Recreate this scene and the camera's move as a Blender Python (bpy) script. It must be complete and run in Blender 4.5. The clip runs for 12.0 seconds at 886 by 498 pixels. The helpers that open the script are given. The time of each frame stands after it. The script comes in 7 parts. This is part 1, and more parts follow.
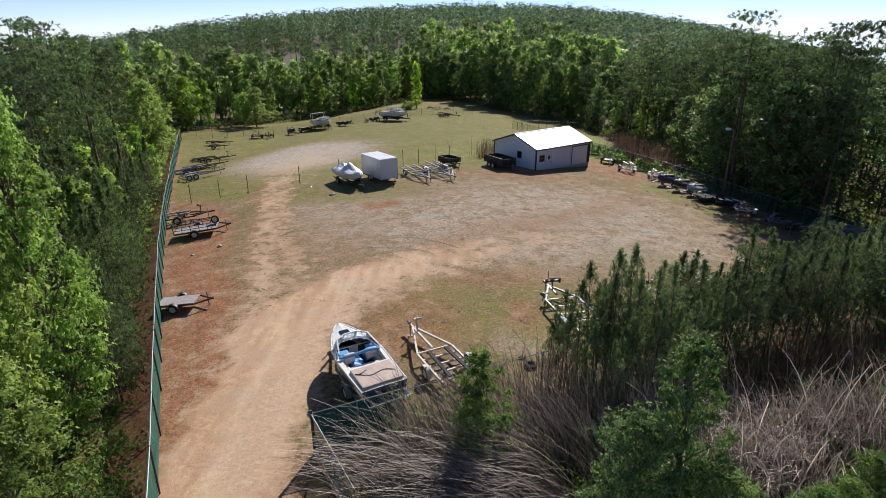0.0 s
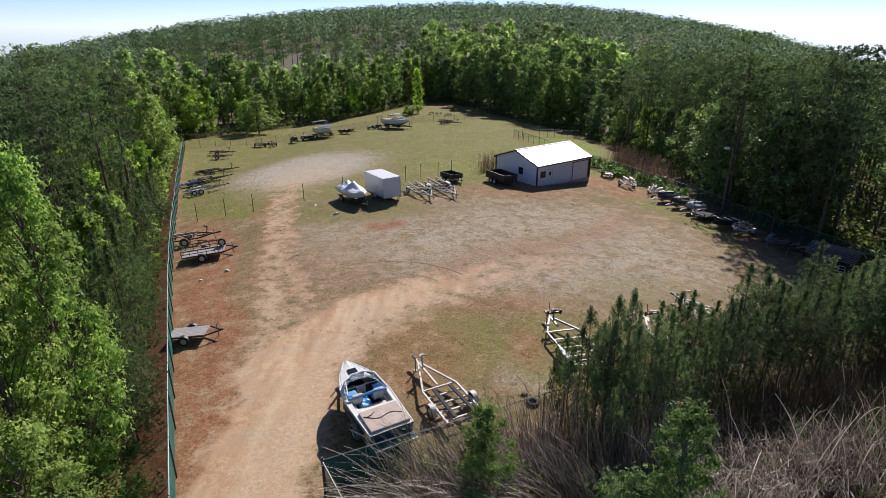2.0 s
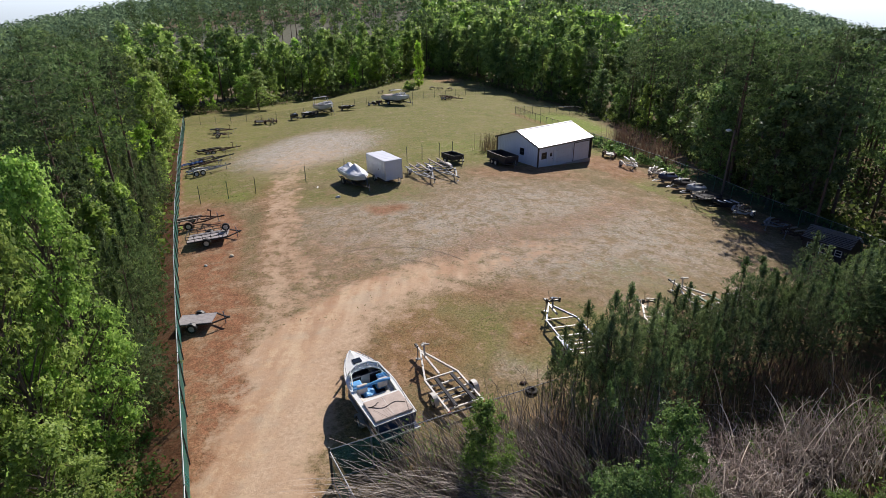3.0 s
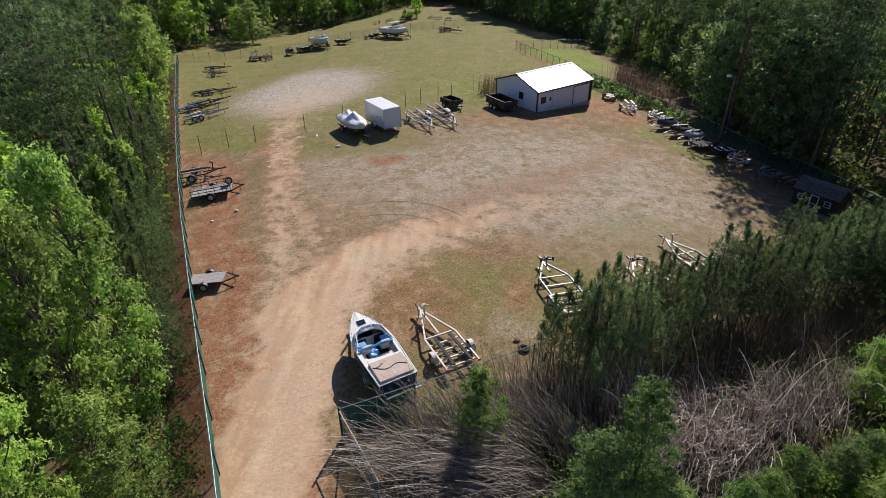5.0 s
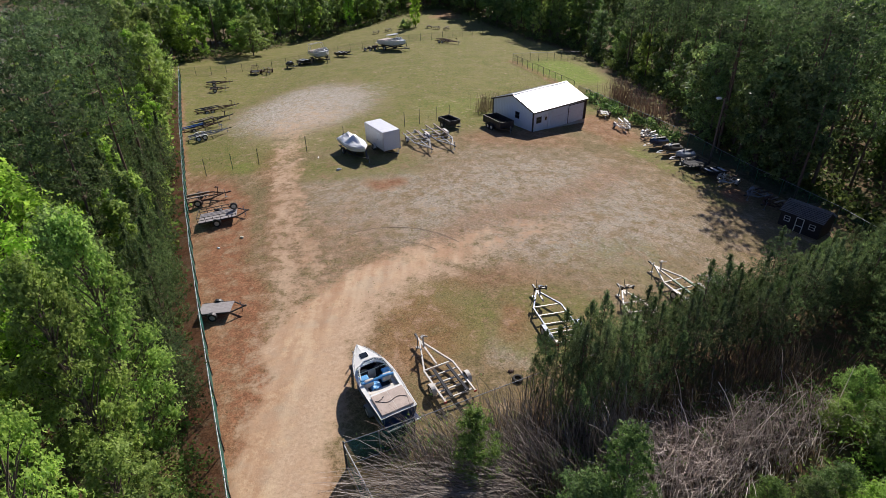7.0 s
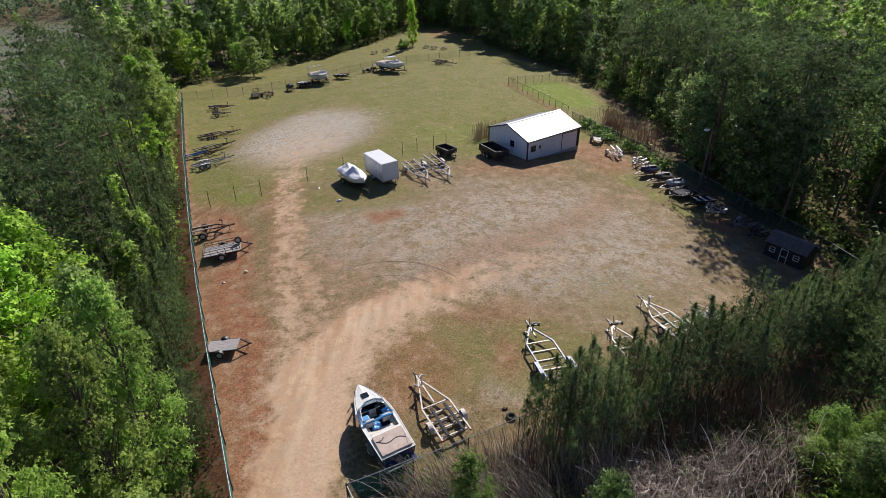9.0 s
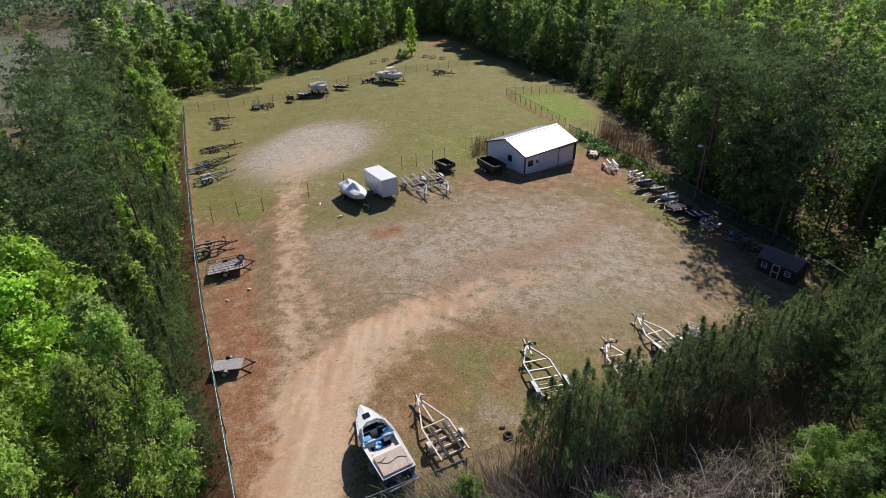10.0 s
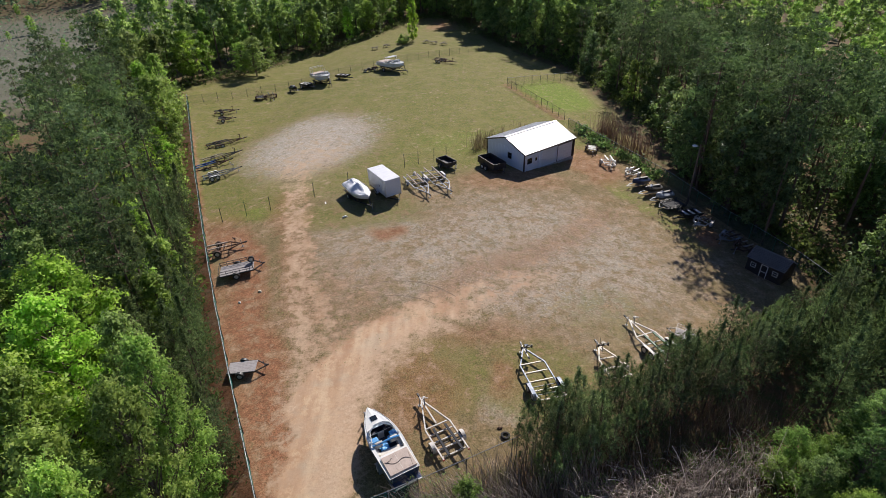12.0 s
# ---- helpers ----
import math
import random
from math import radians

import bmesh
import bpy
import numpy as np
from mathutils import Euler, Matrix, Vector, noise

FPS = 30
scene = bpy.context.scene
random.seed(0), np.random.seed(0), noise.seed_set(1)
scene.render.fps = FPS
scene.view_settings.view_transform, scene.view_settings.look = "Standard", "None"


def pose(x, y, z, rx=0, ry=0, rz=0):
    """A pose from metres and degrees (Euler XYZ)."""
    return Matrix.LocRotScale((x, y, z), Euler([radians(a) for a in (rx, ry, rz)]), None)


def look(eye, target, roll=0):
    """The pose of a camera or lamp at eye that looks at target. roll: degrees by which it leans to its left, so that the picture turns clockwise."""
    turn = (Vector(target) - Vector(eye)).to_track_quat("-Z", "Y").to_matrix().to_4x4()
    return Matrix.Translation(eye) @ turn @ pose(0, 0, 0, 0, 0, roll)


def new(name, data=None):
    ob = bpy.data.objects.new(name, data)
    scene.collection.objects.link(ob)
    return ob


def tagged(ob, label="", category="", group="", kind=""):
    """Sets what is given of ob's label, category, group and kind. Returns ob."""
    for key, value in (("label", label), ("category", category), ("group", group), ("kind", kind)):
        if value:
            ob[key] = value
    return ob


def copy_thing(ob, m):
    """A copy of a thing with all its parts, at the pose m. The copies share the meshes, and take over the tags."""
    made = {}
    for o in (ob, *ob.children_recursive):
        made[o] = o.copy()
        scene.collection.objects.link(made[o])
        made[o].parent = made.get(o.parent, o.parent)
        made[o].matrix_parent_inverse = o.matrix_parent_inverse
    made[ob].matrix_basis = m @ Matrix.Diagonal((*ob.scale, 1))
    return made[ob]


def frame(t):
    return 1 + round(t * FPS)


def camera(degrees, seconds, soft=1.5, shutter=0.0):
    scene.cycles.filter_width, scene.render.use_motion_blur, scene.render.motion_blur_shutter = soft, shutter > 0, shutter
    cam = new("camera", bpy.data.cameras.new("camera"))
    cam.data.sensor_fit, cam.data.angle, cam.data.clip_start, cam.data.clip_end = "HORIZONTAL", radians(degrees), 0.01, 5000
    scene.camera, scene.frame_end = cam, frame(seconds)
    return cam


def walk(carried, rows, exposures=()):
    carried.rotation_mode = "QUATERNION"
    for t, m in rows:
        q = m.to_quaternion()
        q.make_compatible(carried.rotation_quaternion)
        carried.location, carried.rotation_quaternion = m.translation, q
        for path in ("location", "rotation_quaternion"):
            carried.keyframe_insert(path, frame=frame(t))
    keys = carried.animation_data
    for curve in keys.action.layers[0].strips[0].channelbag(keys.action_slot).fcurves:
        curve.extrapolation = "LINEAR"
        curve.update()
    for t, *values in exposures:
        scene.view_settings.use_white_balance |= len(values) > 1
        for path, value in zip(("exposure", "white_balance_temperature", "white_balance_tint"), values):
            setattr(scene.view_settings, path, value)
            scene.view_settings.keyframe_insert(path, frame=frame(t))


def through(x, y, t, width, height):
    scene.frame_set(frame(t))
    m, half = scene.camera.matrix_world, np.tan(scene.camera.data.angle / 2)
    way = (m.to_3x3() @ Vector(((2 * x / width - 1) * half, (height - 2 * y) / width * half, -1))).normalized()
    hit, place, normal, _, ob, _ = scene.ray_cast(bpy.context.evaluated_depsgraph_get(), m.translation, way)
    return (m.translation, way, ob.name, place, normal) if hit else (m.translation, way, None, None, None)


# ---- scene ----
cam = camera(75.4, 12.0, soft=0.7)
METRES, EYE, TILT, LEAN, TURN = 16.8, 15.3, -21.0, 0.0, 0.0
ROWS = [
    (0.0, 0.0, 0.0, 0.0, 0.0, 0.0, -0.0),
    (0.5, -0.0024, -0.0084, 0.0317, 0.02, 0.2, -0.01),
    (1.0, -0.0058, -0.0213, 0.0653, 0.02, 0.38, -0.03),
    (1.5, -0.0092, -0.0354, 0.0976, 0.03, 0.22, -0.0),
    (2.0, -0.0117, -0.0504, 0.1282, 0.06, -0.28, 0.01),
    (2.5, -0.0132, -0.0665, 0.1596, 0.09, -1.63, -0.01),
    (3.0, -0.0139, -0.0842, 0.1914, 0.15, -3.05, 0.02),
    (3.5, -0.013, -0.1024, 0.2236, 0.16, -4.51, 0.08),
    (5.5, -0.0065, -0.1746, 0.3567, 0.15, -10.87, 0.35),
    (6.0, -0.0048, -0.1953, 0.393, 0.18, -10.67, 0.44),
    (6.5, -0.0018, -0.2163, 0.429, 0.14, -10.47, 0.46),
    (7.0, 0.0001, -0.2358, 0.4641, 0.04, -10.27, 0.53),
    (9.0, 0.0091, -0.3204, 0.6136, -0.15, -9.48, 0.77),
    (9.5, 0.0111, -0.3474, 0.658, -0.19, -9.27, 0.85),
    (10.0, 0.0128, -0.3742, 0.7034, -0.24, -9.21, 0.93),
    (10.5, 0.0146, -0.4004, 0.747, -0.23, -9.21, 0.97),
    (11.0, 0.016, -0.4279, 0.7877, -0.17, -9.92, 1.06),
    (11.5, 0.0177, -0.4556, 0.8287, -0.12, -11.08, 1.1),
    (12.0, 0.0187, -0.4835, 0.8713, -0.07, -11.52, 1.15),
]
walk(cam, [(t, pose(0, 0, EYE, TILT, LEAN, TURN) @ pose(METRES * x, METRES * y, METRES * z, 90 + pitch, roll, yaw)) for t, x, y, z, yaw, pitch, roll in ROWS])

# ---- world and sun ----
SUN_EL, SUN_AZ = 36.0, 19.0          # degrees above the ground, degrees clockwise from +y
world = bpy.data.worlds.new("world")
scene.world = world
world.use_nodes = True
wn = world.node_tree.nodes
sky = wn.new("ShaderNodeTexSky")
sky.sky_type, sky.sun_disc = "NISHITA", False
sky.sun_elevation, sky.sun_rotation = radians(SUN_EL), radians(SUN_AZ)
sky.air_density, sky.dust_density, sky.ozone_density, sky.altitude = 0.7, 0.0, 4.0, 2500
haze = wn.new("ShaderNodeMix")
haze.data_type, haze.blend_type = "RGBA", "MULTIPLY"
haze.inputs[0].default_value, haze.inputs[7].default_value = 1.0, (1.07, 0.955, 1.05, 1)
world.node_tree.links.new(sky.outputs[0], haze.inputs[6])
world.node_tree.links.new(haze.outputs[2], wn["Background"].inputs[0])
wn["Background"].inputs[1].default_value = 0.1
sun = new("sun", bpy.data.lights.new("sun", "SUN"))
sun.data.energy, sun.data.angle, sun.data.color = 5.0, radians(0.6), (1.0, 0.935, 0.865)
sun.matrix_world = look((0, 0, 80), Vector((0, 0, 80)) - Vector((math.sin(radians(SUN_AZ)) * math.cos(radians(SUN_EL)), math.cos(radians(SUN_AZ)) * math.cos(radians(SUN_EL)), math.sin(radians(SUN_EL)))))
scene.view_settings.exposure = 0.32


# ---- materials ----
def shader(name, colour, rough=0.6, metal=0.0, vary=0.15, scale=3.0, bump=0.0, fine=40.0, spec=0.5, dirt=None, dirt_amount=0.0):
    """Plain surface with two scales of variation, optional dirt tint and relief."""
    m = bpy.data.materials.new(name)
    m.use_nodes = True
    nt = m.node_tree
    b = nt.nodes["Principled BSDF"]
    b.inputs["Roughness"].default_value, b.inputs["Metallic"].default_value = rough, metal
    b.inputs["Specular IOR Level"].default_value = spec
    co = nt.nodes.new("ShaderNodeTexCoord")
    n1 = nt.nodes.new("ShaderNodeTexNoise")
    n1.inputs["Scale"].default_value, n1.inputs["Detail"].default_value = scale, 6
    n2 = nt.nodes.new("ShaderNodeTexNoise")
    n2.inputs["Scale"].default_value, n2.inputs["Detail"].default_value = fine, 3
    nt.links.new(co.outputs["Object"], n1.inputs["Vector"])
    nt.links.new(co.outputs["Object"], n2.inputs["Vector"])
    add = nt.nodes.new("ShaderNodeMath")
    add.operation = "ADD"
    nt.links.new(n1.outputs[0], add.inputs[0])
    nt.links.new(n2.outputs[0], add.inputs[1])
    rng = nt.nodes.new("ShaderNodeMapRange")
    rng.inputs[1].default_value, rng.inputs[2].default_value = 0.7, 1.3
    rng.inputs[3].default_value, rng.inputs[4].default_value = 1 - vary, 1 + vary
    nt.links.new(add.outputs[0], rng.inputs[0])
    mul = nt.nodes.new("ShaderNodeMix")
    mul.data_type, mul.blend_type = "RGBA", "MULTIPLY"
    mul.inputs[0].default_value = 1
    mul.inputs[6].default_value = (*colour, 1)
    nt.links.new(rng.outputs[0], mul.inputs[7])
    out = mul.outputs[2]
    if dirt:
        mix = nt.nodes.new("ShaderNodeMix")
        mix.data_type = "RGBA"
        r2 = nt.nodes.new("ShaderNodeMapRange")
        r2.inputs[1].default_value, r2.inputs[2].default_value = 0.45, 0.7
        r2.inputs[4].default_value = dirt_amount
        nt.links.new(n1.outputs[0], r2.inputs[0])
        nt.links.new(r2.outputs[0], mix.inputs[0])
        nt.links.new(out, mix.inputs[6])
        mix.inputs[7].default_value = (*dirt, 1)
        out = mix.outputs[2]
    nt.links.new(out, b.inputs["Base Color"])
    if bump:
        bp = nt.nodes.new("ShaderNodeBump")
        bp.inputs["Strength"].default_value, bp.inputs["Distance"].default_value = bump, 0.02
        nt.links.new(n2.outputs[0], bp.inputs["Height"])
        nt.links.new(bp.outputs[0], b.inputs["Normal"])
    return m


def leaf_material(name, dark, light, through=0.35, hue=0.02, gloss=0.18):
    """Foliage: colour varies by plant and by leaf; light passes through."""
    m = bpy.data.materials.new(name)
    m.use_nodes = True
    nt = m.node_tree
    nt.nodes.remove(nt.nodes["Principled BSDF"])
    geo = nt.nodes.new("ShaderNodeNewGeometry")
    info = nt.nodes.new("ShaderNodeObjectInfo")
    mix = nt.nodes.new("ShaderNodeMix")
    mix.data_type = "RGBA"
    mix.inputs[6].default_value, mix.inputs[7].default_value = (*dark, 1), (*light, 1)
    nt.links.new(geo.outputs["Random Per Island"], mix.inputs[0])
    hsv = nt.nodes.new("ShaderNodeHueSaturation")
    for k, (lo, hi) in enumerate(((0.5 - hue, 0.5 + hue), (0.92, 1.08), (0.75, 1.2))):
        rng = nt.nodes.new("ShaderNodeMapRange")
        rng.inputs[3].default_value, rng.inputs[4].default_value = lo, hi
        src = info.outputs["Random"]
        if k:
            mm = nt.nodes.new("ShaderNodeMath")
            mm.operation = "MULTIPLY"
            mm.inputs[1].default_value = 7.31 * k
            fr = nt.nodes.new("ShaderNodeMath")
            fr.operation = "FRACT"
            nt.links.new(src, mm.inputs[0])
            nt.links.new(mm.outputs[0], fr.inputs[0])
            src = fr.outputs[0]
        nt.links.new(src, rng.inputs[0])
        nt.links.new(rng.outputs[0], hsv.inputs[k])
    tex = nt.nodes.new("ShaderNodeTexNoise")
    tex.inputs["Scale"].default_value, tex.inputs["Detail"].default_value = 0.16, 2
    nt.links.new(geo.outputs["Position"], tex.inputs["Vector"])
    rng = nt.nodes.new("ShaderNodeMapRange")
    for i, v in enumerate((0.3, 0.7, 0.6, 1.45)):
        rng.inputs[i + 1].default_value = v
    nt.links.new(tex.outputs[0], rng.inputs[0])
    mot = nt.nodes.new("ShaderNodeMix")
    mot.data_type, mot.blend_type = "RGBA", "MULTIPLY"
    mot.inputs[0].default_value = 1
    nt.links.new(mix.outputs[2], mot.inputs[6])
    nt.links.new(rng.outputs[0], mot.inputs[7])
    nt.links.new(mot.outputs[2], hsv.inputs["Color"])
    dif = nt.nodes.new("ShaderNodeBsdfPrincipled")
    dif.inputs["Roughness"].default_value = 0.5
    dif.inputs["Specular IOR Level"].default_value = gloss
    tra = nt.nodes.new("ShaderNodeBsdfTranslucent")
    nt.links.new(hsv.outputs[0], dif.inputs["Base Color"])
    nt.links.new(hsv.outputs[0], tra.inputs[0])
    ms = nt.nodes.new("ShaderNodeMixShader")
    ms.inputs[0].default_value = through
    nt.links.new(dif.outputs[0], ms.inputs[1])
    nt.links.new(tra.outputs[0], ms.inputs[2])
    nt.links.new(ms.outputs[0], nt.nodes["Material Output"].inputs[0])
    return m


LEAF = leaf_material("leaf_bright", (0.15, 0.27, 0.04), (0.48, 0.65, 0.13), 0.54, 0.012)
LEAF_MID = leaf_material("leaf_mid", (0.14, 0.22, 0.05), (0.42, 0.53, 0.14), 0.55, 0.015)
NEEDLE = leaf_material("pine_needle", (0.064, 0.105, 0.04), (0.22, 0.305, 0.115), 0.3, 0.012, 0.08)
NEEDLE_YOUNG = leaf_material("young_pine_needle", (0.05, 0.08, 0.034), (0.23, 0.3, 0.12), 0.3, 0.012, 0.08)
SHRUB = leaf_material("shrub_leaf", (0.07, 0.13, 0.035), (0.31, 0.46, 0.13), 0.5, 0.015)
SHRUB_BRIGHT = leaf_material("bright_shrub_leaf", (0.14, 0.24, 0.045), (0.44, 0.62, 0.14), 0.55, 0.015)
# undergrowth green made dark in place of shade beneath the woods
SHADE_TINTED_LEAF = leaf_material("shade_tinted_leaf", (0.04, 0.065, 0.02), (0.17, 0.23, 0.065), 0.45, 0.015)
# mid leaf darkened, so the side wood's shade sits in its colour
SIDE_SHADE_LEAF = leaf_material("side_shade_leaf", (0.07, 0.115, 0.036), (0.3, 0.41, 0.13), 0.5, 0.015)
DRY = leaf_material("dry_stem", (0.055, 0.042, 0.034), (0.47, 0.395, 0.335), 0.1, 0.01)
PALECANE = leaf_material("pale_cane", (0.16, 0.125, 0.1), (0.84, 0.74, 0.66), 0.25, 0.01)
STRAW = leaf_material("straw", (0.22, 0.15, 0.07), (0.42, 0.33, 0.18), 0.2, 0.01)
BLADE = leaf_material("grass_blade", (0.08, 0.11, 0.02), (0.2, 0.22, 0.06), 0.3, 0.01)
BRUSH = leaf_material("dead_brush", (0.14, 0.08, 0.05), (0.4, 0.26, 0.18), 0.1, 0.01)
# greens tinted blue-grey in place of distance haze on the ridge
HAZED_LEAF = leaf_material("hazed_leaf", (0.075, 0.12, 0.07), (0.27, 0.37, 0.2), 0.4, 0.02, 0.0)
BARK = shader("bark", (0.13, 0.095, 0.07), 0.9, vary=0.4, scale=2, bump=0.6, fine=25)
PINE_BARK = shader("pine_bark", (0.12, 0.075, 0.05), 0.9, vary=0.45, scale=2, bump=0.6, fine=20)
GREYWOOD = shader("grey_brown_wood", (0.1, 0.08, 0.065), 0.9, vary=0.35, scale=5, bump=0.3)
STEEL = shader("galvanised_steel", (0.25, 0.265, 0.29), 0.55, 0.4, 0.2, 4, fine=30, dirt=(0.2, 0.13, 0.08), dirt_amount=0.3)
BLACK = shader("black_paint", (0.02, 0.02, 0.022), 0.5, vary=0.3, dirt=(0.12, 0.09, 0.07), dirt_amount=0.3)
RUST = shader("rusty_steel", (0.09, 0.05, 0.035), 0.85, 0.2, 0.4, 5, 0.3)
WHITE = shader("white_gelcoat", (0.78, 0.78, 0.76), 0.25, vary=0.06, scale=1.5, dirt=(0.5, 0.47, 0.4), dirt_amount=0.35)
TYRE = shader("tyre_rubber", (0.025, 0.024, 0.023), 0.85, vary=0.3, dirt=(0.12, 0.09, 0.06), dirt_amount=0.3)
RIM = shader("wheel_rim", (0.6, 0.6, 0.6), 0.4, 0.5, 0.15)
WOOD = shader("weathered_wood", (0.3, 0.25, 0.21), 0.85, vary=0.3, scale=5, bump=0.3)
GREY_DECK = shader("grey_deck", (0.33, 0.3, 0.3), 0.8, vary=0.2, scale=4, bump=0.2)
CARPET = shader("bunk_carpet", (0.05, 0.05, 0.055), 0.95, vary=0.3)
FABRIC = shader("green_windscreen", (0.012, 0.13, 0.10), 0.7, vary=0.2, scale=1.5, fine=12)
ft = FABRIC.node_tree
f_out, f_clear, f_mix = ft.nodes["Material Output"], ft.nodes.new("ShaderNodeBsdfTransparent"), ft.nodes.new("ShaderNodeMixShader")
f_mix.inputs[0].default_value = 0.72            # open weave
ft.links.new(f_clear.outputs[0], f_mix.inputs[1])
ft.links.new(ft.nodes["Principled BSDF"].outputs[0], f_mix.inputs[2])
ft.links.new(f_mix.outputs[0], f_out.inputs[0])
NAVY = shader("navy_gelcoat", (0.02, 0.035, 0.09), 0.3, vary=0.2)
BLUE = shader("blue_vinyl", (0.08, 0.3, 0.6), 0.45, vary=0.15)
CREAM = shader("cream_vinyl", (0.6, 0.56, 0.5), 0.5, vary=0.12)
TAN = shader("tan_pad", (0.45, 0.36, 0.31), 0.75, vary=0.18, scale=4)
SHRINK = shader("white_cover", (0.8, 0.8, 0.82), 0.35, vary=0.06, scale=2)
SIDING = shader("pale_steel_siding", (0.72, 0.76, 0.8), 0.5, 0.0, 0.06, 0.8, dirt=(0.5, 0.42, 0.35), dirt_amount=0.15)
ROOFING = shader("pale_steel_roofing", (0.5, 0.51, 0.53), 0.36, 0.45, 0.06, 0.8, dirt=(0.5, 0.5, 0.48), dirt_amount=0.3)
TRIM = shader("dark_trim", (0.05, 0.035, 0.03), 0.5, vary=0.2)
DOORWHITE = shader("white_door", (0.7, 0.72, 0.74), 0.45, vary=0.06)
SHINGLE = shader("weathered_shingle", (0.24, 0.22, 0.21), 0.6, vary=0.4, scale=3, bump=0.5, fine=20)
DARKWOOD = shader("dark_siding", (0.035, 0.028, 0.026), 0.8, vary=0.3, scale=3, bump=0.2)
PLASTIC = shader("white_plastic", (0.75, 0.74, 0.7), 0.5, vary=0.1)
RED = shader("red_paint", (0.35, 0.03, 0.02), 0.45, vary=0.2)
GREENPAINT = shader("green_paint", (0.05, 0.13, 0.07), 0.55, vary=0.2)
BLUEPAINT = shader("blue_tarp", (0.03, 0.1, 0.35), 0.5, vary=0.2)
GREYSKI = shader("grey_gelcoat", (0.5, 0.52, 0.55), 0.3, vary=0.15)
POST = shader("dark_fence_post", (0.07, 0.075, 0.07), 0.6, 0.4, 0.3)
GLASS = bpy.data.materials.new("dark_glass")
GLASS.use_nodes = True
GLASS.node_tree.nodes["Principled BSDF"].inputs["Base Color"].default_value = (0.015, 0.02, 0.025, 1)
GLASS.node_tree.nodes["Principled BSDF"].inputs["Roughness"].default_value = 0.06
CLEAR = bpy.data.materials.new("windshield_glass")
CLEAR.use_nodes = True
cb = CLEAR.node_tree.nodes["Principled BSDF"]
cb.inputs["Base Color"].default_value = (0.75, 0.85, 0.9, 1)
cb.inputs["Roughness"].default_value, cb.inputs["Transmission Weight"].default_value, cb.inputs["IOR"].default_value = 0.03, 0.9, 1.1


# ---- mesh helpers ----
def thing(name, m, label, category, group="", kind=""):
    ob = new(name)
    ob.matrix_world = m
    return tagged(ob, label, category, group, kind)


def part(name, bm, material, parent=None, label="", smooth=False):
    me = bpy.data.meshes.new(name)
    bm.to_mesh(me)
    bm.free()
    me.materials.append(material)
    if smooth:
        me.polygons.foreach_set("use_smooth", [True] * len(me.polygons))
    ob = new(name, me)
    ob.parent = parent
    if label:
        tagged(ob, label)
    return ob


def raw(name, verts, faces, material, parent=None):
    """One mesh of many triangles or quads from numpy arrays."""
    me = bpy.data.meshes.new(name)
    verts, faces = np.asarray(verts, np.float32), np.asarray(faces, np.int32)
    k = faces.shape[1]
    me.vertices.add(len(verts))
    me.vertices.foreach_set("co", verts.ravel())
    me.loops.add(faces.size)
    me.loops.foreach_set("vertex_index", faces.ravel())
    me.polygons.add(len(faces))
    me.polygons.foreach_set("loop_start", np.arange(0, faces.size, k, dtype=np.int32))
    me.update(calc_edges=True)
    me.materials.append(material)
    ob = new(name, me)
    ob.parent = parent
    return ob


def box(bm, lo, hi, bevel=0.0, m=None):
    lo, hi = Vector(lo), Vector(hi)
    r = bmesh.ops.create_cube(bm, size=1, matrix=Matrix.Translation((lo + hi) / 2) @ Matrix.Diagonal((*(hi - lo), 1)))
    if bevel:
        e = list({e for v in r["verts"] for e in v.link_edges})
        q = bmesh.ops.bevel(bm, geom=e, offset=bevel, segments=2, affect="EDGES", profile=0.5)
        r["verts"] = list({v for f in q["faces"] for v in f.verts} | {v for v in r["verts"] if v.is_valid})
    if m:
        bmesh.ops.transform(bm, matrix=m, verts=r["verts"])
    return r["verts"]


def tube(bm, a, b, r=0.03, r2=None, n=8, cap=True):
    a, b = Vector(a), Vector(b)
    d = b - a
    m = Matrix.Translation((a + b) / 2) @ d.to_track_quat("Z", "Y").to_matrix().to_4x4()
    return bmesh.ops.create_cone(bm, cap_ends=cap, segments=n, radius1=r, radius2=r if r2 is None else r2, depth=d.length, matrix=m)["verts"]


def bar(bm, a, b, w=0.08, h=0.08):
    """A rectangular bar from a to b."""
    a, b = Vector(a), Vector(b)
    d = b - a
    z = Vector((0, 0, 1)) if abs(d.normalized().z) < 0.95 else Vector((0, 1, 0))
    x = d.cross(z).normalized()
    z = x.cross(d).normalized()
    vs = []
    for p in (a, b):
        for sx, sz in ((-1, -1), (1, -1), (1, 1), (-1, 1)):
            vs.append(bm.verts.new(p + x * sx * w / 2 + z * sz * h / 2))
    for f in ((0, 1, 2, 3), (7, 6, 5, 4), (0, 4, 5, 1), (1, 5, 6, 2), (2, 6, 7, 3), (3, 7, 4, 0)):
        bm.faces.new([vs[i] for i in f])
    return vs


def loft(bm, sections, close=True, cap=True):
    """Skin rings of equal length."""
    rings = [[bm.verts.new(p) for p in s] for s in sections]
    n = len(rings[0])
    for r0, r1 in zip(rings, rings[1:]):
        for i in range(n if close else n - 1):
            j = (i + 1) % n
            bm.faces.new((r0[i], r0[j], r1[j], r1[i]))
    if cap:
        bm.faces.new(list(reversed(rings[0])))
        bm.faces.new(rings[-1])
    bmesh.ops.recalc_face_normals(bm, faces=bm.faces)
    return rings


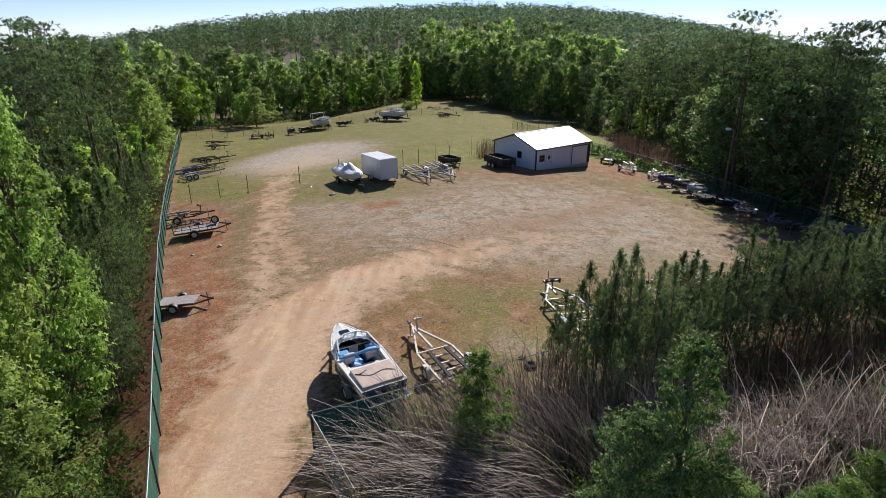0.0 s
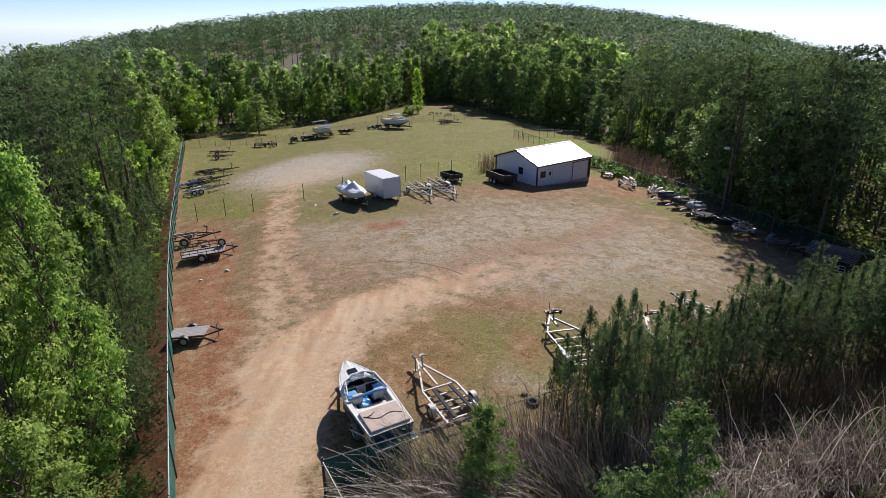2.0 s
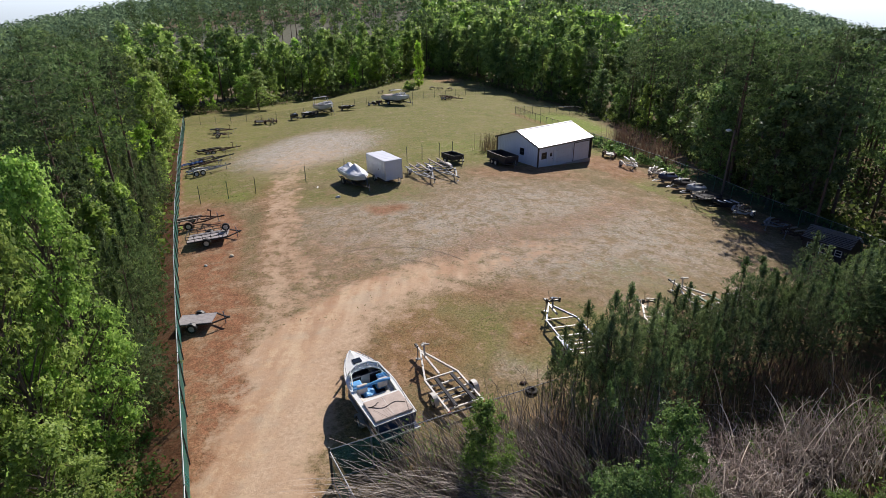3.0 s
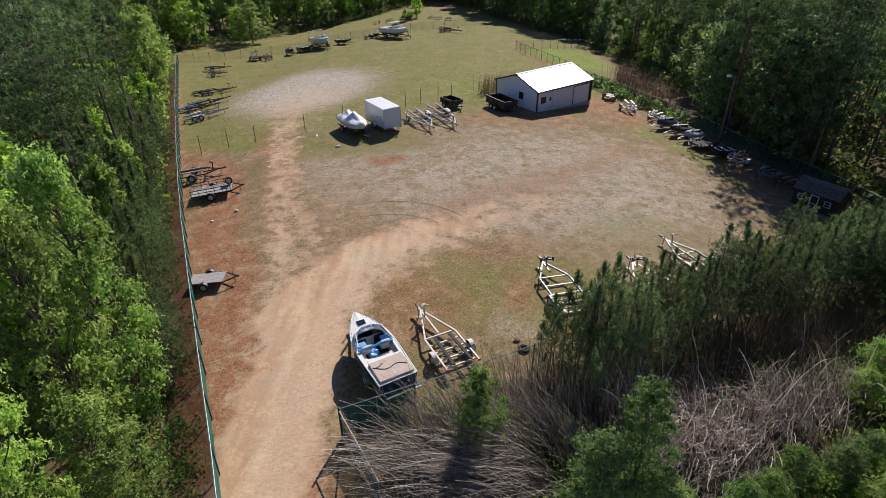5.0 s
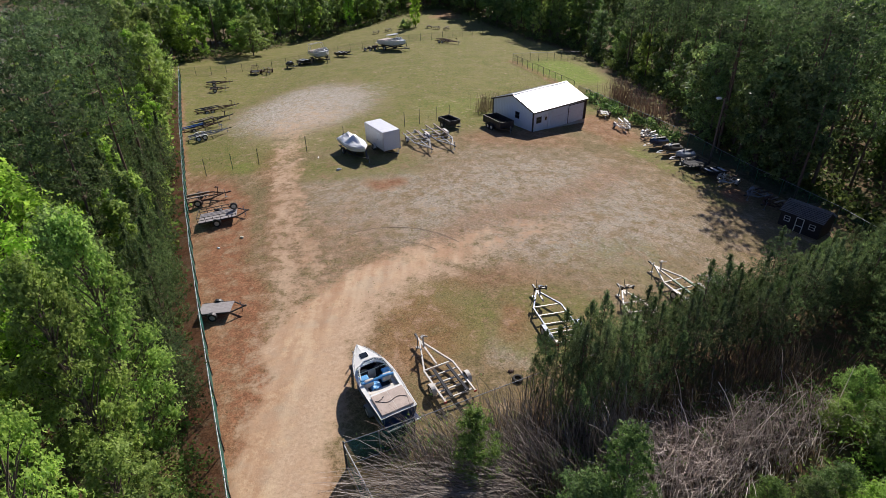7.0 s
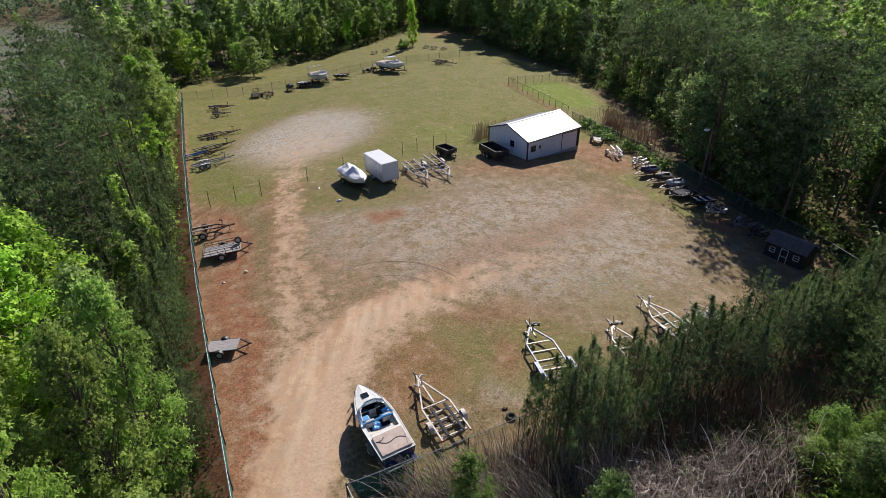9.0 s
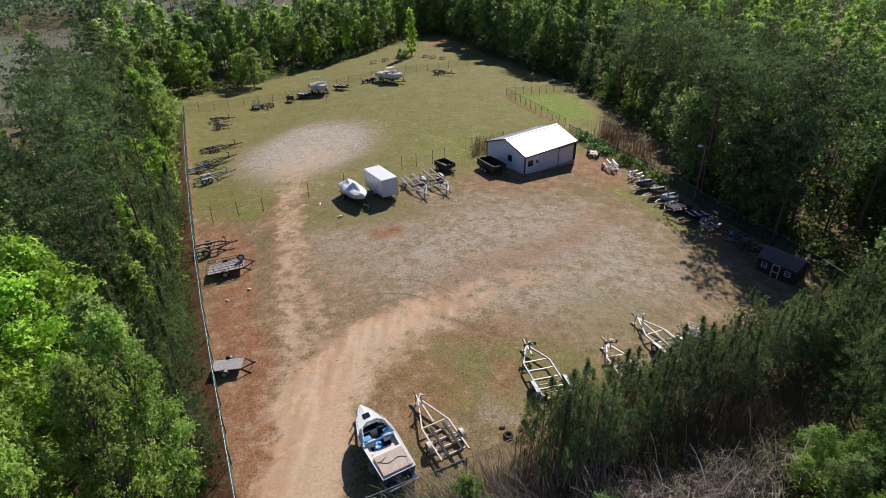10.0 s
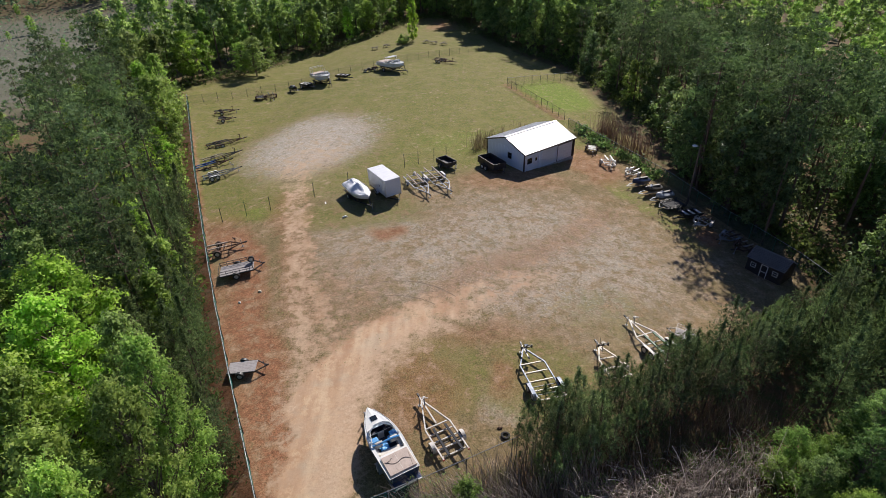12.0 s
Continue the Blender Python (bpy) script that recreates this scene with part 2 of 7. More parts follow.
# ---- lie of the land ----
def soft_over(v, k):
    return k * np.log1p(np.exp(np.clip(np.asarray(v, float) / k, -30, 30)))


def near_land(x, y):
    return 0.35 - 0.0024 * np.minimum(np.abs(x), 32) ** 2 - 0.06 * soft_over(np.asarray(y, float) - 66, 8)


def land(x, y):
    """Height of the ground: a gently domed yard, falling to the back, then a wooded ridge that drops to both sides."""
    x, y = np.asarray(x, float), np.asarray(y, float)
    d = np.hypot(x, y)
    th = np.degrees(np.arctan2(x, y))
    rise = 1.85 - np.where(th > 4, 0.0046, 0.0025) * (th - 4) ** 2
    rise = np.maximum(rise, np.where(th > 4, -5.0, -3.0))
    far = 2 + np.tan(np.radians(rise)) * d
    w = np.clip((d - 190) / 330, 0, 1)
    w = w * w * (3 - 2 * w)
    near = near_land(x, np.minimum(y, 260))
    return near * (1 - w) + far * w


def gz(x, y):
    return float(land(x, y))


def on(x, y, turn=0.0):
    """Pose on the ground with the thing's +x axis turned by that many degrees."""
    e = 1.0
    n = Vector((-(gz(x + e, y) - gz(x - e, y)) / 2, -(gz(x, y + e) - gz(x, y - e)) / 2, 1)).normalized()
    f = Vector((math.cos(radians(turn)), math.sin(radians(turn)), 0))
    f = (f - n * f.dot(n)).normalized()
    m = Matrix((f, n.cross(f), n)).transposed().to_4x4()
    m.translation = (x, y, gz(x, y))
    return m


# ---- ground ----
def seg_dist(px, py, pts):
    """Distance from points to a polyline."""
    best = np.full(px.shape, 1e9)
    for (ax, ay), (bx, by) in zip(pts, pts[1:]):
        dx, dy = bx - ax, by - ay
        t = np.clip(((px - ax) * dx + (py - ay) * dy) / (dx * dx + dy * dy), 0, 1)
        best = np.minimum(best, np.hypot(px - ax - t * dx, py - ay - t * dy))
    return best


def band(d, inner, outer):
    v = np.clip((outer - d) / (outer - inner), 0, 1)
    return v * v * (3 - 2 * v)


def blob(px, py, cx, cy, rx, ry, soft=0.4):
    return band(np.hypot((px - cx) / rx, (py - cy) / ry), 1 - soft, 1 + soft)


def fence_x(y):
    """The line of the green fence beside the drive."""
    return np.interp(y, [-60, 0, 15.5, 31.4, 43, 69.5, 112, 200], [22, -3.0, -9.8, -17.1, -22.3, -33.6, -51, -87])


def build_ground():
    def lines(lo, hi, step, far_lo, far_hi):
        mid = list(np.arange(lo, hi + 0.01, step))
        out, s, v = [], step, hi
        while v < far_hi:
            s *= 1.22
            v += s
            out.append(v)
        low, s, v = [], step, lo
        while v > far_lo:
            s *= 1.22
            v -= s
            low.append(v)
        return np.array(low[::-1] + mid + out)
    xs, ys = lines(-46, 40, 0.5, -1600, 1600), lines(8, 140, 0.6, -900, 2000)
    X, Y = np.meshgrid(xs, ys)
    Z = land(X, Y)
    rng = np.random.RandomState(4)
    inside = (np.abs(X) < 60) & (Y > 0) & (Y < 180)
    Z = Z + np.where(inside, rng.normal(0, 0.004, X.shape), 0)
    wob = np.array([[noise.noise((a * 0.12, b * 0.12, 0)) for a in xs] for b in ys])
    wob2 = np.array([[noise.noise((a * 0.4, b * 0.4, 7)) for a in xs] for b in ys])
    jx, jy = X + wob * 2.0 + wob2 * 0.7, Y + wob2 * 0.8 - wob * 1.5
    # sandy drive from the gate, forking into a straight track and a sweep to the right
    drive = band(seg_dist(jx * 0.45 + X * 0.55, jy * 0.45 + Y * 0.55, [(-8.2, 4), (-8.0, 20), (-8.2, 27), (-6.5, 32.5), (-2.5, 36.5), (3.5, 39.5), (9, 42)]), 0.6, 4.0) * np.interp(X + Y * 0.3, [0, 6, 11, 17], [1, 0.88, 0.62, 0.42])
    drive = np.maximum(drive, band(seg_dist(jx, jy, [(-8.3, 0), (-8.3, 20), (-8.6, 27), (-7.4, 31)]), 1.3, 2.5))
    t1 = np.maximum(band(seg_dist(jx * 0.5 + X * 0.5, jy, [(-9.2, 25), (-11.4, 34), (-14.2, 43), (-17.0, 53), (-19.4, 61.5), (-21.5, 72)]), 0.25, 1.3),
                    band(seg_dist(jx * 0.5 + X * 0.5, jy, [(-8.0, 28), (-9.8, 34), (-12.4, 43), (-15.2, 53), (-17.4, 61.5), (-19.5, 72)]), 0.15, 1.9)) * 0.46
    drive = np.maximum(drive, t1)
    drive = np.maximum(drive, 0.3 * blob(jx, jy, -9.6, 35.5, 4.0, 9, 0.8))
    clay = band(np.abs(jx - fence_x(Y) - 2.6), 0.8, 4.2) * band(Y, 50, 64) * 0.95
    clay = np.maximum(clay, 0.44 * band(seg_dist(jx, jy, [(-5, 36), (-1, 39), (4, 42), (12, 48), (18, 55)]), 0.2, 4.2))
    clay = np.maximum(clay, 0.52 * blob(jx, jy, 9, 64, 7, 4))
    clay = np.maximum(clay, 0.7 * blob(jx, jy, 21.5, 70.0, 4, 7))
    clay = np.maximum(clay, 0.8 * blob(jx, jy, -5.5, 50.8, 2.0, 1.2, 0.6))
    clay = np.maximum(clay, 0.62 * blob(jx, jy, 5.0, 29.0, 1.3, 2.4, 0.7))
    clay = np.maximum(clay, 0.6 * blob(jx, jy, -2.2, 28.0, 3.6, 5.5, 0.7))
    clay = np.maximum(clay, 0.5 * blob(jx, jy, 3.0, 34.0, 6, 2, 0.7))
    clay = np.maximum(clay, 0.36 * blob(jx, jy, -9.5, 38, 4.5, 9, 0.8))
    clay = np.maximum(clay, 0.55 * band(seg_dist(jx * 0.3 + X * 0.7, Y, [(14, 114), (20, 92)]), 0.3, 2.2))
    clay = np.maximum(clay, 0.5 * band(seg_dist(jx, jy, [(-12, 37), (-19.4, 62)]), 0.5, 4.0))
    clay = np.maximum(clay, band(np.abs(X - fence_x(Y) + 0.9), 0.8, 1.8) * band(Y, 90, 110) * 0.9)
    clay = np.maximum(clay, 0.7 * blob(jx, jy, 1, 196, 6, 9))
    clay = np.maximum(clay, 0.9 * blob(jx, jy, 29.2, 51.5, 1.6, 2.2, 0.6))
    gravel = np.maximum(np.maximum(1.12 * blob(jx, jy, -20.0, 82, 13.5, 19, 0.8), 0.95 * blob(jx, jy, -11, 92, 9, 6, 0.7)), 0.75 * blob(jx, jy, 9, 47, 17, 14, 0.45))
    gravel = np.maximum(gravel, 0.7 * blob(jx, jy, -4, 47, 12, 10, 0.5))
    gravel = np.maximum(gravel, 0.55 * blob(jx, jy, -9.5, 39, 5.5, 10, 0.7))
    gravel = np.maximum(gravel, 0.62 * blob(jx, jy, 4.3, 26.0, 2.2, 2.6))
    green = band(-(Y - 64 - 0.33 * X), -8, 6) * 0.95
    green = np.maximum(green, 0.75 * blob(jx, jy, -22, 58.5, 6, 3.4))
    green = np.maximum(green, 0.6 * blob(jx, jy, -10, 56, 8, 5))
    green = np.maximum(green, 0.62 * blob(jx, jy, -0.5, 29.5, 5.0, 5))
    green = np.maximum(green, 0.6 * blob(jx, jy, 7, 29, 4.5, 5))
    green = np.maximum(green, 0.6 * band(seg_dist(jx, jy, [(22, 66), (26.5, 56), (28, 50)]), 0.8, 3))
    green = np.maximum(green, 0.35 * blob(jx, jy, 14, 37, 5, 4))
    green = np.clip(green * (1 - 0.8 * blob(jx, jy, -20, 82, 11, 15, 0.5)), 0, 1)
    yard = (X > fence_x(Y) - 0.4) & (Y > 17)
    right_edge = np.interp(Y, [0, 16.5, 19, 20.5, 22.3, 24.2, 30.5, 45, 55, 66, 80, 100, 121, 135, 150, 172, 210], [-5, -5, -2.0, 2, 6, 9.6, 22, 37, 34, 31, 29, 31, 31, 28, 20, 13, 8])
    back_edge = np.interp(X, [-70, -56, -49, -43.6, -34.7, -22, -14.7, -7.5, 2, 8, 14, 22, 30, 40], [111, 129, 137, 148, 163, 180, 199, 213, 212, 196, 172, 150, 140, 135])
    wood = np.where(X < fence_x(Y), band(-(fence_x(Y) - X), -3.0, -1.6), 0)
    wood = np.maximum(wood, band(-(X + wob * 2 - right_edge), -2, 0.5))
    wood = np.maximum(wood, band(-(Y + wob * 4 - back_edge), -3, 3))
    wood = np.maximum(wood, band(Y, 12, 17) * (np.abs(X + 8) > 3.5))
    # the felled slope behind the pines
    felled = np.where(X < -70, blob(X, Y, -150, 160, 85, 90, 0.3), 0)
    ang, dist = np.degrees(np.arctan2(X, Y)), np.hypot(X, Y)
    felled = np.maximum(felled, np.where(Y > 200, band(np.abs(ang + 15), 11, 14) * band(np.abs(dist - 330), 70, 95), 0))
    pale = band(seg_dist(jx * 0.3 + X * 0.7, jy * 0.3 + Y * 0.7, [(-7.2, 14), (-7.1, 21), (-6.9, 25.5), (-5.6, 29.5), (-1.6, 34.2), (3.2, 36.8)]), 0.1, 2.4) * 0.74 * np.interp(X + Y * 0.2, [0, 4, 9], [1, 0.8, 0.45])
    pale = np.maximum(pale, 0.42 * band(seg_dist(jx * 0.3 + X * 0.7, jy, [(-10.6, 24), (-11.2, 32), (-13.2, 41), (-15.5, 50), (-18.0, 60), (-20, 70)]), 0.1, 2.0))
    pale = np.maximum(pale, 0.4 * blob(jx, jy, -19, 74, 5, 9, 0.8))
    lush = np.maximum(blob(jx, jy, 22.5, 108, 7, 12, 0.4), 0.42 * band(seg_dist(jx, jy, [(18, 69), (21, 65.5), (25.4, 53.3)]), 0.3, 1.6))
    lush = np.maximum(lush, 0.5 * blob(jx, jy, -22.5, 58.0, 4, 1.8, 0.6))
    lush = np.maximum(lush, 0.4 * blob(jx, jy, 4, 78, 9, 6, 0.6))
    nx, ny = len(xs), len(ys)
    idx = np.arange(nx * ny).reshape(ny, nx)
    quads = np.stack([idx[:-1, :-1], idx[:-1, 1:], idx[1:, 1:], idx[1:, :-1]], -1).reshape(-1, 4)
    ob = raw("ground", np.stack([X, Y, Z], -1).reshape(-1, 3), quads, ground_material())
    me = ob.data
    me.polygons.foreach_set("use_smooth", np.ones(len(me.polygons), bool))
    for nm, a, b, c, d in (("cover", drive, clay, gravel, pale), ("growth", green, wood, felled, lush)):
        at = me.color_attributes.new(nm, "FLOAT_COLOR", "POINT")
        col = np.stack([a, b, c, d], -1).astype(np.float32).reshape(-1)
        at.data.foreach_set("color", col)
    return tagged(ob, "dry grass, red clay, gravel and pine litter ground", "ground", kind="structure")


def ground_material():
    m = bpy.data.materials.new("earth")
    m.use_nodes = True
    nt = m.node_tree
    N, L = nt.nodes, nt.links
    b = N["Principled BSDF"]
    b.inputs["Roughness"].default_value, b.inputs["Specular IOR Level"].default_value = 0.95, 0.15
    co = N.new("ShaderNodeTexCoord")

    def nz(scale, detail=5, rough=0.6):
        n = N.new("ShaderNodeTexNoise")
        n.inputs["Scale"].default_value, n.inputs["Detail"].default_value, n.inputs["Roughness"].default_value = scale, detail, rough
        L.new(co.outputs["Object"], n.inputs["Vector"])
        return n.outputs[0]

    def ramp(src, lo, hi, a=0.0, c=1.0):
        r = N.new("ShaderNodeMapRange")
        for i, v in ((1, lo), (2, hi), (3, a), (4, c)):
            r.inputs[i].default_value = v
        L.new(src, r.inputs[0])
        return r.outputs[0]

    def mix(f, a, c, mode="MIX"):
        x = N.new("ShaderNodeMix")
        x.data_type, x.blend_type = "RGBA", mode
        for s, k in ((f, 0), (a, 6), (c, 7)):
            if isinstance(s, (int, float)):
                x.inputs[k].default_value = s
            elif isinstance(s, tuple):
                x.inputs[k].default_value = (*s, 1)
            else:
                L.new(s, x.inputs[k])
        return x.outputs[2]

    def calc(op, a, c):
        x = N.new("ShaderNodeMath")
        x.operation = op
        for s, k in ((a, 0), (c, 1)):
            if isinstance(s, (int, float)):
                x.inputs[k].default_value = s
            else:
                L.new(s, x.inputs[k])
        return x.outputs[0]

    def mask(src, n, sharp=0.35, amount=0.5):
        """A mask broken up by noise."""
        s = calc("ADD", src, calc("MULTIPLY", calc("SUBTRACT", n, 0.5), amount))
        return ramp(s, 0.5 - sharp, 0.5 + sharp)
    big, mid, fine, grit = nz(0.11, 6), nz(0.7, 6, 0.7), nz(5, 6, 0.75), nz(22, 4, 0.8)
    cover, growth = N.new("ShaderNodeVertexColor"), N.new("ShaderNodeVertexColor")
    cover.layer_name, growth.layer_name = "cover", "growth"
    sep1, sep2 = N.new("ShaderNodeSeparateColor"), N.new("ShaderNodeSeparateColor")
    L.new(cover.outputs[0], sep1.inputs[0])
    L.new(growth.outputs[0], sep2.inputs[0])
    big2, streak = nz(0.3, 6, 0.65), nz(1.6, 6, 0.75)
    speck = ramp(grit, 0.43, 0.6)
    rough = ramp(calc("ADD", calc("MULTIPLY", mid, 0.5), calc("MULTIPLY", streak, 0.5)), 0.36, 0.64)
    base = mix(ramp(big2, 0.42, 0.58), (0.302, 0.203, 0.117), (0.225, 0.171, 0.090))
    base = mix(ramp(streak, 0.47, 0.56, 0, 0.7), base, (0.171, 0.135, 0.063))
    base = mix(ramp(fine, 0.5, 0.6, 0, 0.6), base, (0.117, 0.095, 0.045))
    base = mix(ramp(mid, 0.52, 0.62, 0, 0.6), base, (0.360, 0.279, 0.189))
    gravel = mix(speck, (0.3, 0.245, 0.185), (0.42, 0.365, 0.3))
    gravel = mix(ramp(streak, 0.48, 0.56, 0, 0.65), gravel, (0.235, 0.18, 0.12))
    gravel = mix(ramp(fine, 0.53, 0.61, 0, 0.6), gravel, (0.135, 0.113, 0.058))
    gravel = mix(ramp(big2, 0.46, 0.58, 0, 0.45), gravel, (0.34, 0.235, 0.16))
    blotch, fleck = nz(0.42, 5, 0.7), nz(2.3, 5, 0.8)
    gravel = mix(ramp(blotch, 0.45, 0.6, 0, 0.65), gravel, (0.33, 0.225, 0.14))
    stones = mix(speck, (0.38, 0.35, 0.32), (0.62, 0.59, 0.56))
    stones = mix(ramp(fleck, 0.52, 0.6, 0, 0.75), stones, (0.2, 0.185, 0.085))
    gravel = mix(ramp(fleck, 0.535, 0.61, 0, 0.7), gravel, (0.15, 0.135, 0.055))
    gravel = mix(ramp(calc("ADD", sep1.outputs[2], calc("MULTIPLY", calc("SUBTRACT", rough, 0.5), 0.7)), 0.62, 1.05, 0, 0.6), gravel, stones)
    base = mix(ramp(fleck, 0.54, 0.62, 0, 0.65), base, (0.13, 0.12, 0.045))
    col = mix(mask(sep1.outputs[2], rough, 0.28, 1.1), base, gravel)
    grass = mix(ramp(streak, 0.45, 0.55), (0.19, 0.185, 0.043), (0.112, 0.138, 0.025))
    grass = mix(ramp(fine, 0.47, 0.56, 0, 0.55), grass, (0.24, 0.203, 0.085))
    grass = mix(ramp(big2, 0.46, 0.58, 0, 0.45), grass, (0.255, 0.212, 0.085))
    grass = mix(ramp(blotch, 0.5, 0.62, 0, 0.55), grass, (0.25, 0.208, 0.095))
    grass = mix(ramp(mid, 0.53, 0.62, 0, 0.7), grass, (0.095, 0.112, 0.022))
    grass = mix(ramp(grit, 0.54, 0.64, 0, 0.5), grass, (0.066, 0.075, 0.02))
    col = mix(mask(sep2.outputs[0], rough, 0.25, 1.05), col, grass)
    lushness = mix(ramp(fine, 0.42, 0.6), (0.2, 0.25, 0.04), (0.12, 0.17, 0.025))
    col = mix(mask(growth.outputs[1], rough, 0.3, 0.8), col, lushness)
    clay = mix(ramp(streak, 0.44, 0.56), (0.35, 0.148, 0.082), (0.225, 0.108, 0.058))
    clay = mix(ramp(mid, 0.46, 0.58, 0, 0.7), clay, (0.297, 0.194, 0.113))
    clay = mix(ramp(fine, 0.52, 0.6, 0, 0.5), clay, (0.153, 0.086, 0.045))
    col = mix(mask(sep1.outputs[1], rough, 0.35, 1.1), col, clay)
    clod = nz(8.5, 5, 0.8)
    col = mix(1.0, col, mix(ramp(clod, 0.38, 0.62), (0.56, 0.56, 0.53), (1.28, 1.28, 1.28)), "MULTIPLY")
    col = mix(1.0, col, mix(ramp(grit, 0.3, 0.7), (0.72, 0.72, 0.72), (1.26, 1.26, 1.26)), "MULTIPLY")
    sand = mix(ramp(fine, 0.4, 0.6), (0.48, 0.31, 0.19), (0.585, 0.425, 0.285))
    sand = mix(ramp(streak, 0.46, 0.57, 0, 0.75), sand, (0.385, 0.225, 0.138))
    sand = mix(ramp(big2, 0.5, 0.6, 0, 0.6), sand, (0.405, 0.333, 0.252))
    sand = mix(ramp(fine, 0.55, 0.63, 0, 0.25), sand, (0.216, 0.144, 0.086))
    sand = mix(ramp(mid, 0.44, 0.62, 0, 0.5), sand, (0.43, 0.255, 0.155))
    run = N.new("ShaderNodeMapping")
    run.inputs["Scale"].default_value, run.inputs["Rotation"].default_value = (1.1, 0.16, 1), (0, 0, radians(-12))
    L.new(co.outputs["Object"], run.inputs["Vector"])
    ruts = N.new("ShaderNodeTexNoise")
    ruts.inputs["Scale"].default_value, ruts.inputs["Detail"].default_value = 1.0, 5
    L.new(run.outputs[0], ruts.inputs["Vector"])
    sand = mix(ramp(ruts.outputs[0], 0.5, 0.66, 0, 0.5), sand, (0.6, 0.455, 0.315))
    sand = mix(ramp(ruts.outputs[0], 0.48, 0.34, 0, 0.5), sand, (0.37, 0.215, 0.13))
    col = mix(mask(sep1.outputs[0], rough, 0.22, 0.7), col, sand)
    chalk = mix(ramp(fine, 0.4, 0.62), (0.56, 0.41, 0.29), (0.42, 0.29, 0.195))
    col = mix(mask(cover.outputs[1], rough, 0.4, 1.0), col, chalk)
    litter = mix(ramp(fine, 0.4, 0.6), (0.17, 0.095, 0.055), (0.08, 0.07, 0.03))
    litter = mix(ramp(mid, 0.46, 0.58, 0, 0.75), litter, (0.065, 0.095, 0.03))
    litter = mix(ramp(grit, 0.5, 0.62, 0, 0.6), litter, (0.24, 0.14, 0.085))
    col = mix(sep2.outputs[1], col, litter)
    felled = mix(ramp(mid, 0.4, 0.65), (0.155, 0.148, 0.118), (0.1, 0.108, 0.06))
    col = mix(sep2.outputs[2], col, felled)
    L.new(col, b.inputs["Base Color"])
    bp = N.new("ShaderNodeBump")
    bp.inputs["Strength"].default_value, bp.inputs["Distance"].default_value = 0.4, 0.07
    L.new(calc("ADD", fine, calc("MULTIPLY", grit, 0.6)), bp.inputs["Height"])
    L.new(bp.outputs[0], b.inputs["Normal"])
    return m


build_ground()


# ---- trees ----
def cards(pos, size, rng, droop=0.0, aspect=1.0, face=None, tri=True):
    """Quads of given sizes at random turns; face: preferred normals."""
    n = len(pos)
    nrm = rng.normal(size=(n, 3))
    if face is not None:
        nrm = nrm * 0.55 + face
    nrm[:, 2] += 0.35
    nrm /= np.linalg.norm(nrm, axis=1)[:, None]
    a = np.cross(nrm, rng.normal(size=(n, 3)))
    a /= np.linalg.norm(a, axis=1)[:, None]
    c = np.cross(nrm, a)
    s = (np.asarray(size) * rng.uniform(0.6, 1.35, n))[:, None] / 2
    a, c = a * s, c * s * aspect
    if tri:
        v = np.stack([pos - a * 1.1 - c * 0.5, pos + a * 1.2 - c * rng.uniform(-0.2, 0.6, n)[:, None], pos + c * 1.15 - a * rng.uniform(-0.5, 0.5, n)[:, None]], 1).reshape(-1, 3)
        return v, np.arange(3 * n).reshape(-1, 3)
    v = np.stack([pos - a, pos - c * 0.8 + a * 0.15, pos + a, pos + c * 0.8 - a * 0.1], 1).reshape(-1, 3)
    v[:, 2] -= droop
    return v, np.arange(4 * n).reshape(-1, 4)


def sprigs(pos, size, rng, face, quads=False):
    """Three leaves round one twig tip, turned outward from the crown."""
    n = len(pos)
    nrm = rng.normal(size=(n, 3)) * 0.55 + face
    nrm[:, 2] += 0.3
    nrm /= np.linalg.norm(nrm, axis=1)[:, None]
    a = np.cross(nrm, rng.normal(size=(n, 3)))
    a /= np.linalg.norm(a, axis=1)[:, None]
    c = np.cross(nrm, a)
    s = (size * rng.uniform(0.65, 1.35, n))[:, None]
    turn = rng.uniform(0, 6.28, n)
    V = [pos]
    for k in range(3):
        t = (turn + k * 2.09 + rng.normal(0, 0.35, n))[:, None]
        out = a * np.cos(t) + c * np.sin(t) + nrm * rng.normal(-0.1, 0.35, n)[:, None]
        side = c * np.cos(t) - a * np.sin(t)
        ln, w = s * rng.uniform(0.7, 1.2, n)[:, None], s * rng.uniform(0.32, 0.5, n)[:, None]
        V += [pos + out * ln * 0.55 + side * w, pos + out * ln * 1.15, pos + out * ln * 0.5 - side * w] if quads else [pos + out * ln + side * w * 1.1, pos + out * ln * 0.85 - side * w * 1.1]
    m = 3 if quads else 2
    V = np.stack(V, 1)
    F = np.concatenate([np.arange(n)[:, None] * V.shape[1] + np.array([0] + [1 + m * k + j for j in range(m)])[None] for k in range(3)], 0)
    return V.reshape(-1, 3), F


def stem_mesh(paths, n=6):
    """Tapered tubes along paths of (point, radius)."""
    V, F, k = [], [], 0
    for path in paths:
        for i, (p, r) in enumerate(path):
            for j in range(n):
                a = 2 * math.pi * j / n
                V.append((p[0] + r * math.cos(a), p[1] + r * math.sin(a), p[2]))
            if i:
                for j in range(n):
                    q = (j + 1) % n
                    F.append((k + (i - 1) * n + j, k + (i - 1) * n + q, k + i * n + q, k + i * n + j))
        k += n * len(path)
    return V, F


